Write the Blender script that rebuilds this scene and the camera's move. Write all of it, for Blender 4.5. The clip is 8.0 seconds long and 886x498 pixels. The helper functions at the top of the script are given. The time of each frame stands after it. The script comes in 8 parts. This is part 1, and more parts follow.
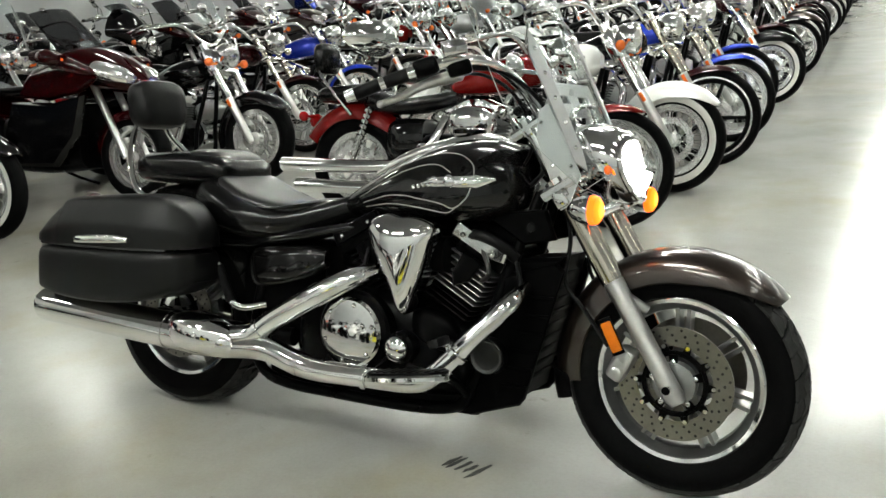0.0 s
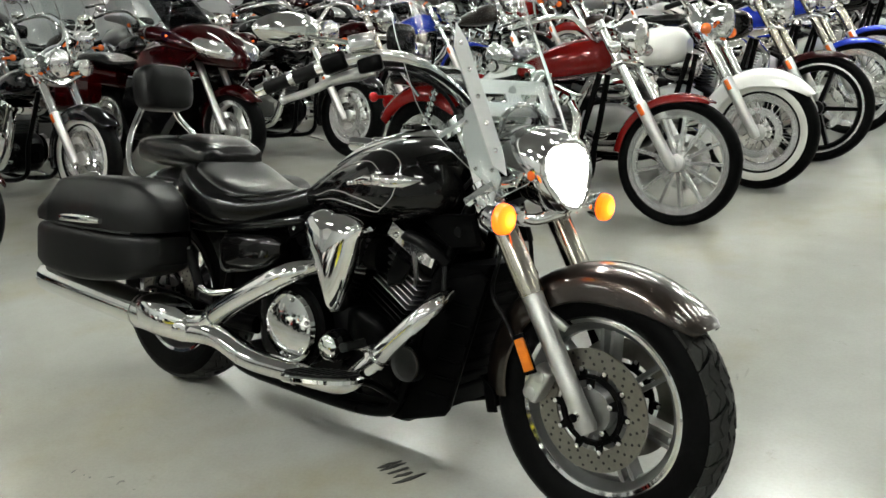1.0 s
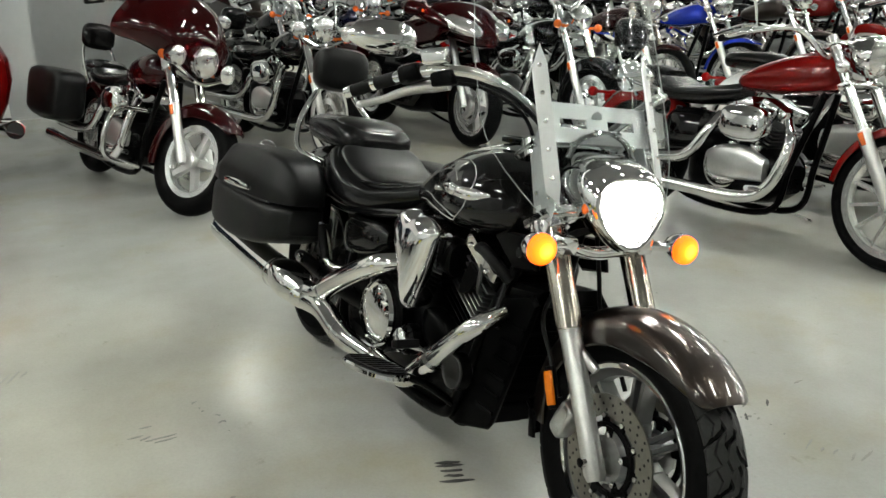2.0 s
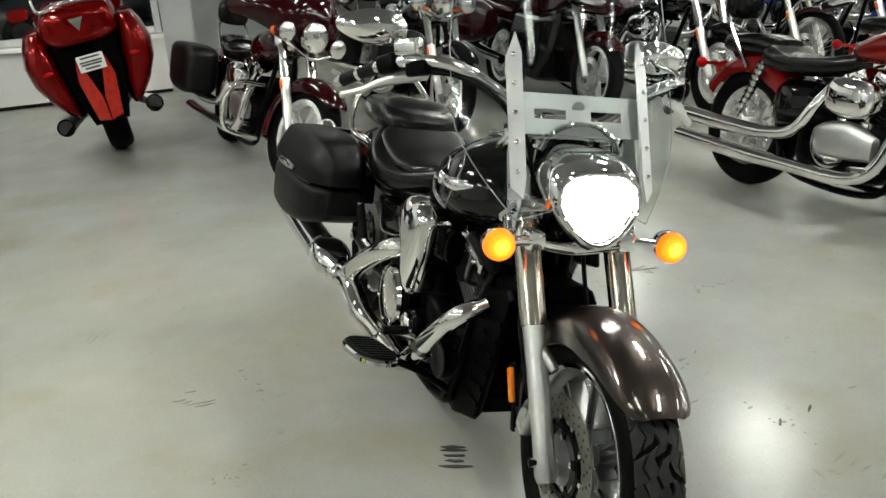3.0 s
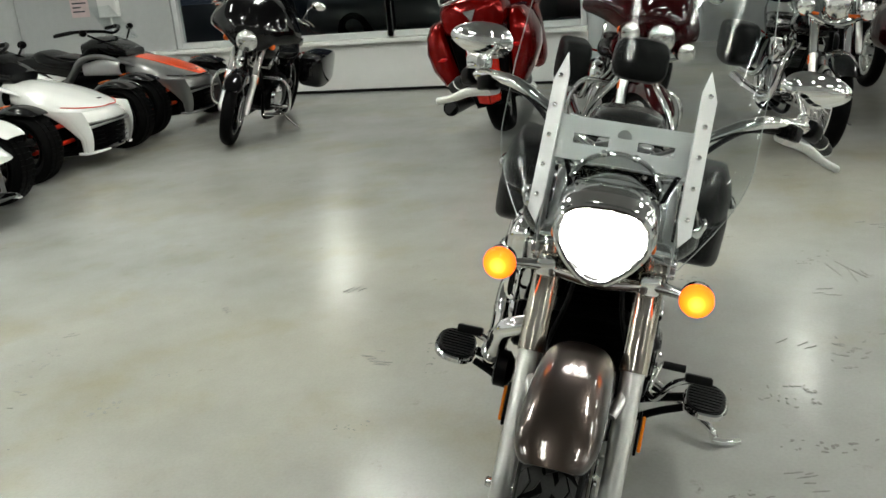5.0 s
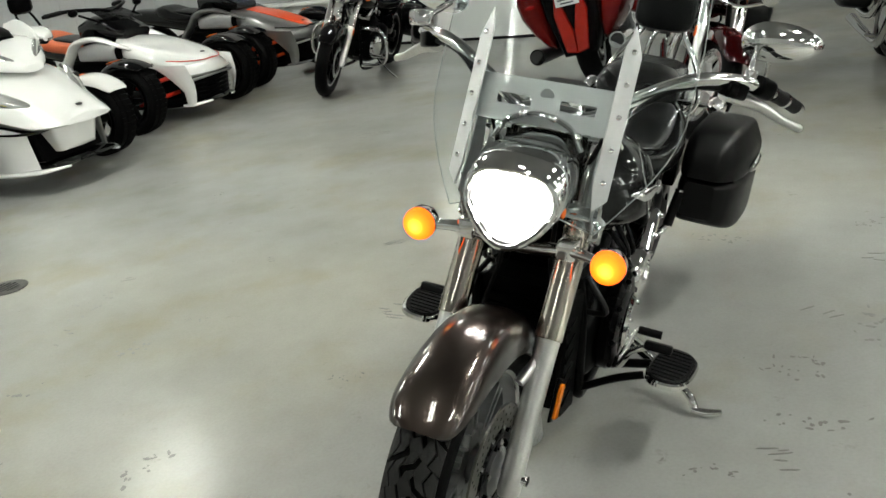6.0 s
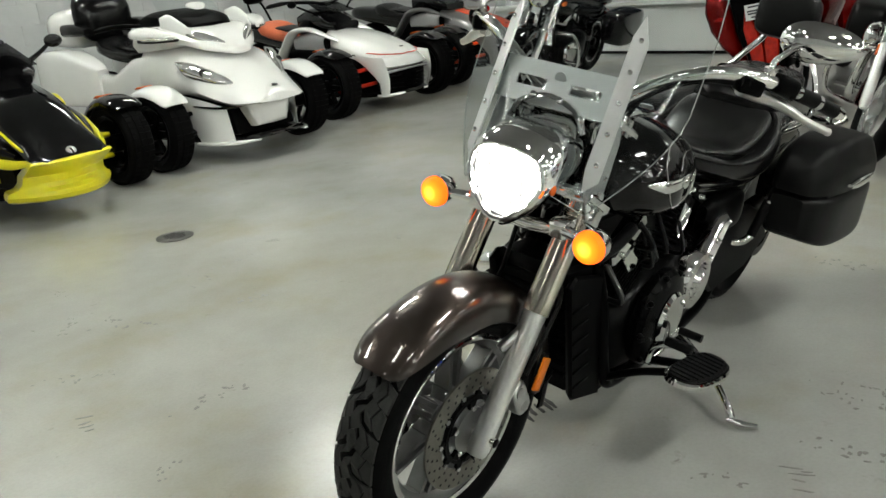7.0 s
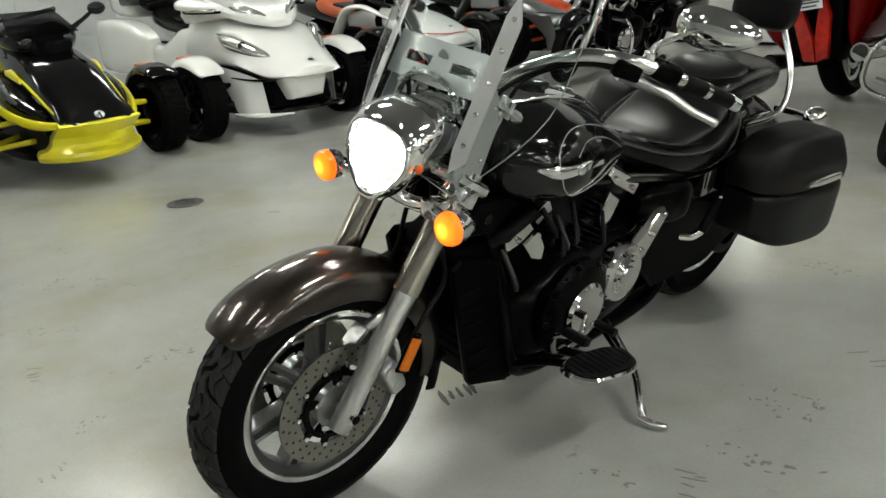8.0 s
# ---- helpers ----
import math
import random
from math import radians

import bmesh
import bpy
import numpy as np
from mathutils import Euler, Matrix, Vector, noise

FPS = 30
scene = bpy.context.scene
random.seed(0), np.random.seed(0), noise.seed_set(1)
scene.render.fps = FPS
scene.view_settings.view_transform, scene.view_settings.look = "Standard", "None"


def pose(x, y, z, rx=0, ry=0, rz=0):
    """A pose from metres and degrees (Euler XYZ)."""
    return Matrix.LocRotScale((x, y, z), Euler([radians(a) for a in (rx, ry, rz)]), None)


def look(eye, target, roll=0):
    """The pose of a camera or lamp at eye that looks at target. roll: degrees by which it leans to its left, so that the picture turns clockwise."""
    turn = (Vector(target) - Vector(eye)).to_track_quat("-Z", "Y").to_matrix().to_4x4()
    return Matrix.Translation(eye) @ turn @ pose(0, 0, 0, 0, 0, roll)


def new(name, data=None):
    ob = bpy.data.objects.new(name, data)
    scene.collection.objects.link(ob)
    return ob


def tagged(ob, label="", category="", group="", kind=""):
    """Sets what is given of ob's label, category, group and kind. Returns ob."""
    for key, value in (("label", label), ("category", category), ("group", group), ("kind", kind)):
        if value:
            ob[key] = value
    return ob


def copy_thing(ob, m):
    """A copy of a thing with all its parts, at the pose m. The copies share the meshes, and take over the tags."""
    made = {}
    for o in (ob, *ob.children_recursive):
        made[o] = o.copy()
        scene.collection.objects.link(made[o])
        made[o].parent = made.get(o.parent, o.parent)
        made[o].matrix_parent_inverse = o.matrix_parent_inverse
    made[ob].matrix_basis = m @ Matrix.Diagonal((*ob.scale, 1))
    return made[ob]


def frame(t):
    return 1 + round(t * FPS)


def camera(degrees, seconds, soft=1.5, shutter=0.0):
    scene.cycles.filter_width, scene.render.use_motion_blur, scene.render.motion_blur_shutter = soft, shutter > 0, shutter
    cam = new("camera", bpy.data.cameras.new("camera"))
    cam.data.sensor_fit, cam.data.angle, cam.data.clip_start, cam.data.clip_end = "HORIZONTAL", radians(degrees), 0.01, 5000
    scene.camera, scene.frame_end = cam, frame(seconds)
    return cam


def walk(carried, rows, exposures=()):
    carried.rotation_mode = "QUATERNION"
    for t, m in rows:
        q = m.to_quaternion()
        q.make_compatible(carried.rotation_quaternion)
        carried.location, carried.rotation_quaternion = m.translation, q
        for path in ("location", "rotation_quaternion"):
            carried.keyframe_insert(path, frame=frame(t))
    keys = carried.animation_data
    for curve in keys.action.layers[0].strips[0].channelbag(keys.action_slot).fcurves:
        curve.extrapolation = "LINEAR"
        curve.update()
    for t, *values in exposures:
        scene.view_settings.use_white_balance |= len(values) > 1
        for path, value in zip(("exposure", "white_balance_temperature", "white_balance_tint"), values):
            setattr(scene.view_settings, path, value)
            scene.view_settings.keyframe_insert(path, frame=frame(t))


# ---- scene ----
cam = camera(52.8, 8.0)
PATH = [
    (0, (2.238, -2.016, 1.351), (1.267, -0.365, 0.772), -4.5),
    (0.5, (2.506, -1.8, 1.349), (1.403, -0.248, 0.733), -5.1),
    (1, (2.698, -1.561, 1.346), (1.422, -0.144, 0.74), -4.8),
    (1.5, (2.897, -1.348, 1.365), (1.407, -0.124, 0.833), -3.7),
    (1.7, (2.976, -1.253, 1.387), (1.387, -0.177, 0.822), -3.0),
    (2.8, (3.197, -0.719, 1.468), (1.426, -0.095, 0.779), -2.2),
    (3, (3.239, -0.632, 1.459), (1.431, -0.121, 0.772), -4.3),
    (3.5, (3.378, -0.381, 1.445), (1.528, -0.158, 0.719), -3.7),
    (4, (3.364, -0.118, 1.426), (1.492, -0.095, 0.722), -4.0),
    (4.5, (3.322, 0.119, 1.442), (1.448, -0.13, 0.788), -5.2),
    (5, (3.329, 0.399, 1.443), (1.505, -0.133, 0.818), -4.8),
    (5.2, (3.308, 0.51, 1.443), (1.517, -0.084, 0.781), -5.2),
    (6.5, (3.073, 1.1, 1.375), (1.504, 0.045, 0.724), -6.6),
    (7, (3.029, 1.358, 1.315), (1.606, 0.1, 0.688), -5.4),
    (7.5, (2.896, 1.551, 1.265), (1.531, 0.255, 0.59), -6.5),
    (8, (2.693, 1.699, 1.259), (1.418, 0.3, 0.613), -4.0),
]
walk(cam, [(t, look(eye, target, roll)) for t, eye, target, roll in PATH], exposures=[(0, 1.39), (1.5, 1.37), (3.5, 1.32), (5, 1.25), (6.5, 1.16), (8, 0.93)])

# ---- world and ceiling light ----
world = bpy.data.worlds.new("night")
scene.world = world
world.use_nodes = True
world.node_tree.nodes["Background"].inputs[0].default_value = (0.02, 0.025, 0.035, 1)
world.node_tree.nodes["Background"].inputs[1].default_value = 0.3
LAMP_POWER = 34.0


# ---- materials ----
def mat(name, color, rough=0.5, metal=0.0, coat=0.0, var=0.12, scale=8.0, bump=0.0, bscale=60.0, rvar=0.1, spec=0.5, stretch=None):
    """A surface with grain and wear at two scales."""
    m = bpy.data.materials.new(name)
    m.use_nodes = True
    nt = m.node_tree
    b = nt.nodes["Principled BSDF"]
    tc = nt.nodes.new("ShaderNodeTexCoord")
    src = tc.outputs["Object"]
    if stretch:
        mp = nt.nodes.new("ShaderNodeMapping")
        mp.inputs["Scale"].default_value = stretch
        nt.links.new(src, mp.inputs[0])
        src = mp.outputs[0]
    n1 = nt.nodes.new("ShaderNodeTexNoise")
    n1.inputs["Scale"].default_value, n1.inputs["Detail"].default_value = scale, 5
    nt.links.new(src, n1.inputs["Vector"])
    n2 = nt.nodes.new("ShaderNodeTexNoise")
    n2.inputs["Scale"].default_value, n2.inputs["Detail"].default_value = scale * 9, 3
    nt.links.new(src, n2.inputs["Vector"])
    mix = nt.nodes.new("ShaderNodeMix")
    mix.data_type = "FLOAT"
    mix.inputs[0].default_value = 0.4
    nt.links.new(n1.outputs[0], mix.inputs[2])
    nt.links.new(n2.outputs[0], mix.inputs[3])
    ramp = nt.nodes.new("ShaderNodeValToRGB")
    lo, hi = 1 - var, 1 + var
    ramp.color_ramp.elements[0].position, ramp.color_ramp.elements[1].position = 0.3, 0.7
    ramp.color_ramp.elements[0].color = (*[c * lo for c in color], 1)
    ramp.color_ramp.elements[1].color = (*[min(1, c * hi) for c in color], 1)
    nt.links.new(mix.outputs[0], ramp.inputs[0])
    nt.links.new(ramp.outputs[0], b.inputs["Base Color"])
    rr = nt.nodes.new("ShaderNodeMapRange")
    rr.inputs[3].default_value, rr.inputs[4].default_value = max(0.01, rough * (1 - rvar)), min(1, rough * (1 + rvar))
    nt.links.new(n1.outputs[0], rr.inputs[0])
    nt.links.new(rr.outputs[0], b.inputs["Roughness"])
    b.inputs["Metallic"].default_value = metal
    b.inputs["Coat Weight"].default_value = coat
    b.inputs["Coat Roughness"].default_value = 0.03
    b.inputs["Specular IOR Level"].default_value = spec
    if bump:
        n3 = nt.nodes.new("ShaderNodeTexNoise")
        n3.inputs["Scale"].default_value, n3.inputs["Detail"].default_value = bscale, 4
        nt.links.new(src, n3.inputs["Vector"])
        bp = nt.nodes.new("ShaderNodeBump")
        bp.inputs["Strength"].default_value, bp.inputs["Distance"].default_value = bump, 0.004
        nt.links.new(n3.outputs[0], bp.inputs["Height"])
        nt.links.new(bp.outputs[0], b.inputs["Normal"])
    return m


def glow(name, color, strength, rough=0.2):
    m = bpy.data.materials.new(name)
    m.use_nodes = True
    b = m.node_tree.nodes["Principled BSDF"]
    b.inputs["Base Color"].default_value = (*color, 1)
    b.inputs["Roughness"].default_value = rough
    b.inputs["Emission Color"].default_value = (*color, 1)
    b.inputs["Emission Strength"].default_value = strength
    return m


def clear(name, tint=(0.93, 0.95, 0.95), gloss=0.03, ior=1.49):
    """A thin clear sheet: see-through, with Fresnel gloss."""
    m = bpy.data.materials.new(name)
    m.use_nodes = True
    nt = m.node_tree
    nt.nodes.remove(nt.nodes["Principled BSDF"])
    t = nt.nodes.new("ShaderNodeBsdfTransparent")
    t.inputs[0].default_value = (*tint, 1)
    g = nt.nodes.new("ShaderNodeBsdfGlossy")
    g.inputs["Roughness"].default_value = gloss
    lw = nt.nodes.new("ShaderNodeLayerWeight")
    lw.inputs[0].default_value = 0.5
    pw = nt.nodes.new("ShaderNodeMath")
    pw.operation, pw.inputs[1].default_value = "POWER", 7.0
    nt.links.new(lw.outputs["Facing"], pw.inputs[0])
    fr = nt.nodes.new("ShaderNodeMapRange")
    fr.inputs[3].default_value, fr.inputs[4].default_value = 0.014 * (ior - 0.5), 0.6
    nt.links.new(pw.outputs[0], fr.inputs[0])
    mx = nt.nodes.new("ShaderNodeMixShader")
    nt.links.new(fr.outputs[0], mx.inputs[0])
    nt.links.new(t.outputs[0], mx.inputs[1])
    nt.links.new(g.outputs[0], mx.inputs[2])
    nt.links.new(mx.outputs[0], nt.nodes["Material Output"].inputs[0])
    return m


CHROME = mat("chrome", (0.78, 0.78, 0.77), 0.05, 1.0, var=0.04, rvar=0.4)
STEEL = mat("brushed_steel", (0.5, 0.46, 0.4), 0.15, 1.0, var=0.06, stretch=(2, 2, 60), scale=5)
ALU = mat("cast_aluminium", (0.62, 0.62, 0.61), 0.36, 1.0, var=0.08, bump=0.05, bscale=300)
ALUDARK = mat("grey_cast_metal", (0.05, 0.05, 0.05), 0.38, 0.8, var=0.12, bump=0.08, bscale=200)
PLATE = mat("satin_aluminium_plate", (0.5, 0.51, 0.51), 0.52, 1.0, var=0.05)
CASTGREY = mat("grey_wheel_casting", (0.26, 0.26, 0.26), 0.3, 0.9, var=0.08, bump=0.04, bscale=300)
ACRYLEDGE = mat("polished_acrylic_edge", (0.3, 0.32, 0.31), 0.15, 0.1, var=0.05)
DISC = mat("brake_disc_steel", (0.24, 0.23, 0.205), 0.3, 1.0, var=0.15, scale=14)
RUBBER = mat("tyre_rubber", (0.002, 0.002, 0.0021), 0.6, var=0.25, bump=0.15, bscale=220, spec=0.05)
GRIP = mat("black_rubber", (0.0030, 0.0030, 0.0032), 0.5, bump=0.2, bscale=400, spec=0.12)
WHITEWALL = mat("whitewall_rubber", (0.68, 0.67, 0.63), 0.5, var=0.06)
SEATTOP = mat("smooth_seat_vinyl", (0.006, 0.006, 0.006), 0.3, var=0.2, bump=0.05, bscale=420, scale=12, spec=0.45)
LEATHER = mat("black_vinyl", (0.0028, 0.0028, 0.0029), 0.2, var=0.25, bump=0.07, bscale=420, scale=12, spec=0.3)
BAGSKIN = mat("black_grained_plastic", (0.0025, 0.0025, 0.0026), 0.4, var=0.2, bump=0.14, bscale=520, scale=10, spec=0.2)
BLACKM = mat("satin_black_metal", (0.0015, 0.0015, 0.0016), 0.28, var=0.25, bump=0.06, bscale=150, spec=0.05)
BLACKP = mat("black_plastic", (0.0015, 0.0015, 0.0016), 0.4, var=0.25, bump=0.06, bscale=260, spec=0.025)
BLACKG = mat("gloss_black_paint", (0.0025, 0.0025, 0.0028), 0.08, coat=0.4, var=0.15, spec=0.25)
HOLE = mat("drilled_hole", (0.01, 0.01, 0.01), 0.7)


def flake(name, color, rough=0.3, metal=0.7):
    """Metallic car paint under clear coat, with fine flake."""
    return mat(name, color, rough, metal, coat=1.0, var=0.05, scale=420, rvar=0.02)


CHARCOAL = flake("charcoal_metallic_paint", (0.034, 0.0245, 0.02), 0.29, 0.9)
BLACKFLAKE = mat("black_metallic_paint", (0.0042, 0.004, 0.004), 0.1, 0.03, coat=0.3, var=0.06, scale=420, rvar=0.02, spec=0.25)
MAROON = mat("dark_red_paint", (0.02, 0.0005, 0.0008), 0.05, 0.0, coat=0.0, var=0.05, scale=420, rvar=0.02, spec=0.35)
REDP = mat("red_paint", (0.15, 0.0035, 0.003), 0.15, 0.2, coat=0.3, var=0.05, scale=420, rvar=0.02, spec=0.3)
CANDY = mat("candy_red_paint", (0.16, 0.0012, 0.0009), 0.1, 0.55, coat=0.1, var=0.05, scale=420, rvar=0.02, spec=0.25)
BLUEP = flake("blue_paint", (0.01, 0.035, 0.42), 0.22, 0.35)
NAVYP = flake("navy_paint", (0.006, 0.008, 0.05), 0.22, 0.35)
SILVERP = flake("silver_paint", (0.45, 0.45, 0.46), 0.3, 0.7)
GREYP = flake("grey_metallic_paint", (0.2, 0.2, 0.2), 0.3, 0.6)
WHITEP = mat("pearl_white_paint", (0.84, 0.84, 0.82), 0.16, coat=1.0, var=0.02)
YELLOWP = mat("yellow_paint", (0.74, 0.66, 0.012), 0.32, coat=0.35, var=0.05)
ORANGEP = mat("orange_paint", (0.86, 0.085, 0.015), 0.3, coat=0.3, var=0.05)
SUSPRED = mat("red_painted_steel", (0.62, 0.03, 0.012), 0.35, var=0.08)
ORANGEV = mat("orange_vinyl", (0.6, 0.13, 0.05), 0.5, var=0.1, bump=0.2, bscale=300)
PINSTRIPE = mat("silver_pinstripe", (0.55, 0.54, 0.52), 0.25, 0.6)


def lit_dome(name):
    """A lit amber dome: yellow round the bulb, deep orange at the rim."""
    m = glow(name, (1.0, 0.15, 0.006), 1.2)
    nt = m.node_tree
    tc = nt.nodes.new("ShaderNodeTexCoord")
    mp = nt.nodes.new("ShaderNodeMapping")
    mp.inputs["Scale"].default_value = (0, 27, 27)
    nt.links.new(tc.outputs["Object"], mp.inputs[0])
    gr = nt.nodes.new("ShaderNodeTexGradient")
    gr.gradient_type = "SPHERICAL"
    nt.links.new(mp.outputs[0], gr.inputs[0])
    rp = nt.nodes.new("ShaderNodeValToRGB")
    rp.color_ramp.elements[0].position, rp.color_ramp.elements[0].color = 0.0, (0.75, 0.075, 0.003, 1)
    rp.color_ramp.elements[1].position, rp.color_ramp.elements[1].color = 0.85, (1.0, 0.62, 0.05, 1)
    e = rp.color_ramp.elements.new(0.45)
    e.color = (1.0, 0.22, 0.008, 1)
    nt.links.new(gr.outputs[0], rp.inputs[0])
    nt.links.new(rp.outputs[0], nt.nodes["Principled BSDF"].inputs["Emission Color"])
    return m


AMBER = lit_dome("amber_lens_lit")
TREAD = mat("worn_tread_rubber", (0.02, 0.02, 0.019), 0.55, var=0.25, bump=0.2, bscale=180, spec=0.2)
AMBERDULL = mat("orange_reflector", (0.6, 0.15, 0.008), 0.25, coat=0.1, var=0.1, scale=80, spec=0.2)
RIMBRIGHT = mat("polished_rim", (0.8, 0.8, 0.79), 0.22, 0.85, var=0.06)
ORANGELENS = mat("orange_lens", (0.75, 0.14, 0.02), 0.2, coat=0.8)
TAILRED = mat("faceted_red_lens", (0.42, 0.012, 0.004), 0.16, 0.3, coat=0.4, var=0.35, scale=26, bump=0.5, bscale=24)
REDLENS = mat("red_lens", (0.3, 0.004, 0.004), 0.12, coat=0.3, spec=0.3)
LAMPGLOW = glow("headlamp_beam", (1.0, 0.98, 0.93), 7.0)


def facets(m, lo, hi, scale):
    """Cut-glass cells that brighten and dim a lit lens."""
    nt = m.node_tree
    v = nt.nodes.new("ShaderNodeTexVoronoi")
    v.inputs["Scale"].default_value = scale
    tc = nt.nodes.new("ShaderNodeTexCoord")
    nt.links.new(tc.outputs["Object"], v.inputs["Vector"])
    r = nt.nodes.new("ShaderNodeMapRange")
    r.inputs[1].default_value, r.inputs[2].default_value = 0.48, 0.98
    r.inputs[3].default_value, r.inputs[4].default_value = lo, hi
    nt.links.new(v.outputs["Color"], r.inputs[0])
    nt.links.new(r.outputs[0], nt.nodes["Principled BSDF"].inputs["Emission Strength"])


LAMPGLOW.node_tree.nodes["Principled BSDF"].inputs["Base Color"].default_value = (0.4, 0.4, 0.39, 1)
facets(LAMPGLOW, 0.42, 30.0, 80)
LENSDULL = mat("lamp_reflector", (0.8, 0.8, 0.78), 0.12, 0.85, var=0.15, scale=40)
SCREEN = clear("clear_acrylic", (0.94, 0.96, 0.96), 0.02, 1.5)
SMOKED = clear("smoked_acrylic", (0.35, 0.35, 0.36), 0.03, 1.5)
PLATEWHITE = mat("white_card", (0.75, 0.75, 0.75), 0.5)
INK = mat("dark_ink", (0.05, 0.05, 0.06), 0.6)
WALLGREY = mat("grey_wall_paint", (0.42, 0.43, 0.43), 0.55, var=0.06, scale=1.5, bump=0.15, bscale=90)
WALLWHITE = mat("white_wall_paint", (0.72, 0.72, 0.7), 0.5, var=0.04, scale=1.2, bump=0.08, bscale=70)
PANELWHITE = mat("white_enamel_panel", (0.86, 0.86, 0.84), 0.3, var=0.03, scale=1.2, bump=0.03, bscale=70)
FRAMEGREY = mat("window_frame_aluminium", (0.62, 0.63, 0.63), 0.4, 0.2, var=0.06)
CEILM = mat("ceiling_paint", (0.22, 0.22, 0.222), 0.7, var=0.06, scale=0.8)
NIGHT = mat("asphalt_at_night", (0.02, 0.022, 0.024), 0.8, var=0.3, scale=0.6)
SCUFF = mat("tyre_scuff", (0.035, 0.034, 0.032), 0.6, var=0.3, scale=60)
DIRT = mat("dark_floor_dirt", (0.17, 0.165, 0.15), 0.55, var=0.3, scale=70)
FAINT = mat("faint_scuff", (0.2, 0.195, 0.18), 0.5, var=0.2, scale=50)
IRON = mat("drain_iron", (0.09, 0.085, 0.08), 0.55, 0.7, var=0.3, scale=40)
TUBEGLOW = glow("fluorescent_tube", (0.97, 1.0, 0.92), LAMP_POWER)
# tube powers differ only to balance floor glare, shadows and fill
TUBESTRONG = glow("new_fluorescent_tube", (0.97, 1.0, 0.92), LAMP_POWER * 2.8)
TUBEDIM = glow("aged_fluorescent_tube", (0.97, 1.0, 0.92), LAMP_POWER * 0.6)
TUBEFAINT = glow("worn_fluorescent_tube", (0.97, 1.0, 0.92), LAMP_POWER * 0.4)
WINGLASS = clear("window_glass", (0.82, 0.86, 0.86), 0.02, 1.5)


def floor_material():
    """Sealed grey concrete: cloudy, slightly yellowed, worn gloss."""
    m = bpy.data.materials.new("sealed_concrete")
    m.use_nodes = True
    nt = m.node_tree
    b = nt.nodes["Principled BSDF"]
    tc = nt.nodes.new("ShaderNodeTexCoord")

    def noise_node(scale, detail, rough=0.55):
        n = nt.nodes.new("ShaderNodeTexNoise")
        n.inputs["Scale"].default_value, n.inputs["Detail"].default_value, n.inputs["Roughness"].default_value = scale, detail, rough
        nt.links.new(tc.outputs["Object"], n.inputs["Vector"])
        return n.outputs[0]

    def ramp(src, p0, c0, p1, c1):
        r = nt.nodes.new("ShaderNodeValToRGB")
        r.color_ramp.elements[0].position, r.color_ramp.elements[1].position = p0, p1
        r.color_ramp.elements[0].color, r.color_ramp.elements[1].color = (*c0, 1), (*c1, 1)
        nt.links.new(src, r.inputs[0])
        return r.outputs[0]

    def blend(fac, a, c, mode="MULTIPLY"):
        x = nt.nodes.new("ShaderNodeMix")
        x.data_type, x.blend_type = "RGBA", mode
        if isinstance(fac, float):
            x.inputs[0].default_value = fac
        else:
            nt.links.new(fac, x.inputs[0])
        nt.links.new(a, x.inputs[6])
        nt.links.new(c, x.inputs[7])
        return x.outputs[2]

    base = ramp(noise_node(0.9, 4), 0.3, (0.345, 0.345, 0.329), 0.7, (0.442, 0.442, 0.427))
    warm = ramp(noise_node(0.35, 3), 0.45, (1, 1, 1), 0.7, (1.0, 0.96, 0.86))
    col = blend(1.0, base, warm)
    grain = ramp(noise_node(90, 3), 0.3, (0.93, 0.93, 0.93), 0.6, (1, 1, 1))
    col = blend(0.8, col, grain)
    spots = ramp(noise_node(7.5, 6, 0.7), 0.64, (1, 1, 1), 0.74, (0.6, 0.58, 0.52))
    col = blend(0.6, col, spots)
    cloud = ramp(noise_node(2.6, 6, 0.65), 0.3, (0.8, 0.79, 0.755), 0.62, (1, 1, 1))
    col = blend(0.5, col, cloud)
    stain = ramp(noise_node(1.5, 5, 0.6), 0.52, (1, 1, 1), 0.72, (0.93, 0.885, 0.76))
    col = blend(0.9, col, stain)
    specks = ramp(noise_node(38, 5, 0.75), 0.7, (1, 1, 1), 0.76, (0.5, 0.48, 0.44))
    col = blend(0.7, col, specks)
    nt.links.new(col, b.inputs["Base Color"])
    rr = nt.nodes.new("ShaderNodeMapRange")
    rr.inputs[1].default_value, rr.inputs[2].default_value = 0.3, 0.7
    rr.inputs[3].default_value, rr.inputs[4].default_value = 0.165, 0.235
    nt.links.new(noise_node(2.2, 5, 0.65), rr.inputs[0])
    nt.links.new(rr.outputs[0], b.inputs["Roughness"])
    b.inputs["Specular IOR Level"].default_value = 0.55
    bp = nt.nodes.new("ShaderNodeBump")
    bp.inputs["Strength"].default_value, bp.inputs["Distance"].default_value = 0.06, 0.01
    nt.links.new(noise_node(11, 4), bp.inputs["Height"])
    nt.links.new(bp.outputs[0], b.inputs["Normal"])
    return m


FLOORM = floor_material()


# ---- mesh tools ----
def part(name, bm, material, parent=None, label="", smooth=True, sharp=38):
    """One bmesh as one mesh object under a thing or a part."""
    bmesh.ops.recalc_face_normals(bm, faces=bm.faces[:])
    me = bpy.data.meshes.new(name)
    bm.to_mesh(me)
    bm.free()
    me.materials.append(material)
    if smooth:
        me.shade_smooth()
        me.set_sharp_from_angle(angle=radians(sharp))
    ob = new(name, me)
    ob.parent = parent
    if label:
        ob["label"] = label
    return ob


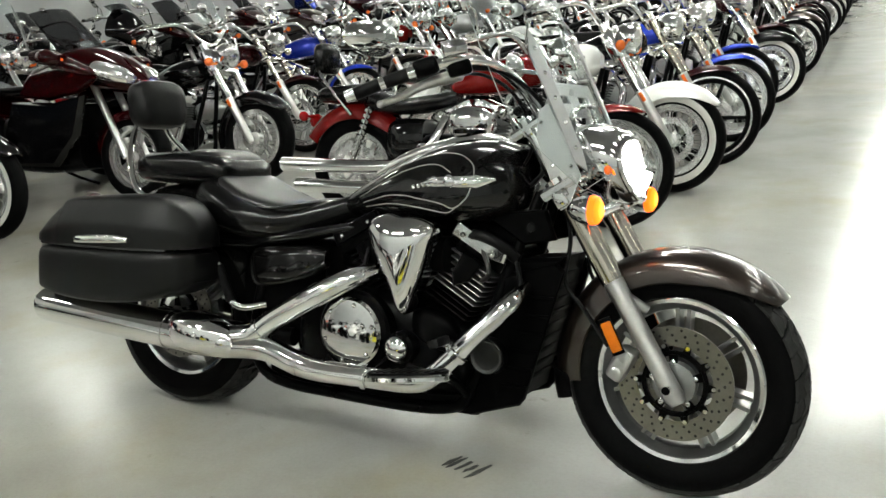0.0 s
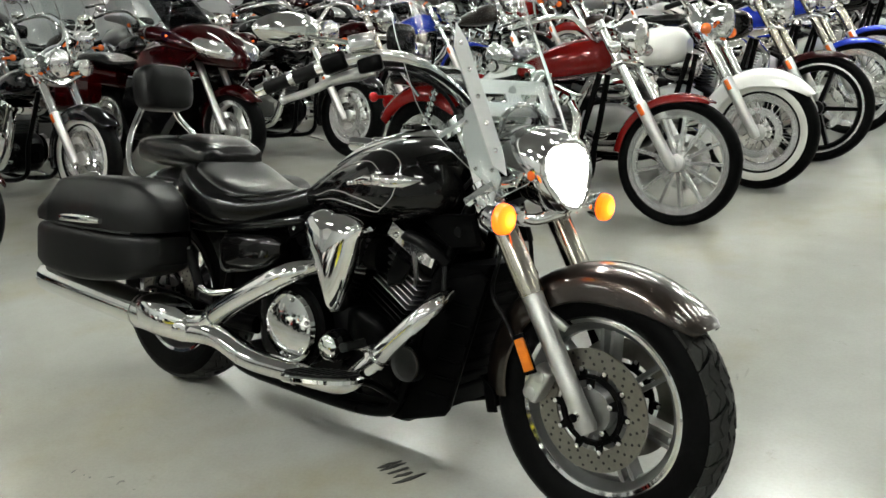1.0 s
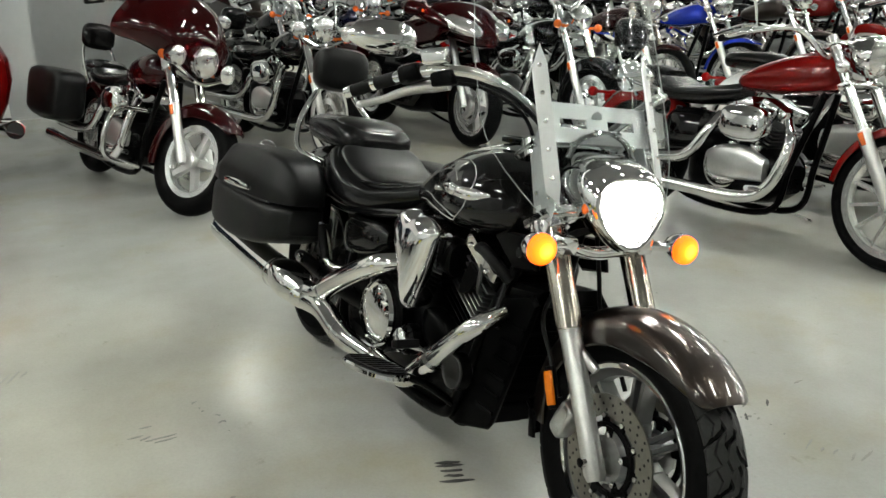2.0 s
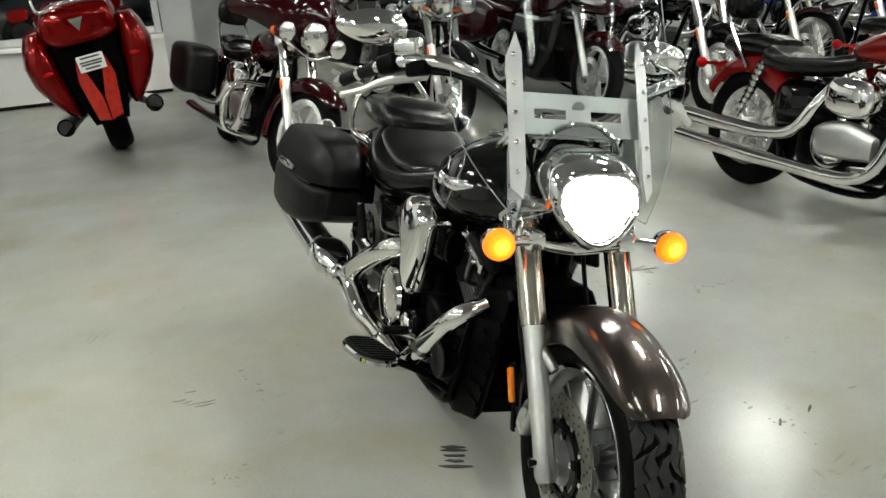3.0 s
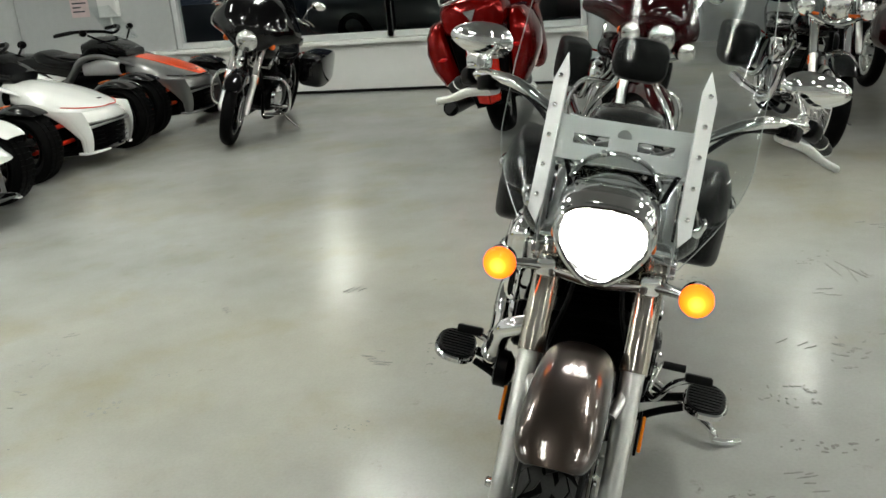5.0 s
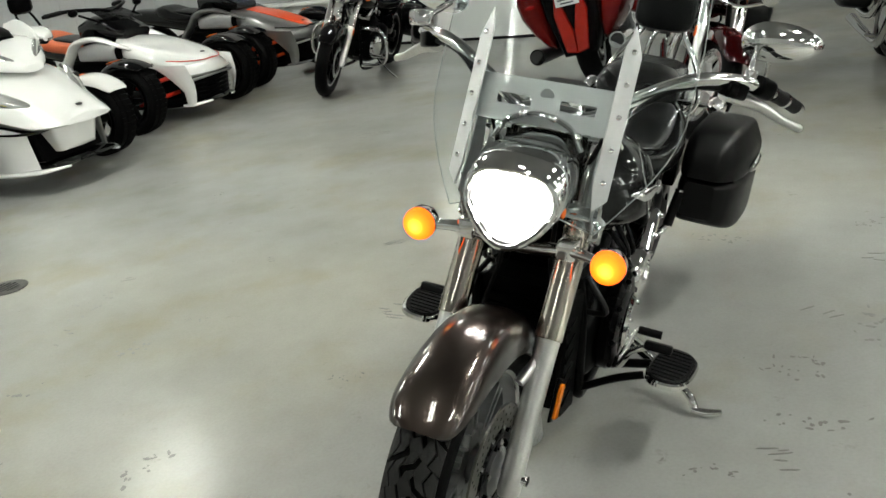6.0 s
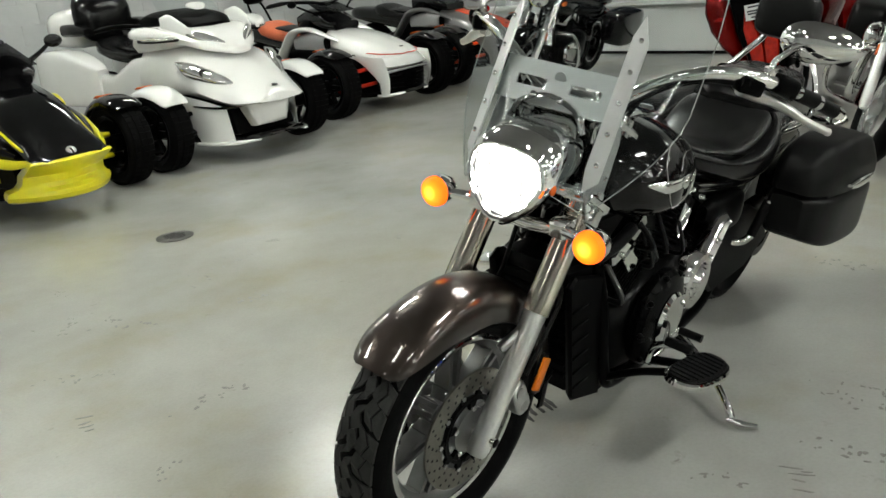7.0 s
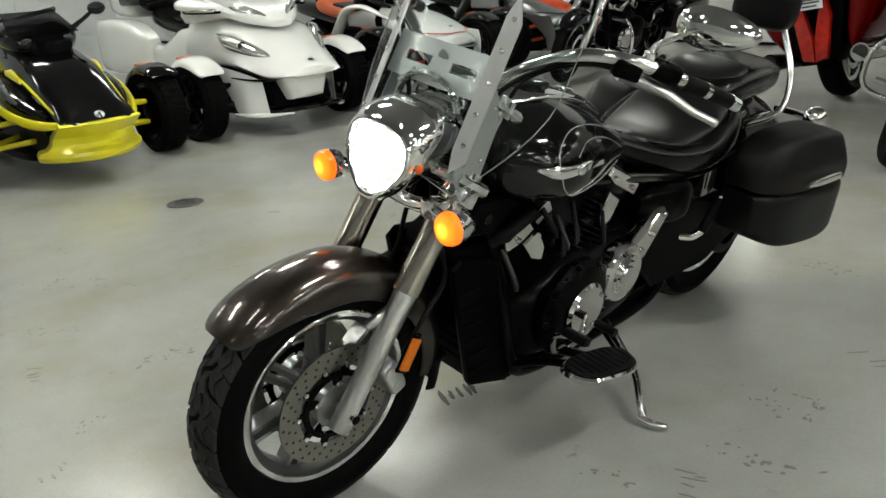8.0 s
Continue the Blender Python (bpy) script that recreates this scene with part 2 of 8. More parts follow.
def again(ob, m, parent=None):
    """Another object on the same mesh, at m relative to its parent."""
    o = new(ob.name.split(".")[0], ob.data)
    o.parent = parent if parent is not None else ob.parent
    o.matrix_basis = m
    if "label" in ob:
        o["label"] = ob["label"]
    return o


def thing(name, m, label, category, group="", kind=""):
    ob = new(name)
    ob.empty_display_size = 0.1
    ob.matrix_basis = m
    return tagged(ob, label, category, group, kind)


def spline(pts, n=6):
    """Catmull-Rom through the points."""
    p = [Vector(q) for q in pts]
    p = [2 * p[0] - p[1]] + p + [2 * p[-1] - p[-2]]
    out = []
    for i in range(1, len(p) - 2):
        a, b, c, d = p[i - 1:i + 3]
        for k in range(n):
            t = k / n
            out.append(0.5 * (2 * b + (c - a) * t + (2 * a - 5 * b + 4 * c - d) * t * t + (3 * b - a - 3 * c + d) * t ** 3))
    out.append(p[-2])
    return out


def loft(rings, cap=True, closed=False, bm=None):
    bm = bm or bmesh.new()
    vs = [[bm.verts.new(v) for v in r] for r in rings]
    n = len(vs[0])
    for a, b in zip(vs, vs[1:] + vs[:1] if closed else vs[1:]):
        for k in range(n):
            bm.faces.new((a[k], a[(k + 1) % n], b[(k + 1) % n], b[k]))
    if cap and not closed:
        bm.faces.new(vs[0])
        bm.faces.new(vs[-1])
    return bm


def hull(secs, nx=3, np=2, sign=1.0, off=0.0, bm=None):
    """A shell mirrored about y = off, through half outlines (x, ((y, z), ...)) from the crown round to the keel."""
    rows = []
    for x, half in secs:
        pts = [Vector((x, y, z)) for y, z in half]
        rows.append(spline(pts, np) if np > 1 else pts)
    cols = [spline([r[k] for r in rows], nx) if nx > 1 else [r[k] for r in rows] for k in range(len(rows[0]))]
    rings = []
    for i in range(len(cols[0])):
        h = [c[i] for c in cols]
        rings.append([Vector((v.x, off + v.y, v.z)) for v in h] + [Vector((v.x, off - v.y, v.z)) for v in h[-2:0:-1]])
    return loft(rings, bm=bm)


def tube(pts, r, seg=10, n=6, bm=None, straight=False, flat=1.0):
    """A round bar along a smooth line; r may be a list along the given points. flat squeezes it across."""
    path = [Vector(q) for q in pts] if straight else spline(pts, n)
    rs = list(r) if isinstance(r, (list, tuple)) else [r] * len(pts)
    rings, side = [], None
    for i, p in enumerate(path):
        d = (path[min(i + 1, len(path) - 1)] - path[max(i - 1, 0)]).normalized()
        if side is None:
            side = d.cross(Vector((0, 1, 0)) if abs(d.y) < 0.9 else Vector((1, 0, 0))).normalized()
        side = (side - d * side.dot(d)).normalized()
        up = d.cross(side)
        f = i / max(1, len(path) - 1) * (len(rs) - 1)
        k = min(int(f), len(rs) - 2) if len(rs) > 1 else 0
        rad = rs[k] + (rs[min(k + 1, len(rs) - 1)] - rs[k]) * (f - k)
        rings.append([p + rad * (math.cos(a) * side + flat * math.sin(a) * up) for a in (2 * math.pi * j / seg for j in range(seg))])
    return loft(rings, bm=bm)


def lathe(profile, seg=32, c=(0, 0, 0), axis="y", closed=False, bm=None):
    """A profile of (radius, height) turned about an axis."""
    c = Vector(c)

    def place(r, h, a):
        u, v = r * math.cos(a), r * math.sin(a)
        return c + Vector({"y": (u, h, v), "x": (h, u, v), "z": (u, v, h)}[axis])
    bm = bm or bmesh.new()
    rows = [[bm.verts.new(place(max(r, 1e-4), h, 2 * math.pi * k / seg)) for k in range(seg)] for r, h in profile]
    pairs = list(zip(rows, rows[1:]))
    if closed:
        pairs.append((rows[-1], rows[0]))
    for a, b in pairs:
        for k in range(seg):
            bm.faces.new((a[k], a[(k + 1) % seg], b[(k + 1) % seg], b[k]))
    if not closed:
        bm.faces.new(rows[0])
        bm.faces.new(rows[-1])
    return bm


def sect(x, yc, zc, hw, up, dn, e=2.5, n=24):
    out = []
    for k in range(n):
        a = 2 * math.pi * k / n
        ca, sa = math.cos(a), math.sin(a)
        y = hw * math.copysign(abs(ca) ** (2 / e), ca)
        z = (up if sa > 0 else dn) * math.copysign(abs(sa) ** (2 / e), sa)
        out.append(Vector((x, yc + y, zc + z)))
    return out


def body(secs, e=2.5, n=24, sub=4, m=None, bm=None):
    """A smooth body through sections (x, y, z, half width, up, down) across the x axis."""
    rows = []
    for i in range(6):
        rows.append([v.x for v in spline([(s[i], 0, 0) for s in secs], sub)])
    rings = [sect(*[rows[i][k] if i < 3 else max(rows[i][k], 0.001) for i in range(6)], e=e, n=n) for k in range(len(rows[0]))]
    if m is not None:
        rings = [[m @ v for v in r] for r in rings]
    return loft(rings, bm=bm)


def slab(outline, y0, y1, bevel=0.004, m=None, bm=None, axis="y"):
    """A plate cut to an outline in the x-z plane (or x-y with axis z), from y0 to y1, edges eased."""
    mid = sum((Vector((*p, 0)) for p in outline), Vector()) / len(outline)

    def shrink(p, d):
        q = Vector((*p, 0))
        return q - (q - mid).normalized() * d
    s = 1 if y1 > y0 else -1
    levels = [(y0, bevel), (y0 + s * bevel, 0), (y1 - s * bevel, 0), (y1, bevel)] if bevel else [(y0, 0), (y1, 0)]
    rings = []
    for y, d in levels:
        r = []
        for p in outline:
            q = shrink(p, d)
            v = Vector((q.x, y, q.y)) if axis == "y" else Vector((q.x, q.y, y)) if axis == "z" else Vector((y, q.x, q.y))
            r.append(m @ v if m is not None else v)
        rings.append(r)
    return loft(rings, bm=bm)


def block(x0, x1, y0, y1, z0, z1, bevel=0.004, m=None, bm=None):
    b = bmesh.new()
    bmesh.ops.create_cube(b, size=1)
    for v in b.verts:
        v.co = Vector(((x0 + x1) / 2 + v.co.x * (x1 - x0), (y0 + y1) / 2 + v.co.y * (y1 - y0), (z0 + z1) / 2 + v.co.z * (z1 - z0)))
    if bevel:
        bmesh.ops.bevel(b, geom=b.edges[:], offset=bevel, segments=2, affect="EDGES", profile=0.5)
    if m is not None:
        b.transform(m)
    return join(bm, b)


def join(bm, other):
    """Adds one bmesh to another within a single part."""
    if bm is None:
        return other
    me = bpy.data.meshes.new("t")
    other.to_mesh(me)
    other.free()
    bm.from_mesh(me)
    bpy.data.meshes.remove(me)
    return bm


def ball(c, r, sx=1, sy=1, sz=1, seg=16, m=None):
    b = bmesh.new()
    bmesh.ops.create_uvsphere(b, u_segments=seg, v_segments=max(6, seg // 2), radius=r)
    b.transform(Matrix.Translation(c) @ (m if m is not None else Matrix()) @ Matrix.Diagonal((sx, sy, sz, 1)))
    return b


def rod(a, b, r, seg=10, r2=None):
    return tube([a, b], [r, r2 or r], seg, straight=True)


def fender(cx, cz, r, w, a0, a1, skirt=0.07, thick=0.004, n=26, flare=0.0, nose=0.0, bm=None):
    """A mudguard shell round an axle along y, from angle a0 to a1 (degrees, from ahead over the top)."""
    rings = []
    for i in range(n + 1):
        f = (i / n) ** 1.35
        a = radians(a0 + (a1 - a0) * f)
        tip = max(0, 1 - f / 0.12)
        taper = 1 - nose * (1 - math.sqrt(max(0, 1 - tip * tip))) - flare * max(0, 1 - (1 - f) / 0.2) ** 2
        lift = 1 - 0.75 * max(0, 1 - f / 0.3) ** 1.5
        out, inn = [], []
        for k in range(13):
            p = radians(-90 + 180 * k / 12)
            y = w * taper * math.copysign(abs(math.sin(p)) ** 0.8, math.sin(p))
            drop = (skirt * lift) * (1 - abs(math.cos(p)) ** 0.75)
            for lst, d in ((out, 0), (inn, thick)):
                rr = r - drop - d
                yy = y * (1 - d / w)
                lst.append(Vector((cx + rr * math.cos(a), yy, cz + rr * math.sin(a))))
        rings.append(out + inn[::-1])
    return loft(rings, bm=bm)


def tyre_profile(r, w, rim):
    """The closed cross-section of a tyre."""
    h = w / 2
    s = r - rim
    return [(rim, -h * 0.62), (rim + s * 0.22, -h * 0.86), (rim + s * 0.5, -h * 0.985), (rim + s * 0.74, -h * 0.88), (rim + s * 0.9, -h * 0.62), (r - s * 0.02, -h * 0.28),
            (r, 0), (r - s * 0.02, h * 0.28), (rim + s * 0.9, h * 0.62), (rim + s * 0.74, h * 0.88), (rim + s * 0.5, h * 0.985), (rim + s * 0.22, h * 0.86), (rim, h * 0.62)]


def tyre(parent, c, r, w, rim, seg=48, whitewall=False, tread=0):
    t = part("tyre", lathe(tyre_profile(r, w, rim), seg, c, closed=True), RUBBER, parent, "black tyre" if not whitewall else "black tyre with a white wall")
    s, h = r - rim, w / 2
    if whitewall:
        bm = bmesh.new()
        for sg in (-1, 1):
            prof = [(rim + s * 0.15, sg * (h * 0.83)), (rim + s * 0.22, sg * (h * 0.86 + 0.003)), (rim + s * 0.46, sg * (h * 0.98 + 0.003)), (rim + s * 0.52, sg * (h * 0.985))]
            lathe(prof + [(rim + s * 0.3, sg * h * 0.6)], seg, c, closed=True, bm=bm)
        part("white_band", bm, WHITEWALL, t)
    if tread:
        # raised tread blocks: zigzag columns across the crown
        prof = [(y, rr) for rr, y in tyre_profile(r, w, rim)[3:10]]

        def crown(y):
            for (ya, ra), (yb, rb) in zip(prof, prof[1:]):
                if ya <= y <= yb:
                    return ra + (rb - ra) * (y - ya) / (yb - ya)
            return prof[0][1]
        cols = [-0.84, -0.56, -0.2, 0.2, 0.56, 0.84]
        bm = bmesh.new()
        for i in range(tread):
            for j in range(5):
                zig = (0.0, 0.25, 0.0, 0.25, 0.0)[j]
                a0 = 2 * math.pi * (i + zig) / tread
                step = 2 * math.pi / tread
                quad = []
                for (f, u) in ((0.06, 0.09), (0.5, 0.09), (0.94, 0.09), (0.94, 0.91), (0.5, 0.91), (0.06, 0.91)):
                    wob = 0.055 * (1 if abs(f - 0.5) < 0.1 else -1) * (1 if i % 2 else -1)
                    y = (cols[j] + (cols[j + 1] - cols[j]) * u + 1.5 * (wob if 0 < j < 4 or (j == 0 and u > 0.5) or (j == 4 and u < 0.5) else 0)) * h
                    skew = 0.3 * (u - 0.5) * (1 if j < 2 else -1 if j > 2 else 0.8) * step
                    quad.append((a0 + f * step + skew, y))
                lo, hi = [], []
                for a, y in quad:
                    rc = crown(y)
                    for lst, d in ((lo, -0.002), (hi, 0.0062)):
                        lst.append(bm.verts.new((c[0] + (rc + d) * math.cos(a), c[1] + y * (1 + d), c[2] + (rc + d) * math.sin(a))))
                bm.faces.new(hi)
                for k in range(6):
                    bm.faces.new((lo[k], lo[(k + 1) % 6], hi[(k + 1) % 6], hi[k]))
        tagged(part("tread", bm, TREAD, t, smooth=False), kind="stuff")
    return t


# ---- the hall ----
WX, WY = -6.52, -7.8          # window wall, block wall
FX, EX, NY, CEIL = -10.0, 11.0, 36.0, 4.6


def setting(name, bm, material, label, smooth=False):
    return tagged(part(name, bm, material, None, smooth=smooth), label, name.split("_")[0], kind="structure")


bm = bmesh.new()
vs = [bm.verts.new(p) for p in ((FX - 0.3, WY - 0.3, 0), (EX + 0.3, WY - 0.3, 0), (EX + 0.3, NY + 0.3, 0), (FX - 0.3, NY + 0.3, 0))]
bm.faces.new(vs)
floor = setting("floor", bm, FLOORM, "sealed grey concrete floor with scuffs and blurred reflections")
# ceiling is out of view; dark grey so little light bounces back
setting("ceiling", block(FX - 0.3, EX + 0.3, WY - 0.3, NY + 0.3, CEIL, CEIL + 0.2, 0), CEILM, "unseen dark grey hall ceiling that limits bounced light")


def pieces(name, bm, material, parent, spots):
    """Alike pieces on one mesh under a piece of the setting."""
    first = part(name, bm, material, parent, smooth=False)
    first.matrix_basis = spots[0]
    for m in spots[1:]:
        again(first, m, parent)
    return first


# grey block wall behind the three-wheelers
wall_south = setting("wall_south", block(FX - 0.3, EX + 0.3, WY - 0.3, WY - 0.012, 0, CEIL, 0), WALLGREY, "grey painted concrete block wall")
# east wall is out of view; its grey keeps metal reflections dark
setting("wall_east", block(EX, EX + 0.3, WY - 0.3, NY + 0.3, 0, CEIL, 0), WALLGREY, "unseen hall wall, grey to dim reflections in the metal")
setting("wall_north", block(FX - 0.3, EX, NY, NY + 0.3, 0, CEIL, 0), WALLWHITE, "plain white painted far hall wall")
setting("wall_west", block(FX - 0.2, FX, -0.35, NY, 0, 1.62, 0), WALLGREY, "two-tone wall with grey lower part")
setting("wall_west_upper", block(FX - 0.2, FX - 0.004, -0.35, NY, 1.62, CEIL, 0), WALLWHITE, "white upper part of a two-tone wall")
setting("wall_return", block(FX - 0.2, WX - 0.0, -0.66, -0.35, 0, CEIL, 0), WALLGREY, "grey wall return beside the window wall")
bw = block(-0.199, 0.199, 0, 0.012, 0.0, 0.198, 0.0025)
spots = []
for r in range(0, 10):
    for k in range(22):
        x = -6.3 + 0.4 * k + (0.2 if r % 2 else 0)
        spots.append(Matrix.Translation((x, WY - 0.012, 0.002 + 0.2 * r)))
BLOCK_SPOTS, BLOCK_MESH = spots, bw

# window wall: low white panel, sill, aluminium frame with dark panes
setting("wall_window_low", block(WX - 0.2, WX, WY, -0.66, 0.034, 0.55, 0), PANELWHITE, "low white panelled wall under the windows")
setting("baseboard", block(WX - 0.2, WX + 0.004, WY, -0.66, 0, 0.03, 0.002), GRIP, "dark base strip under the white panel")
setting("trim_sill", block(WX - 0.2, WX + 0.1, WY, -0.66, 0.554, 0.6, 0.006), PANELWHITE, "white window sill ledge")
setting("wall_window_head", block(WX - 0.2, WX, WY, -0.66, 2.45, CEIL, 0), WALLWHITE, "white wall over the windows")
setting("wall_window_end", block(WX - 0.2, WX, WY, -5.62, 0.604, 2.446, 0), WALLGREY, "grey wall beside the windows")
MULL = (-5.58, -2.88, -0.7)
for i, (ya, yb) in enumerate(zip(MULL, MULL[1:])):
    wthing = thing("window_%d" % (i + 1), Matrix.Translation((WX, 0, 0)), "wide dark shop window in an aluminium frame", "window", "hall windows", "structure")
    fr = bmesh.new()
    for a in (ya - 0.035, yb - 0.035):
        fr = block(-0.14, -0.02, a + (0.004 if a < -5 else 0), a + 0.066, 0.604, 2.446, 0.004, bm=fr)
    fr = block(-0.139, -0.021, ya + 0.036, yb - 0.04, 0.605, 0.67, 0.004, bm=fr)
    fr = block(-0.139, -0.021, ya + 0.036, yb - 0.04, 2.38, 2.445, 0.004, bm=fr)
    part("window_frame", fr, FRAMEGREY, wthing, smooth=False)
    pane = part("pane", block(-0.085, -0.079, ya + 0.037, yb - 0.041, 0.672, 2.378, 0), WINGLASS, wthing, smooth=False)
    pane.visible_shadow = False
setting("ground_outside", block(-40, FX - 0.21, -30, 30, -0.3, -0.02, 0), NIGHT, "dark wet yard outside at night")
setting("ground_apron", block(FX - 0.2, WX - 0.21, -30, -0.67, -0.3, -0.021, 0), NIGHT, "dark paving outside the windows")


# parked cars in the dark outside
def night_car(x, y, yaw):
    t = thing("car", pose(x, y, -0.02, 0, 0, yaw), "dark parked car outside in the night", "car", "cars outside")
    part("body", body([(-2.2, 0, 0.6, 0.75, 0.25, 0.3), (-2.1, 0, 0.6, 0.85, 0.35, 0.35), (0, 0, 0.6, 0.88, 0.32, 0.35), (1.9, 0, 0.55, 0.85, 0.25, 0.3), (2.15, 0, 0.5, 0.7, 0.15, 0.2)], 3.5), GREYP, t)
    part("cabin", body([(-1.7, 0, 0.9, 0.6, 0.1, 0.1), (-1.2, 0, 0.95, 0.72, 0.45, 0.1), (0.1, 0, 0.95, 0.72, 0.5, 0.1), (1.1, 0, 0.9, 0.65, 0.05, 0.1)], 3), BLACKG, t)
    for sx in (-1.35, 1.35):
        for sy in (-0.78, 0.78):
            part("wheel", lathe([(0.31, -0.1), (0.32, 0), (0.31, 0.1), (0.2, 0.1), (0.2, -0.1)], 20, (sx, sy, 0.32), closed=True), RUBBER, t)


night_car(-12.6, -3.9, 84)
night_car(-13.2, -1.2, 95)


# a lamp post in the yard, whose light falls through the windows
POSTGLOW = glow("yard_lamp_glass", (1.0, 0.97, 0.86), 22.0)
post = thing("street_lamp", Matrix.Translation((-15.7, -7.5, -0.02)), "tall lit lamp post in the dark yard", "street lamp")
part("pole", tube([(0, 0, 0), (0, 0, 4.9), (0.1, 0, 5.35), (0.5, 0, 5.45)], [0.07, 0.05, 0.045, 0.04], 10, n=4), BLACKM, post)
part("lamp_head", block(0.3, 1.0, -0.3, 0.3, 5.38, 5.5, 0.03), BLACKM, post)
part("lamp_glass", block(0.35, 0.95, -0.26, 0.26, 5.3, 5.376, 0.02), POSTGLOW, post, "lit lamp glass")


# ceiling lamps
def strip_lamp(tube_material, label):
    t = thing("ceiling_lamp", Matrix(), label, "ceiling lamp", "ceiling lamps")
    part("housing", slab([(-0.66, 0.05), (0.66, 0.05), (0.6, 0.0), (-0.6, 0.0)], -0.17, 0.17, 0.004, Matrix.Translation((0, 0, -0.05))), WALLWHITE, t, smooth=False)
    for y in (-0.09, 0.09):
        part("tube", rod((-0.6, y, -0.085), (0.6, y, -0.085), 0.028, 8), tube_material, t, "lit fluorescent tube")
    return t


def lamp_row(first, spots):
    """One lamp and its copies under the ceiling."""
    first.matrix_basis = Matrix.Translation((*spots[0], CEIL - 0.001))
    for x, y in spots[1:]:
        copy_thing(first, Matrix.Translation((x, y, CEIL - 0.001)))


# faint tubes along the far wall; bright ones over the rows, over the aisle and behind
lamp_row(strip_lamp(TUBEFAINT, "long fluorescent ceiling lamp with tubes at low power"), [(-9.2, y) for y in (2.0, 6.1, 10.2, 14.3, 18.4, 22.5, 26.6, 30.7)])
lamp_row(strip_lamp(TUBESTRONG, "long fluorescent ceiling lamp with very bright tubes"), [(0.0, 3.29), (0.0, -3.37)])
SPOTS = [(-4.4, y) for y in (-2.75, 11.9, 14.4, 16.9, 20.2, 23.6, 27.0, 30.4, 33.8)]
SPOTS += [(0.0, y) for y in (-6.7, 6.62)] + [(3.8, 3.29), (3.8, -3.37)] + [(1.25, y) for y in (10.6, 13.9, 17.2, 20.5, 23.8, 27.1, 30.4, 33.7)]
# mostly added fill: two between the rows, unseen columns behind the camera
lamp_row(strip_lamp(TUBEDIM, "long fluorescent ceiling lamp with dimmed tubes, mostly unseen fill"), [(-3.3, -6.3), (-4.4, 5.2), (-4.4, 8.5)] + [(3.8, -6.7 + 3.33 * k) for k in range(13) if k not in (1, 3)] + [(7.6, -6.7 + 6.66 * k) for k in range(7)])
lamp_row(strip_lamp(TUBEGLOW, "long white fluorescent ceiling lamp with lit tubes"), SPOTS)


# ---- the charcoal cruiser in the middle of the floor ----
AX, AZ, RT, RIM = 1.68, 0.313, 0.313, 0.207       # front axle, tyre and rim radius
RAKE = radians(31.5)
FD = Vector((-math.sin(RAKE), 0, math.cos(RAKE)))  # up along the fork
FN = Vector((math.cos(RAKE), 0, math.sin(RAKE)))   # ahead, square to the fork


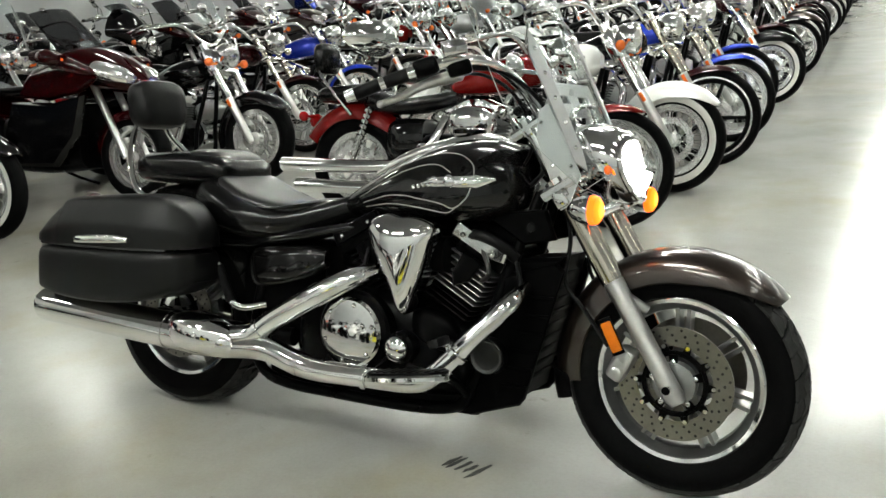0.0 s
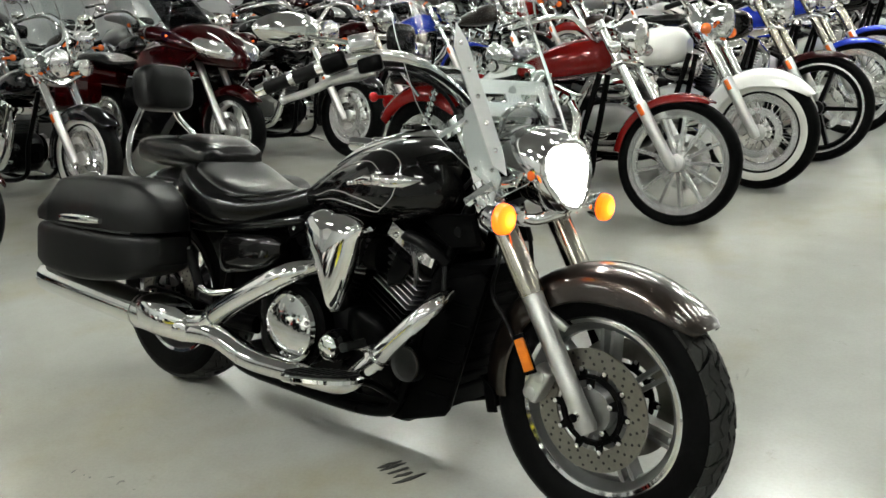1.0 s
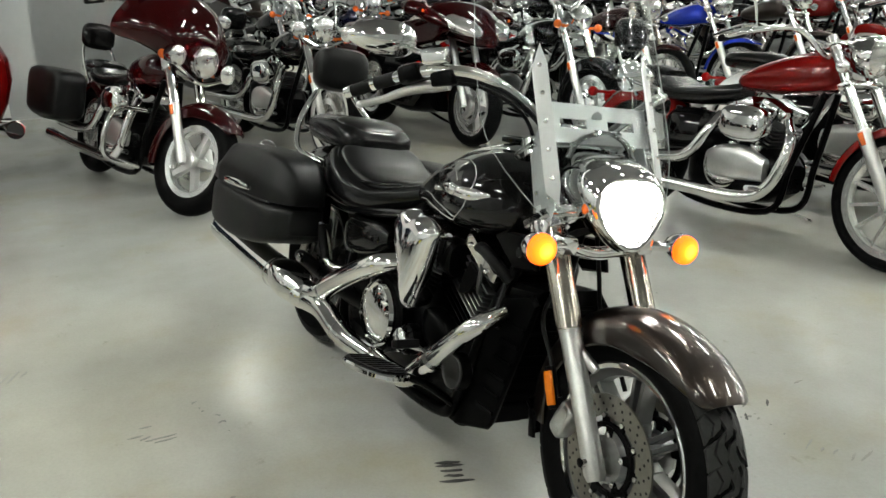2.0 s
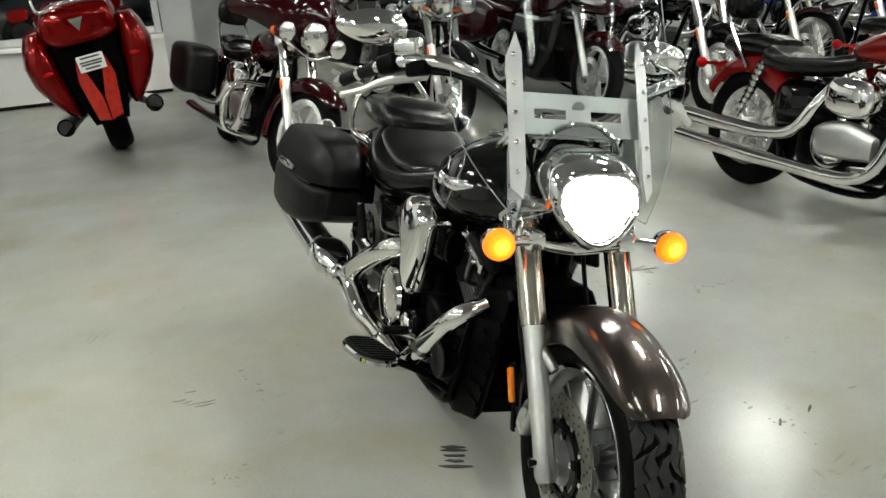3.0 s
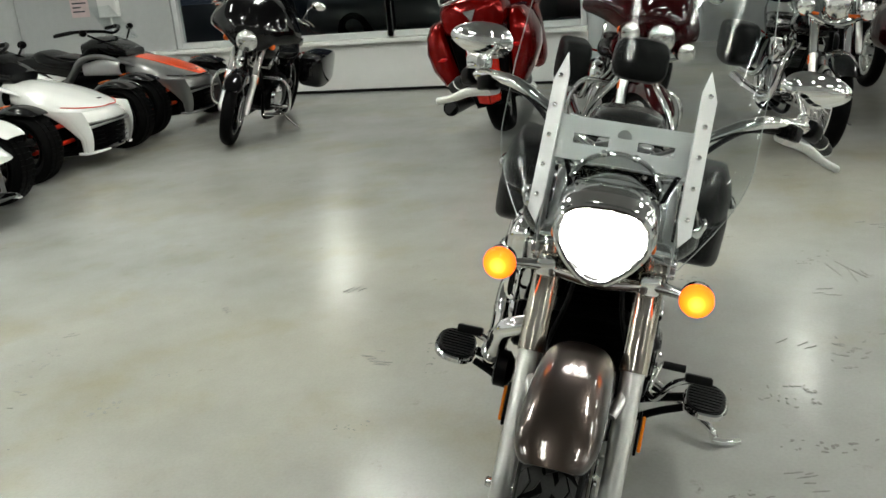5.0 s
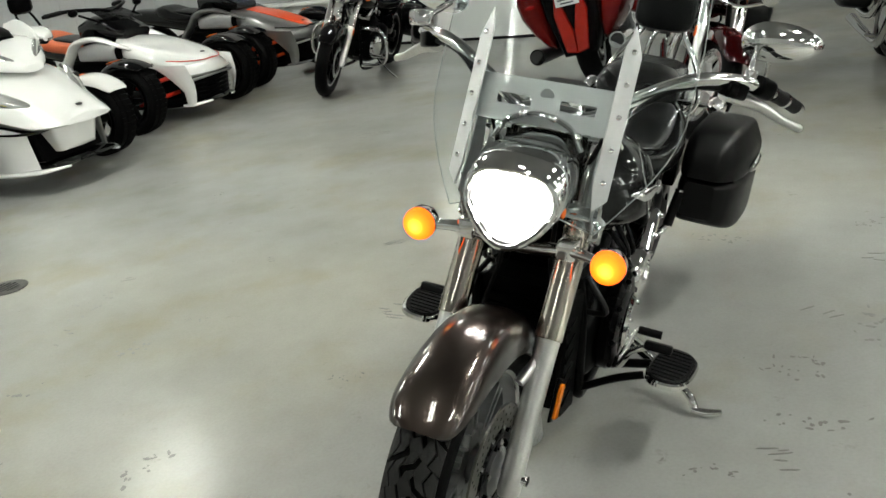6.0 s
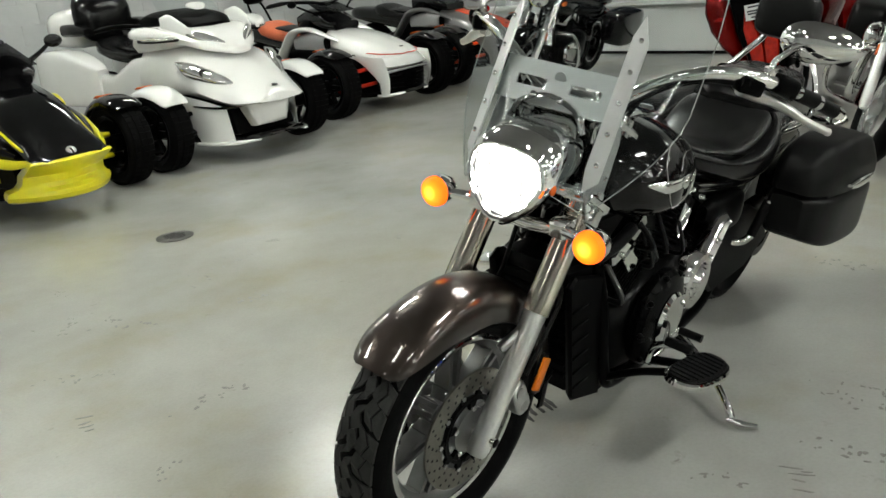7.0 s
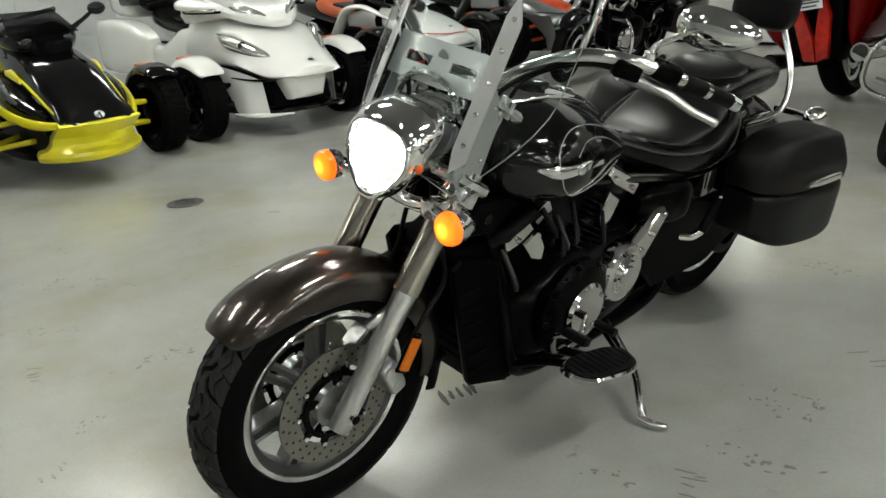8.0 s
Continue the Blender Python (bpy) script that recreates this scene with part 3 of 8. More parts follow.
def cast_wheel(bike, name, ax, az, r, w, rim, discs, tread):
    c = (ax, 0, az)
    hub = part(name, lathe([(0.03, -0.085), (0.055, -0.08), (0.055, -0.05), (0.038, -0.035), (0.038, 0.035), (0.055, 0.05), (0.055, 0.08), (0.03, 0.085)], 24, c), CASTGREY, bike, "cast seven-spoke wheel")
    h = w / 2 * 0.66
    part("rim", lathe([(rim - 0.022, -h * 0.45), (rim - 0.008, -h * 0.7), (rim - 0.004, -h * 0.97), (rim + 0.006, -h * 1.04), (rim + 0.012, -h * 1.0), (rim + 0.012, -h * 0.85), (rim - 0.002, -h * 0.6),
                       (rim - 0.012, 0), (rim - 0.002, h * 0.6), (rim + 0.012, h * 0.85), (rim + 0.012, h * 1.0), (rim + 0.006, h * 1.04), (rim - 0.004, h * 0.97), (rim - 0.008, h * 0.7), (rim - 0.022, h * 0.45), (rim - 0.026, 0)], 56, c, closed=True), CASTGREY, hub, "machined silver rim")
    for s in (-1, 1):
        part("rim_lip", lathe([(rim - 0.004, s * h * 0.9), (rim - 0.002, s * (h * 1.0 + 0.002)), (rim + 0.008, s * (h * 1.06 + 0.002)), (rim + 0.0125, s * (h * 1.0 + 0.002)), (rim + 0.0125, s * h * 0.9)], 56, c, closed=True), CHROME, hub, "bright machined rim lip")
    for i in range(7):
        a = 2 * math.pi * i / 7 + 1.57
        m = Matrix.Translation(c) @ Matrix.Rotation(-a, 4, "Y")
        bm = None
        for s in (-1, 1):
            bm = slab([(0.045, s * 0.01 - 0.006), (rim - 0.018, s * 0.015 - 0.0055), (rim - 0.018, s * 0.015 + 0.0055), (0.045, s * 0.01 + 0.006)], -0.022, 0.022, 0.004, m, bm)
        bm = slab([(0.04, -0.03), (0.085, -0.022), (0.085, 0.022), (0.04, 0.03)], -0.024, 0.024, 0.005, m, bm)
        part("spoke", bm, CASTGREY, hub)
    tyre(hub, c, r - 0.004, w, rim + 0.006, 64, tread=tread)
    for y in discs:
        s = 1 if y > 0 else -1
        d = part("brake_disc", lathe([(0.098, y - 0.0025), (0.149, y - 0.0025), (0.149, y + 0.0025), (0.098, y + 0.0025)], 48, c, closed=True), DISC, hub, "drilled steel brake disc")
        bm = bmesh.new()
        for k in range(72):
            a, rr = 2 * math.pi * k / 72, (0.112, 0.126, 0.14)[k % 3]
            bm = lathe([(0.004, y + s * 0.0028), (0.0001, y + s * 0.0029)], 6, (c[0] + rr * math.cos(a), 0, c[2] + rr * math.sin(a)), bm=bm)
        tagged(part("drilling", bm, HOLE, d, smooth=False), kind="stuff")
        part("disc_carrier", lathe([(0.073, y - 0.005), (0.085, y - 0.005), (0.087, y), (0.085, y + 0.005), (0.073, y + 0.005)], 40, c, closed=True), BLACKM, d, "black disc carrier ring")
        for k in range(10):
            a = 2 * math.pi * k / 10
            m = Matrix.Translation(c) @ Matrix.Rotation(-a, 4, "Y")
            part("carrier_tab", slab([(0.078, -0.012), (0.104, -0.008), (0.107, 0), (0.104, 0.008), (0.078, 0.012)], y - 0.004, y + 0.004, 0.002, m), BLACKM, d)
        for k in range(5):
            m = Matrix.Translation(c) @ Matrix.Rotation(-2 * math.pi * (k + 0.3) / 5, 4, "Y")
            part("carrier_arm", slab([(0.026, -0.014), (0.05, -0.009), (0.077, -0.013), (0.077, 0.013), (0.05, 0.009), (0.026, 0.014)], y - 0.004, y + 0.006 * s, 0.002, m), BLACKM, d)
            part("arm_bolt", lathe([(0.0075, y), (0.0075, y + s * 0.011), (0.004, y + s * 0.013)], 8, m @ Vector((0.058, 0, 0))), CHROME, d)
        for k in range(10):
            a = 2 * math.pi * k / 10
            part("bolt", lathe([(0.006, y - 0.007), (0.007, y), (0.006, y + 0.007)], 8, (c[0] + 0.1 * math.cos(a), 0, c[2] + 0.1 * math.sin(a))), CHROME, d)
    return hub


def fork_at(s, y, d=0.0, ahead=0.0):
    """A point s metres up the fork from the axle."""
    return Vector((AX, y, AZ)) + FD * s + FN * ahead


LEAN_HERO = 12.3
hero = thing("motorcycle", pose(0, 0.004, 0.002, -LEAN_HERO, 0, 1.7), "charcoal metallic touring cruiser with windshield, leaning on its side stand", "motorcycle")

cast_wheel(hero, "front_wheel", AX, AZ, RT, 0.132, RIM, (-0.072, 0.072), 34)
cast_wheel(hero, "rear_wheel", 0.0, 0.32, 0.32, 0.172, 0.207, (-0.085,), 34)

# front mudguard with its stays
ff = part("front_mudguard", fender(AX, AZ, 0.346, 0.083, 43, 187, 0.085, nose=0.42, flare=0.12, n=36), CHARCOAL, hero, "charcoal metallic front mudguard")
part("mudguard_flap", fender(AX, AZ, 0.352, 0.076, 180, 196, 0.06, n=6), BLACKP, ff, "black rear lip")
for s in (-1, 1):
    y = s * 0.115
    upper = part("fork_tube", tube([fork_at(0.3, y), fork_at(0.305, y), fork_at(0.58, y)], [0.031, 0.0315, 0.0315], 24, straight=True), STEEL, hero, "bright steel fork sleeve")
    part("top_tube", rod(fork_at(0.58, y), fork_at(0.78, y), 0.027, 20), CHROME, upper)
    part("fork_collar", rod(fork_at(0.545, y), fork_at(0.6, y), 0.042, 24), CHROME, upper, "chrome fork clamp")
    part("fork_collar", rod(fork_at(0.735, y), fork_at(0.775, y), 0.04, 24), CHROME, upper, "chrome fork clamp")
    lower = part("fork_leg", tube([fork_at(-0.045, y), fork_at(-0.03, y), fork_at(0.05, y), fork_at(0.27, y), fork_at(0.306, y)], [0.02, 0.0255, 0.0245, 0.026, 0.027], 24, straight=True), ALU, hero, "satin aluminium fork leg")
    part("mudguard_lug", body([(-0.035, 0, 0, 0.014, 0.014, 0.014), (0.02, 0, 0, 0.012, 0.012, 0.012), (0.035, 0, 0, 0.01, 0.01, 0.01)], m=Matrix.Translation(fork_at(0.225, y - s * 0.018, 0, 0.02)) @ pose(0, 0, 0, 0, 30, -s * 20)), ALU, lower)
    part("axle_pinch_bolt", lathe([(0.011, y + s * 0.024), (0.011, y + s * 0.036), (0.004, y + s * 0.038)], 12, (AX, 0, AZ)), BLACKM, lower)
    # caliper behind the leg
    cal = part("brake_caliper", body([(-0.048, 0, 0, 0.014, 0.014, 0.014), (-0.038, 0, 0, 0.026, 0.026, 0.022), (0.034, 0, 0, 0.026, 0.028, 0.022), (0.046, 0, 0, 0.014, 0.014, 0.014)], 3.8,
               m=Matrix.Translation((AX - 0.128, s * 0.1, AZ + 0.042)) @ pose(0, 0, 0, 0, -62, 0)), ALU, lower, "silver brake caliper")
    for q in (-0.022, 0.022):
        part("piston_cap", lathe([(0.015, s * 0.118), (0.015, s * 0.128), (0.01, s * 0.13)], 14, (AX - 0.128 + q * 0.5, 0, AZ + 0.042 + q)), ALU, cal)
    part("brake_hose", tube([(AX - 0.17, s * 0.1, AZ + 0.08), (AX - 0.24, s * 0.1, AZ + 0.17), fork_at(0.36, s * 0.09, 0, -0.13), fork_at(0.46, s * 0.06, 0, -0.07), fork_at(0.6, s * 0.05, 0, -0.03)], 0.006, 8), GRIP, hero)
    refl = part("side_reflector", block(-0.04, 0.04, -0.004, 0.004, -0.014, 0.014, 0.003, Matrix.Translation((AX - 0.142, s * 0.158, AZ + 0.12)) @ pose(0, 0, 0, 0, 63, 0)), AMBERDULL, hero, "orange side reflector")
    part("reflector_bracket", block(-0.05, 0.05, -0.004, 0.003, -0.017, 0.017, 0.003, Matrix.Translation((AX - 0.144, s * 0.15, AZ + 0.12)) @ pose(0, 0, 0, 0, 63, 0)), BLACKM, refl)
part("front_axle", rod((AX, -0.15, AZ), (AX, 0.15, AZ), 0.011, 16), CHROME, hero)
part("fork_bridge", slab([(-0.05, -0.16), (0.05, -0.16), (0.07, 0), (0.05, 0.16), (-0.05, 0.16), (-0.07, 0)], 0, 0.03, 0.008, Matrix.Translation(fork_at(0.56, 0)) @ Matrix.Rotation(-RAKE, 4, "Y"), axis="z"), CHROME, hero)
part("top_bridge", slab([(-0.05, -0.155), (0.04, -0.155), (0.06, 0), (0.04, 0.155), (-0.05, 0.155), (-0.08, 0)], 0, 0.026, 0.008, Matrix.Translation(fork_at(0.74, 0)) @ Matrix.Rotation(-RAKE, 4, "Y"), axis="z"), CHROME, hero)
part("steering_head", rod(fork_at(0.55, 0, 0, -0.03), fork_at(0.75, 0, 0, -0.03), 0.04, 16), BLACKM, hero)

# turn signals on a chrome bar
bar = part("signal_bar", tube([(1.487, -0.2, 0.757), (1.465, -0.13, 0.757), (1.44, -0.07, 0.74), (1.435, 0, 0.73), (1.44, 0.07, 0.74), (1.465, 0.13, 0.757), (1.487, 0.2, 0.757)], [0.01, 0.014, 0.017, 0.017, 0.017, 0.014, 0.01], 14), CHROME, hero, "chrome signal bar")
for s in (-1, 1):
    part("bar_clamp", block(-0.03, 0.03, -0.022, 0.022, -0.022, 0.022, 0.008, Matrix.Translation((1.448, s * 0.115, 0.757))), CHROME, bar)
    sig = part("turn_signal", lathe([(0.012, -0.055), (0.026, -0.04), (0.036, -0.015), (0.0375, 0.004), (0.0375, 0.006)], 24, (1.492, s * 0.2155, 0.757), "x"), CHROME, hero, "chrome signal housing")
    part("amber_lens", lathe([(0.0365, 0.0065), (0.037, 0.012), (0.034, 0.022), (0.022, 0.03), (0.008, 0.033)], 24, (0, 0, 0), "x"), AMBER, sig, "lit amber lens").matrix_basis = Matrix.Translation((1.492, s * 0.2155, 0.757))

# headlamp: teardrop chrome bucket, shield-shaped glass
LM = Matrix.Translation((1.39, 0, 0.889)) @ pose(0, 0, 0, 0, 13, 0)


def shield(x, w, h, n=36, sharp=0.0):
    """A rounded shield: broad above, pointed below, looking along x."""
    out = []
    for k in range(n):
        a = 2 * math.pi * k / n
        ca, sa = math.cos(a), math.sin(a)
        z = h * (0.86 * math.copysign(abs(sa) ** 0.7, sa) if sa > 0 else -0.98 * abs(sa) ** 0.9)
        y = w * math.copysign(abs(ca) ** 0.8, ca) * (1 - 0.46 * max(0, -z / h) ** 1.25)
        out.append(LM @ Vector((x - 0.035 * (z / h) * (1 if x > 0.03 else 0) - 0.1 * y * y / max(w, 0.05), y, z)))
    return out


bucket = part("headlamp", loft([shield(-0.115, 0.03, 0.03), shield(-0.1, 0.06, 0.056), shield(-0.06, 0.084, 0.078), shield(0, 0.101, 0.094), shield(0.06, 0.112, 0.105), shield(0.11, 0.112, 0.104),
                                 shield(0.135, 0.11, 0.1), shield(0.146, 0.103, 0.089), shield(0.14, 0.096, 0.078), shield(0.1, 0.05, 0.045), shield(0.09, 0.004, 0.004)]), CHROME, hero, "chrome teardrop headlamp shell")
part("lamp_glass", loft([shield(0.1405, 0.09, 0.073), shield(0.148, 0.081, 0.0645), shield(0.155, 0.056, 0.044), shield(0.159, 0.028, 0.022), shield(0.16, 0.004, 0.004)]), LAMPGLOW, bucket, "glass of the lit headlamp")
ring = shield(0.148, 0.099, 0.083)
part("bezel", tube(ring + ring[:2], 0.0075, 8, straight=True), CHROME, bucket, "bright chrome bezel")
for s in (-1, 1):
    part("side_marker", ball(LM @ Vector((0.112, s * 0.108, -0.012)), 0.011, 1, 0.5, 1.2, 10), ORANGELENS, bucket)
part("headlamp_mount", body([(1.30, 0, 0.86, 0.05, 0.05, 0.05), (1.36, 0, 0.86, 0.05, 0.06, 0.06)], 3), BLACKM, hero)

# windshield, its side plates and crossplate
WTOP, WBOT = Vector((1.14, 0, 1.52)), Vector((1.485, 0, 0.83))


def ws_point(u, v):
    """u: -1..1 across, v: 0 at the foot .. 1 at the top."""
    base = WBOT.lerp(WTOP, v)
    half = 0.165 + 0.125 * math.sin(min(1, v * 3.2) * math.pi / 2) - 0.06 * max(0, v - 0.5)
    y = u * half
    back = 1.15 * y * y
    return Vector((base.x - back, y, base.z - 0.03 * abs(u) ** 2 * (1 - v) + 0.02 * (1 - v) * (1 - abs(u)) + 0.03 * (1 - u * u) * v))


def sheet(nu, nv, fn, thick):
    bm = bmesh.new()
    g = [[[bm.verts.new(fn(-1 + 2 * i / nu, j / nv) + Vector((d, 0, d * 0.5))) for i in range(nu + 1)] for j in range(nv + 1)] for d in (0, thick)]
    for k in (0, 1):
        for j in range(nv):
            for i in range(nu):
                bm.faces.new((g[k][j][i], g[k][j][i + 1], g[k][j + 1][i + 1], g[k][j + 1][i]))
    for j in range(nv):
        for i in (0, nu):
            bm.faces.new((g[0][j][i], g[0][j + 1][i], g[1][j + 1][i], g[1][j][i]))
    for i in range(nu):
        for j in (0, nv):
            bm.faces.new((g[0][j][i], g[0][j][i + 1], g[1][j][i + 1], g[1][j][i]))
    return bm


ws = part("windshield", sheet(48, 24, ws_point, 0.0045), SCREEN, hero, "tall clear acrylic windshield")
ws.visible_shadow = False
for s in (-1, 1):
    edge = [ws_point(s, v / 20) + Vector((0.002, 0, 0)) for v in range(21)]
    part("edge_bead", tube(edge, 0.0012, 6, straight=True), ACRYLEDGE, ws, "polished acrylic edge")
    foot = [ws_point(s * v / 20, 0) + Vector((0.002, 0, 0)) for v in range(9, 21)]
    part("edge_bead", tube(foot, 0.0012, 6, straight=True), ACRYLEDGE, ws, "polished acrylic edge")
    # a long strap in front and a broad plate behind the glass
    a, b = Vector((1.442, s * 0.163, 0.875)), Vector((1.297, s * 0.158, 1.178))
    d = (b - a).normalized()
    q = Vector((d.z, 0, -d.x))
    m = Matrix((( q.x, 0, d.x, a.x), (0, 1, 0, a.y), (q.z, 0, d.z, a.z), (0, 0, 0, 1))) @ Matrix.Rotation(s * radians(-62), 4, "Z")
    L = (b - a).length
    strap = part("windshield_strap", slab([(-0.018, 0), (0.01, -0.03), (0.019, 0.02), (0.019, L - 0.02), (0.006, L + 0.03), (-0.019, L - 0.03)], -0.0025, 0.0025, 0.0015, m), PLATE, ws, "satin aluminium windshield strap")
    for k in range(5):
        part("rivet", ball(m @ Vector((0, -0.0035, 0.035 + (L - 0.06) * k / 4)), 0.0065, seg=8), CHROME, strap)
        part("rivet", ball(m @ Vector((0, 0.0035, 0.035 + (L - 0.06) * k / 4)), 0.0065, seg=8), CHROME, strap)
    part("side_plate", slab([(1.32, 1.0), (1.315, 0.93), (1.35, 0.84), (1.388, 0.745), (1.412, 0.76), (1.44, 0.84), (1.405, 0.91), (1.345, 1.02)], s * 0.148, s * 0.152, 0.0015), PLATE, ws, "satin aluminium mounting plate")
    for x, z in ((1.33, 0.97), (1.365, 0.86), (1.4, 0.79), (1.415, 0.86)):
        part("rivet", ball((x, s * 0.1545, z), 0.006, seg=8), CHROME, ws)
    part("fork_clip", block(-0.018, 0.018, -0.03, 0.03, -0.022, 0.022, 0.006, Matrix.Translation((1.39, s * 0.135, 0.775)) @ Matrix.Rotation(-RAKE, 4, "Y")), CHROME, ws)
cm = Matrix.Translation((1.352, 0, 1.03)) @ pose(0, 0, 0, 0, -27, 0)
bm = None
for ya, yb, za, zb in ((-0.155, -0.112, -0.05, 0.05), (-0.032, 0.032, -0.05, 0.05), (0.112, 0.155, -0.05, 0.05), (-0.112, -0.032, 0.012, 0.05), (0.032, 0.112, 0.012, 0.05), (-0.112, -0.032, -0.05, -0.012), (0.032, 0.112, -0.05, -0.012)):
    bm = block(-0.002, 0.002, ya, yb, za, zb, 0, cm, bm)
cross = part("crossplate", bm, PLATE, ws, "slotted satin crossplate behind the glass", smooth=False)
part("round_badge", lathe([(0.016, 0.0025), (0.016, 0.004), (0.012, 0.0048)], 20, cm @ Vector((0.0, 0, 0.02)), "x"), PLATE, cross)

# handlebar, grips, levers, mirrors
BAR = [(0.963, 0.4867, 1.02), (1.0395, 0.4527, 1.052), (1.1111, 0.4186, 1.082), (1.1786, 0.3638, 1.106), (1.2376, 0.274, 1.105), (1.2723, 0.1701, 1.055), (1.2832, 0.085, 1.0)]
part("handlebar", tube([(x, -y, z) for x, y, z in BAR] + [(1.288, 0, 0.992)] + BAR[::-1], 0.0145, 16), CHROME, hero, "wide chrome pull-back handlebar")
for s in (-1, 1):
    g = part("grip", tube([(0.9661, s * 0.4848, 1.021), (1.0191, s * 0.4621, 1.044), (1.0855, s * 0.4309, 1.071)], [0.0155, 0.0162, 0.0168], 18), GRIP, hero, "black rubber grip")
    part("bar_end", tube([(0.9477, s * 0.4933, 1.013), (0.9681, s * 0.4838, 1.022)], [0.0145, 0.0165], 16, straight=True), CHROME, g)
    part("grip_ring", tube([(1.0242, s * 0.4597, 1.046), (1.0355, s * 0.4545, 1.051)], 0.0176, 16, straight=True), CHROME, g)
    sw = part("switch_housing", body([(-0.03, 0, 0, 0.016, 0.017, 0.017), (-0.022, 0, 0, 0.021, 0.024, 0.022), (0.022, 0, 0, 0.021, 0.022, 0.022), (0.03, 0, 0, 0.015, 0.016, 0.016)], 3,
              m=Matrix.Translation((1.1235, s * 0.4101, 1.088)) @ pose(0, 0, 0, 0, -22, -s * 30)), BLACKM, hero, "black switch housing")
    part("button", ball((1.1124, s * 0.3893, 1.112), 0.008, seg=8), REDLENS if s < 0 else GRIP, sw)
    lev = part("lever", tube([(1.185, s * 0.338, 1.074), (1.155, s * 0.363, 1.066), (1.115, s * 0.415, 1.044), (1.085, s * 0.46, 1.016), (1.056, s * 0.498, 0.998)], [0.012, 0.016, 0.0115, 0.009, 0.0085], 12, flat=1.4), ALU, hero, "polished alloy lever")
    part("lever_tip", ball((1.053, s * 0.502, 0.996), 0.0095, seg=10), ALU, lev)
    part("lever_mount", block(-0.03, 0.03, -0.02, 0.02, -0.018, 0.02, 0.008, Matrix.Translation((1.185, s * 0.355, 1.088)) @ pose(0, 0, 0, 0, -15, -s * 38)), BLACKM, lev)
    part("mirror_clamp", lathe([(0.014, -0.012), (0.016, 0), (0.014, 0.012)], 12, (1.1477, s * 0.3827, 1.115), "z"), CHROME, lev)
    mir = part("mirror", tube([(1.1477, s * 0.3827, 1.11), (1.1328, s * 0.3799, 1.135), (1.0729, s * 0.378, 1.142), (1.0129, s * 0.378, 1.15)], 0.0065, 10), CHROME, hero, "chrome teardrop mirror")
    mm = Matrix.Translation((0.9757, s * 0.4271, 1.162)) @ pose(0, 0, 0, 0, 0, s * 14)
    part("mirror_shell", loft([[mm @ Vector((x, s * 0.092 * k * math.copysign(abs(math.cos(a)) ** 0.9, math.cos(a)), 0.045 * k * math.sin(a) * (1 - 0.25 * math.cos(a)))) for a in [2 * math.pi * j / 24 for j in range(24)]] for x, k in ((0.035, 0.2), (0.03, 0.6), (0.012, 0.92), (-0.004, 1.0), (-0.008, 0.95))]), CHROME, mir)
    part("mirror_glass", loft([[mm @ Vector((x, s * 0.092 * k * math.cos(a), 0.045 * k * math.sin(a) * (1 - 0.25 * math.cos(a)))) for a in [2 * math.pi * j / 24 for j in range(24)]] for x, k in ((-0.0082, 0.9), (-0.0095, 0.9))]), CHROME, mir)
    part("riser", rod((1.2659, s * 0.0473, 0.9), (1.2819, s * 0.0473, 1.0), 0.017, 14), CHROME, hero)
    part("riser_cap", lathe([(0.02, -0.012), (0.022, 0), (0.016, 0.012)], 14, (1.2829, s * 0.0473, 1.01), "z"), CHROME, hero)
    part("cable", tube([(1.1838, s * 0.3591, 1.09), (1.2589, s * 0.2457, 1.085), (1.3286, s * 0.1417, 1.0), (1.3357, s * 0.0945, 0.88), (1.2466, s * 0.0756, 0.78)], 0.006, 8), GRIP, hero, "black control cable")
    part("cable", tube([(1.1329, s * 0.378, 1.07), (1.208, s * 0.2646, 1.08), (1.2582, s * 0.1512, 1.02), (1.2799, s * 0.1134, 0.9), (1.197, s * 0.0662, 0.8)], 0.005, 8), GRIP, hero, "black control cable")
# chrome brow and bolts over the headlamp, behind the glass
brow = part("headlamp_brow", tube([LM @ Vector((-0.015, 0.1, 0.06)), LM @ Vector((-0.03, 0.07, 0.102)), LM @ Vector((-0.036, 0, 0.122)), LM @ Vector((-0.03, -0.07, 0.102)), LM @ Vector((-0.015, -0.1, 0.06))], 0.011, 10, flat=0.6), CHROME, hero, "chrome brow behind the headlamp")
for y, z in ((-0.09, 0.085), (-0.035, 0.118), (0.035, 0.118), (0.09, 0.085)):
    part("brow_bolt", ball(LM @ Vector((-0.022, y, z + 0.006)), 0.009, seg=8), CHROME, brow)
part("clamp_cover", body([(-0.02, 0, 0, 0.06, 0.012, 0.012), (0.0, 0, 0, 0.075, 0.02, 0.02), (0.02, 0, 0, 0.06, 0.012, 0.012)], 3, 20, 3, Matrix.Translation((1.315, 0, 1.005))), CHROME, hero, "chrome handlebar clamp cover")
part("brake_reservoir", body([(-0.03, 0, 0, 0.016, 0.016, 0.014), (-0.024, 0, 0, 0.022, 0.02, 0.018), (0.024, 0, 0, 0.022, 0.02, 0.018), (0.03, 0, 0, 0.016, 0.016, 0.014)], 4, m=Matrix.Translation((1.185, -0.385, 1.135)) @ pose(0, 0, 0, 0, -12, 38)), CHROME, hero)

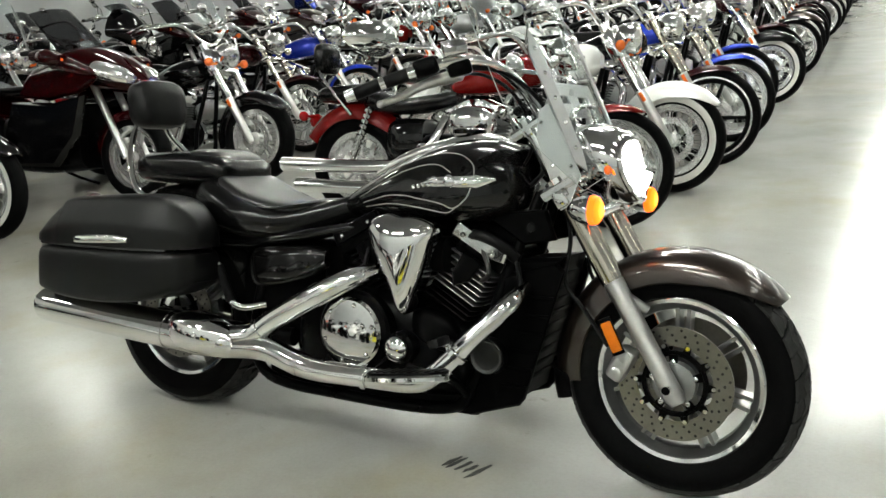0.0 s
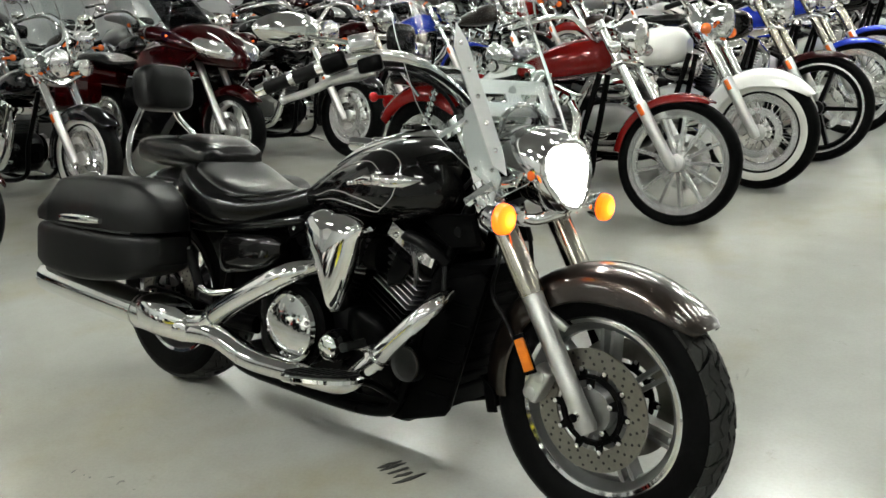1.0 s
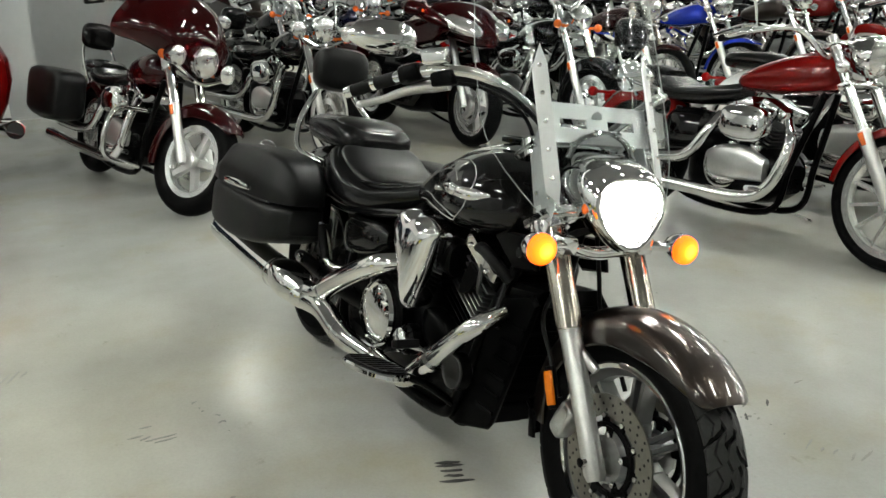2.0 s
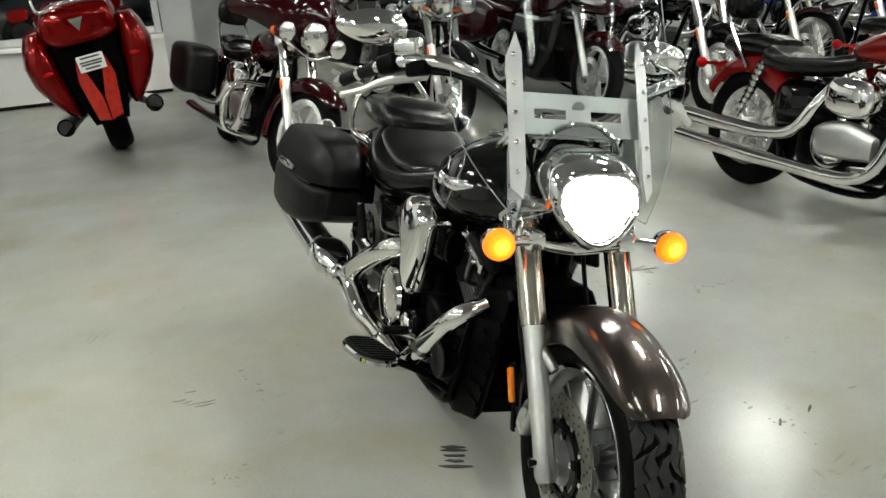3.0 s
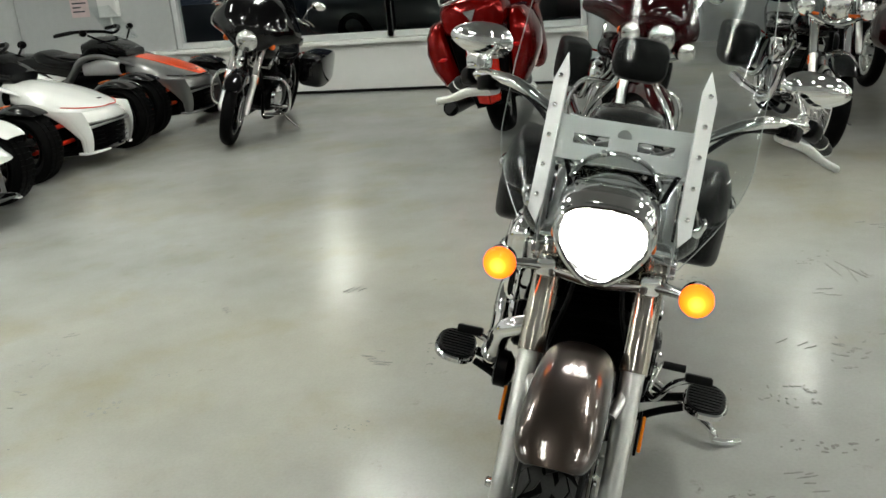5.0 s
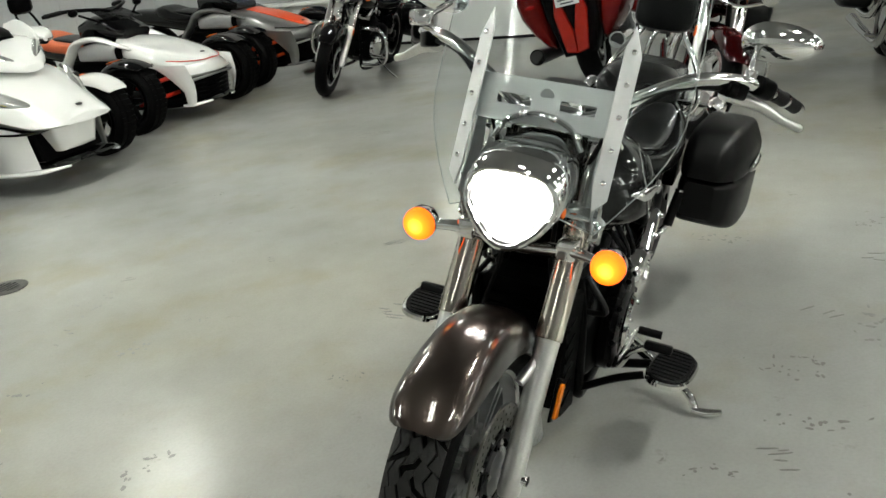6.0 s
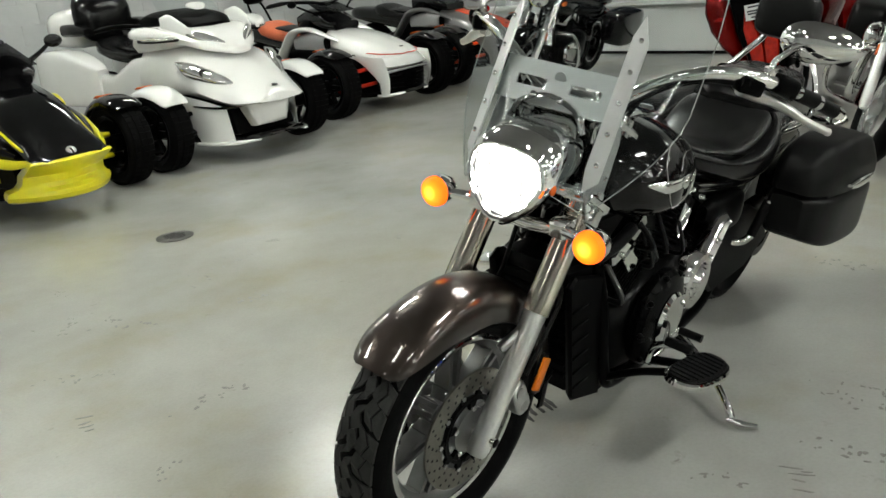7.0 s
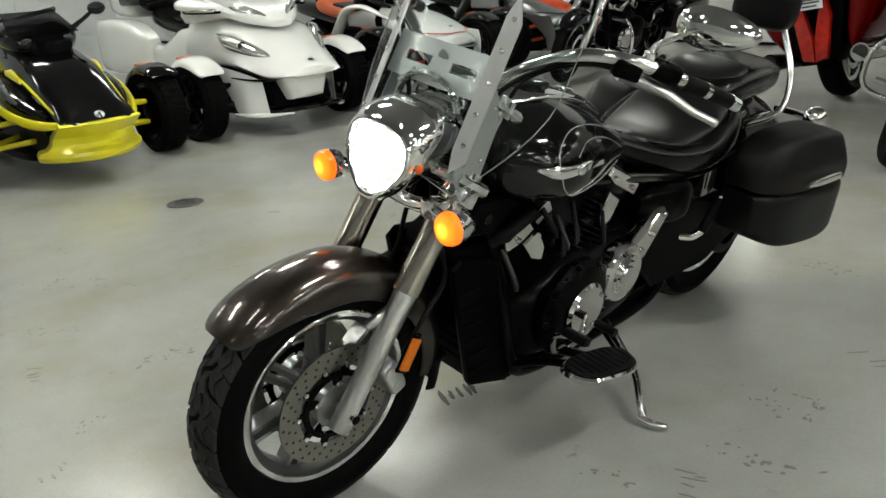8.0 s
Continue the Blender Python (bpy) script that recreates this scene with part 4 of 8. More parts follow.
# the front end is turned slightly to the right
STEER = Matrix.Translation(fork_at(0.65, 0, 0, -0.03)) @ Matrix.Rotation(radians(-3.5), 4, FD) @ Matrix.Translation(-fork_at(0.65, 0, 0, -0.03))
BARTURN = Matrix.Translation((1.3, 0, 0.95)) @ Matrix.Rotation(radians(-1), 4, FD) @ Matrix.Translation((-1.3, 0, -0.95))
for o in hero.children:
    kind = o.name.split(".")[0]
    if kind in ("handlebar", "grip", "switch_housing", "lever", "mirror", "cable", "brake_reservoir"):
        o.matrix_basis = BARTURN
    elif kind not in ("rear_wheel", "steering_head"):
        o.matrix_basis = STEER

# tank with its speedometer console
TANK = [(0.64, 0, 0.715, 0.04, 0.02, 0.02), (0.68, 0, 0.72, 0.08, 0.045, 0.035), (0.78, 0, 0.735, 0.128, 0.085, 0.055), (0.92, 0, 0.75, 0.186, 0.137, 0.075), (1.05, 0, 0.765, 0.22, 0.158, 0.088),
        (1.15, 0, 0.775, 0.22, 0.148, 0.088), (1.22, 0, 0.785, 0.178, 0.118, 0.08), (1.255, 0, 0.79, 0.125, 0.085, 0.06), (1.268, 0, 0.79, 0.065, 0.045, 0.03)]
tank = part("fuel_tank", body(TANK, 2.25, 40, 5), BLACKFLAKE, hero, "black metallic fuel tank with silver scallop lines")


def tank_point(x, deg, lift=0.0):
    """On the tank's skin at x and an angle from the side (0) to the top (90)."""
    cols = [spline([(s[0], s[i], 0) for s in TANK], 24) for i in (2, 3, 4, 5)]
    vals = [min(c, key=lambda v: abs(v.x - x)).y for c in cols]
    a = radians(deg)
    e = 2 / 2.25
    y = (vals[1] + lift) * math.copysign(abs(math.cos(a)) ** e, math.cos(a))
    z = (vals[2 if a > 0 else 3] + lift) * math.copysign(abs(math.sin(a)) ** e, math.sin(a))
    return Vector((x, y, vals[0] + z))


for s in (-1, 1):
    f = Matrix.Diagonal((1, s, 1, 1))
    for pts in ([(0.72, 26), (0.83, 42), (0.96, 46), (1.08, 43), (1.145, 30), (1.16, 12)], [(0.74, 12), (0.85, 28), (0.96, 33), (1.04, 30), (1.09, 20)],
                     [(0.76, 0), (0.87, 5), (0.98, 0), (1.06, -10), (1.1, -20), (1.14, -6), (1.158, 10)], [(0.77, -12), (0.88, -6), (0.99, -16), (1.07, -28), (1.105, -20)]):
        # the line is subdivided so that it follows the skin
        line = spline([(x, d, 0) for x, d in pts], 6)
        part("pinstripe", tube([f @ tank_point(v.x, v.y, 0.0005) for v in line], 0.0016, 6, straight=True), PINSTRIPE, tank)
    emb = part("tank_emblem", tube([f @ tank_point(x, d, 0.004) for x, d in ((1.0, 11), (1.05, 11), (1.08, 11), (1.13, 10), (1.17, 10), (1.21, 12))], [0.004, 0.013, 0.014, 0.015, 0.017, 0.003], 12, n=4, flat=0.4), CHROME, tank, "chrome winged tank badge")
    part("badge_disc", ball(f @ tank_point(1.095, 11, 0.01), 0.017, 1, 0.5, 1, 14), CHROME, emb)
    for k in range(5):
        part("badge_bar", ball(f @ tank_point(0.972 + 0.018 * k, 10, 0.003), 0.008, 0.8, 0.5, 0.9, 8), CHROME, emb)
con = part("console", body([(0.74, 0, 0.815, 0.018, 0.012, 0.02), (0.84, 0, 0.862, 0.035, 0.02, 0.03), (0.98, 0, 0.9, 0.055, 0.025, 0.03), (1.09, 0, 0.92, 0.058, 0.022, 0.03), (1.17, 0, 0.91, 0.035, 0.014, 0.03), (1.2, 0, 0.895, 0.01, 0.006, 0.02)], 2.4), CHROME, hero, "chrome tank console")
part("speedometer", lathe([(0.048, 0), (0.05, 0.012), (0.044, 0.016), (0.002, 0.014)], 24, (1.04, 0, 0.937), "z"), BLACKG, con)
part("filler_cap", lathe([(0.028, 0), (0.03, 0.008), (0.024, 0.013), (0.002, 0.014)], 20, (0.9, 0, 0.895), "z"), CHROME, con)

# seats
seat = part("rider_seat", body([(0.11, 0, 0.70, 0.12, 0.06, 0.06), (0.16, 0, 0.70, 0.165, 0.105, 0.08), (0.25, 0, 0.69, 0.195, 0.088, 0.09), (0.36, 0, 0.675, 0.2, 0.05, 0.09), (0.48, 0, 0.67, 0.155, 0.03, 0.08),
                                (0.6, 0, 0.69, 0.105, 0.04, 0.06), (0.69, 0, 0.72, 0.06, 0.035, 0.05), (0.73, 0, 0.735, 0.02, 0.015, 0.03)], 2.9, 36, 6), LEATHER, hero, "wide black vinyl rider seat")
part("seat_insert", body([(0.19, 0, 0.772, 0.1, 0.034, 0.02), (0.24, 0, 0.755, 0.15, 0.041, 0.03), (0.34, 0, 0.714, 0.155, 0.034, 0.03), (0.46, 0, 0.69, 0.13, 0.032, 0.03), (0.56, 0, 0.7, 0.08, 0.032, 0.03), (0.6, 0, 0.715, 0.03, 0.014, 0.02)], 3.2, 32, 6), SEATTOP, seat, "smooth seat panel inside a welt")
part("welt", tube([(0.6, 0, 0.727), (0.53, -0.1, 0.712), (0.4, -0.155, 0.7), (0.28, -0.168, 0.735), (0.2, -0.125, 0.785), (0.18, 0, 0.802), (0.2, 0.125, 0.785), (0.28, 0.168, 0.735), (0.4, 0.155, 0.7), (0.53, 0.1, 0.712), (0.6, 0, 0.727)], 0.005, 8), LEATHER, seat)
pill = part("pillion_seat", body([(-0.19, 0, 0.808, 0.07, 0.028, 0.04), (-0.15, 0, 0.813, 0.115, 0.044, 0.055), (-0.05, 0, 0.816, 0.135, 0.05, 0.06), (0.08, 0, 0.814, 0.14, 0.056, 0.06), (0.17, 0, 0.81, 0.14, 0.056, 0.055), (0.225, 0, 0.803, 0.125, 0.043, 0.045), (0.25, 0, 0.797, 0.07, 0.02, 0.025)], 3.2, 32, 5), LEATHER, hero, "black vinyl pillion seat")
part("pillion_insert", body([(0.03, 0, 0.846, 0.05, 0.022, 0.02), (0.07, 0, 0.846, 0.108, 0.03, 0.02), (0.16, 0, 0.842, 0.118, 0.032, 0.02), (0.22, 0, 0.826, 0.09, 0.026, 0.02), (0.24, 0, 0.81, 0.04, 0.012, 0.02)], 3.2, 28, 5), SEATTOP, pill)
back = part("backrest", tube([(0.1, -0.15, 0.7), (-0.03, -0.172, 0.71), (-0.095, -0.178, 0.745), (-0.15, -0.15, 0.83), (-0.2, -0.085, 0.92), (-0.2, -0.05, 0.965), (-0.2, 0.05, 0.965), (-0.2, 0.085, 0.92), (-0.15, 0.15, 0.83), (-0.095, 0.178, 0.745), (-0.03, 0.172, 0.71), (0.1, 0.15, 0.7)], 0.0105, 12), CHROME, hero, "chrome backrest hoop")
pm = Matrix.Translation((-0.175, 0, 1.022)) @ pose(0, 0, 0, 0, -8, 0)
part("backrest_pad", loft([[pm @ Vector((x, v.y, v.z)) for v in sect(0, 0, 0, 0.106 * k, 0.086 * k, 0.08 * k, 3.6, 36)] for x, k in ((-0.05, 0.7), (-0.046, 0.86), (-0.034, 0.96), (0.0, 1.0), (0.028, 0.98), (0.042, 0.9), (0.05, 0.7), (0.053, 0.4))]), BAGSKIN, back, "padded black vinyl backrest")
for s in (-1, 1):
    part("backrest_strut", block(-0.06, 0.12, s * 0.152 - 0.006, s * 0.152 + 0.006, 0.69, 0.72, 0.005), CHROME, back)

# rear mudguard, tail lamp
rf = part("rear_mudguard", fender(0.0, 0.33, 0.43, 0.135, 40, 172, 0.13, 0.005, 34), BLACKFLAKE, hero, "black metallic rear mudguard")
part("tail_lamp", body([(-0.46, 0, 0.53, 0.03, 0.02, 0.02), (-0.44, 0, 0.53, 0.06, 0.045, 0.04), (-0.39, 0, 0.54, 0.06, 0.045, 0.045), (-0.37, 0, 0.55, 0.04, 0.03, 0.03)], 3), REDLENS, hero, "red tail lamp")
for s in (-1, 1):
    rs = part("rear_signal", tube([(-0.22, s * 0.1, 0.685), (-0.22, s * 0.22, 0.69)], 0.011, 10, straight=True), CHROME, hero, "chrome bullet rear signal")
    part("signal_shell", lathe([(0.008, 0.052), (0.026, 0.038), (0.035, 0.012), (0.036, -0.012), (0.03, -0.016)], 20, (-0.228, s * 0.238, 0.69), "x"), CHROME, rs)
    part("signal_glass", lathe([(0.033, -0.0165), (0.028, -0.03), (0.01, -0.036)], 20, (-0.228, s * 0.238, 0.69), "x"), ORANGELENS, rs)

# hard saddlebags
def bag_lid(secs, s):
    """A lid with flat top and sloping facets, edges softly rounded."""
    form = [(1.0, -0.02), (1.0, 0.3), (0.95, 0.5), (0.72, 0.88), (0.6, 0.97), (0.4, 1.0), (-0.45, 1.0), (-0.7, 0.93), (-0.92, 0.7), (-1.0, 0.4), (-1.0, -0.02)]
    rows = []
    for x, y, z, w, u, d in secs:
        rows.append([Vector((v.x, s * v.y, v.z)) for v in spline([(x, y + a * w, z + b * u) for a, b in form], 3)])
    cols = [spline([r[k] for r in rows], 3) for k in range(len(rows[0]))]
    return loft([[c[i] for c in cols] for i in range(len(cols[0]))])


for s in (-1, 1):
    low = [(-0.305, 0.315, 0.462, 0.085, 0.09, 0.03), (-0.28, 0.32, 0.465, 0.098, 0.098, 0.036), (-0.18, 0.322, 0.470, 0.114, 0.1, 0.056), (0.0, 0.318, 0.475, 0.117, 0.097, 0.066), (0.17, 0.304, 0.488, 0.112, 0.084, 0.060), (0.26, 0.288, 0.503, 0.092, 0.066, 0.044), (0.3, 0.275, 0.512, 0.055, 0.05, 0.024)]
    k, kw = (0.5, 0.93) if s > 0 else (0.96, 1.0)
    bag = part("saddlebag", body([(x * (k if x < 0 else 1), s * y, z, w * kw, u, d + (0.045 if s > 0 else 0.01)) for x, y, z, w, u, d in low], 6.5, 44, 5), BAGSKIN, hero, "black grained hard saddlebag")
    lid = [(-0.295, 0.315, 0.577, 0.06, 0.02, 0.006), (-0.28, 0.318, 0.577, 0.1, 0.055, 0.006), (-0.19, 0.32, 0.577, 0.114, 0.118, 0.006), (-0.14, 0.317, 0.577, 0.116, 0.142, 0.006), (0.1, 0.305, 0.578, 0.114, 0.156, 0.006), (0.22, 0.29, 0.579, 0.1, 0.142, 0.006), (0.285, 0.278, 0.58, 0.07, 0.092, 0.006), (0.305, 0.272, 0.581, 0.045, 0.04, 0.005)]
    part("bag_lid", bag_lid([(x * (k if x < 0 else 1), y, z, w * kw, u, d) for x, y, z, w, u, d in lid], s), BAGSKIN, bag, "bevelled bag lid")
    part("bag_handle", body([(-0.085, s * 0.428, 0.588, 0.006, 0.006, 0.006), (-0.07, s * 0.434, 0.592, 0.012, 0.014, 0.011), (0.06, s * 0.432, 0.6, 0.012, 0.016, 0.012), (0.13, s * 0.424, 0.602, 0.008, 0.008, 0.008)], 3, 16, 4), CHROME, bag, "chrome bag catch").matrix_basis = Matrix.Translation((0.03, -0.008, 0) if s > 0 else (0, 0, 0))
    part("seam_strip", tube([(-0.27 * k, s * 0.416 * (kw + 1) / 2, 0.5715), (-0.1 * k, s * 0.433 * (kw + 1) / 2, 0.572), (0.1, s * 0.42 * (kw + 1) / 2, 0.573), (0.24, s * 0.387 * (kw + 1) / 2, 0.574)], 0.0035, 6), HOLE, bag, "dark seam under the lid")
    part("bag_mount", block(0.0, 0.2, s * 0.16 - 0.02, s * 0.16 + 0.02, 0.5, 0.6, 0.006), BLACKM, bag)

# exhaust on one side: two headers into one long silencer
sil = part("silencer", tube([(-0.335, -0.335, 0.352), (-0.33, -0.335, 0.352), (-0.28, -0.333, 0.35), (0.18, -0.305, 0.318), (0.3, -0.298, 0.308), (0.4, -0.29, 0.304), (0.43, -0.288, 0.304)], [0.045, 0.054, 0.057, 0.057, 0.056, 0.05, 0.036], 28, n=4), CHROME, hero, "long chrome silencer")
part("silencer_mouth", tube([(-0.3355, -0.335, 0.352), (-0.337, -0.335, 0.352)], 0.034, 20, straight=True), HOLE, sil)
part("clamp_band", tube([(0.17, -0.3055, 0.3187), (0.185, -0.3047, 0.3175)], 0.0595, 28, straight=True), CHROME, sil)
part("outlet_shield", body([(0.19, -0.308, 0.335, 0.03, 0.03, 0.04), (0.25, -0.305, 0.333, 0.062, 0.052, 0.06), (0.34, -0.302, 0.325, 0.064, 0.052, 0.06), (0.42, -0.296, 0.315, 0.03, 0.03, 0.035)], 3), CHROME, sil)
h1 = part("rear_header", tube([(0.4, -0.285, 0.318), (0.48, -0.275, 0.335), (0.56, -0.27, 0.39), (0.7, -0.262, 0.47), (0.79, -0.24, 0.52), (0.84, -0.18, 0.54)], [0.036, 0.034, 0.034, 0.033, 0.031, 0.026], 24), CHROME, hero, "chrome heat shield of the rear header")
h2 = part("front_header", tube([(0.4, -0.288, 0.29), (0.5, -0.282, 0.298), (0.56, -0.279, 0.292), (0.64, -0.276, 0.268), (0.72, -0.27, 0.256), (0.86, -0.262, 0.256), (0.99, -0.255, 0.256), (1.05, -0.25, 0.27), (1.1, -0.243, 0.315), (1.19, -0.225, 0.41), (1.265, -0.2, 0.49), (1.28, -0.13, 0.53)], [0.035, 0.036, 0.036, 0.035, 0.033, 0.03, 0.029, 0.028, 0.028, 0.027, 0.026, 0.022], 24, n=4), CHROME, hero, "chrome heat shield of the front header")
for p, q in (((0.64, -0.276, 0.268), (0.655, -0.2755, 0.265)), ((0.86, -0.262, 0.256), (0.875, -0.261, 0.256)), ((1.13, -0.238, 0.347), (1.14, -0.236, 0.357))):
    part("pipe_clamp", tube([p, q], 0.036, 20, straight=True), CHROME, h2)
part("pipe_clamp", tube([(0.5, -0.274, 0.347), (0.512, -0.273, 0.354)], 0.037, 20, straight=True), CHROME, h1)

# engine: two finned cylinders in a V, crankcase, covers
case = part("crankcase", body([(0.52, 0, 0.36, 0.1, 0.08, 0.12), (0.58, 0, 0.36, 0.15, 0.13, 0.16), (0.75, 0, 0.35, 0.17, 0.15, 0.17), (0.95, 0, 0.34, 0.165, 0.13, 0.16), (1.08, 0, 0.32, 0.14, 0.1, 0.13), (1.15, 0, 0.31, 0.08, 0.05, 0.08)], 4, 32, 4), BLACKM, hero, "black V-twin crankcase")
for base, nm in (((0.86, 0, 0.44), "rear"), ((1.02, 0, 0.425), "front")):
    cm = Matrix.Translation(base) @ pose(0, 0, 0, 0, -28 if nm == "rear" else 30, 0)
    cyl = part(nm + "_cylinder", block(-0.055, 0.055, -0.085, 0.085, 0.0, 0.2, 0.012, cm), BLACKM, hero, "black finned cylinder")
    # front cylinder: upper fins grey on the right half; all others black
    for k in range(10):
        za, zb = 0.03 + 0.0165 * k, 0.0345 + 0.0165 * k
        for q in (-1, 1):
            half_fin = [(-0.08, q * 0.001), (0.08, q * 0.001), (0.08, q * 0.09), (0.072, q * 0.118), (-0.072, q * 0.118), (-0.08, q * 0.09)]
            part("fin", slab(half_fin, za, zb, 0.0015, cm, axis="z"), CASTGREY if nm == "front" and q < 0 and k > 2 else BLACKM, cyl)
    head = part("cylinder_head", body([(-0.085, 0, 0.235, 0.1, 0.03, 0.035), (-0.075, 0, 0.235, 0.12, 0.045, 0.045), (0.075, 0, 0.235, 0.12, 0.045, 0.045), (0.085, 0, 0.235, 0.1, 0.03, 0.035)], 5, 28, 3, cm), BLACKM, cyl)
    for s in (-1, 1):
        part("head_cover", slab([(-0.085, 0.266), (0.085, 0.266), (0.09, 0.24), (0.05, 0.226), (-0.085, 0.226)], s * 0.121, s * 0.142, 0.006, cm), CHROME if nm == "front" or s > 0 else BLACKM, head, "head cover")
        for q in (-0.05, 0.05):
            part("cover_bolt", ball(cm @ Vector((q, s * 0.144, 0.243)), 0.008, seg=8), CHROME, head)
        part("plug_cover", slab([(-0.03, 0.2), (0.035, 0.205), (0.03, 0.14), (-0.005, 0.1), (-0.028, 0.13)], s * 0.124, s * 0.136, 0.005, cm), CHROME if s > 0 else BLACKM, head)

# air cleaner: chrome shield, deep and rounded
AC = [(0.845, 0.675), (0.865, 0.7), (0.905, 0.712), (0.945, 0.705), (0.985, 0.708), (1.03, 0.7), (1.055, 0.68), (1.045, 0.635), (1.03, 0.58), (1.01, 0.52), (0.985, 0.46), (0.965, 0.435), (0.95, 0.445), (0.925, 0.5), (0.895, 0.56), (0.86, 0.62)]


def ac_ring(y, k, lift=0):
    c = Vector((0.95, 0, 0.6))
    pts = spline([Vector((x, 0, z)) for x, z in AC + AC[:1]], 3)[:-1]
    return [c + (p - c) * k + Vector((0, y, 0)) for p in pts]


ac = part("air_cleaner", loft([ac_ring(-0.165, 0.92), ac_ring(-0.2, 1.0), ac_ring(-0.222, 1.0), ac_ring(-0.24, 0.95), ac_ring(-0.253, 0.84), ac_ring(-0.262, 0.62), ac_ring(-0.266, 0.3), ac_ring(-0.267, 0.03)]), CHROME, hero, "chrome shield-shaped air cleaner")
part("air_duct", body([(0.85, -0.12, 0.6, 0.05, 0.05, 0.05), (1.05, -0.12, 0.6, 0.05, 0.05, 0.05)], 3), BLACKM, hero)
cl = part("clutch_cover", lathe([(0.118, -0.17), (0.12, -0.205), (0.112, -0.214), (0.1, -0.216)], 40, (0.79, 0, 0.368)), BLACKM, hero, "black clutch housing")
part("chrome_cap", lathe([(0.098, -0.2165), (0.1, -0.225), (0.093, -0.236), (0.06, -0.243), (0.01, -0.245)], 40, (0.79, 0, 0.368)), CHROME, cl, "mirror-bright round clutch cap")
for k in range(6):
    a = 2 * math.pi * k / 6 + 0.3
    part("cap_bolt", ball((0.79 + 0.082 * math.cos(a), -0.238, 0.368 + 0.082 * math.sin(a)), 0.007, seg=8), CHROME, cl)
sc = part("oil_filter_cover", lathe([(0.045, -0.16), (0.045, -0.2), (0.036, -0.21)], 24, (0.935, 0, 0.335)), BLACKM, hero)
part("small_chrome_cap", lathe([(0.035, -0.2105), (0.035, -0.222), (0.026, -0.23), (0.004, -0.232)], 24, (0.935, 0, 0.335)), CHROME, sc)
part("timing_cover", body([(0.96, -0.14, 0.41, 0.03, 0.03, 0.04), (1.0, -0.15, 0.4, 0.035, 0.05, 0.05), (1.06, -0.14, 0.38, 0.03, 0.045, 0.05), (1.09, -0.13, 0.37, 0.02, 0.02, 0.02)], 4), BLACKM, hero)
# left side covers
st = part("generator_cover", lathe([(0.14, 0.15), (0.142, 0.175), (0.13, 0.19), (0.1, 0.197)], 40, (0.94, 0, 0.345)), BLACKM, hero, "black round generator cover")
part("chrome_cap", lathe([(0.078, 0.1975), (0.08, 0.203), (0.07, 0.212), (0.01, 0.215)], 40, (0.925, 0, 0.345)), CHROME, st, "bright round cap")
for k in range(3):
    a = 2 * math.pi * k / 3 + 0.5
    part("cap_bolt", ball((0.925 + 0.064 * math.cos(a), 0.212, 0.345 + 0.064 * math.sin(a)), 0.008, seg=8), CHROME, st)
for k in range(9):
    a = 2 * math.pi * k / 9
    part("case_bolt", ball((0.94 + 0.135 * math.cos(a), 0.188, 0.345 + 0.135 * math.sin(a)), 0.009, seg=8), BLACKM, st)
dr = part("belt_pulley_cover", lathe([(0.09, 0.15), (0.092, 0.185), (0.084, 0.2), (0.07, 0.206), (0.06, 0.203), (0.056, 0.209), (0.046, 0.206), (0.042, 0.212), (0.03, 0.209), (0.026, 0.214), (0.004, 0.216)], 40, (0.745, 0, 0.395)), CHROME, hero, "chrome belt pulley cover")
part("arm_cover", slab([(0.72, 0.475), (0.67, 0.505), (0.615, 0.55), (0.575, 0.555), (0.565, 0.53), (0.61, 0.46), (0.67, 0.4)], 0.15, 0.198, 0.012), CHROME, dr, "chrome arm cover")
for x, z in ((0.59, 0.54), (0.64, 0.49), (0.68, 0.45)):
    part("cover_bolt", ball((x, 0.2, z), 0.009, seg=8), CHROME, dr)

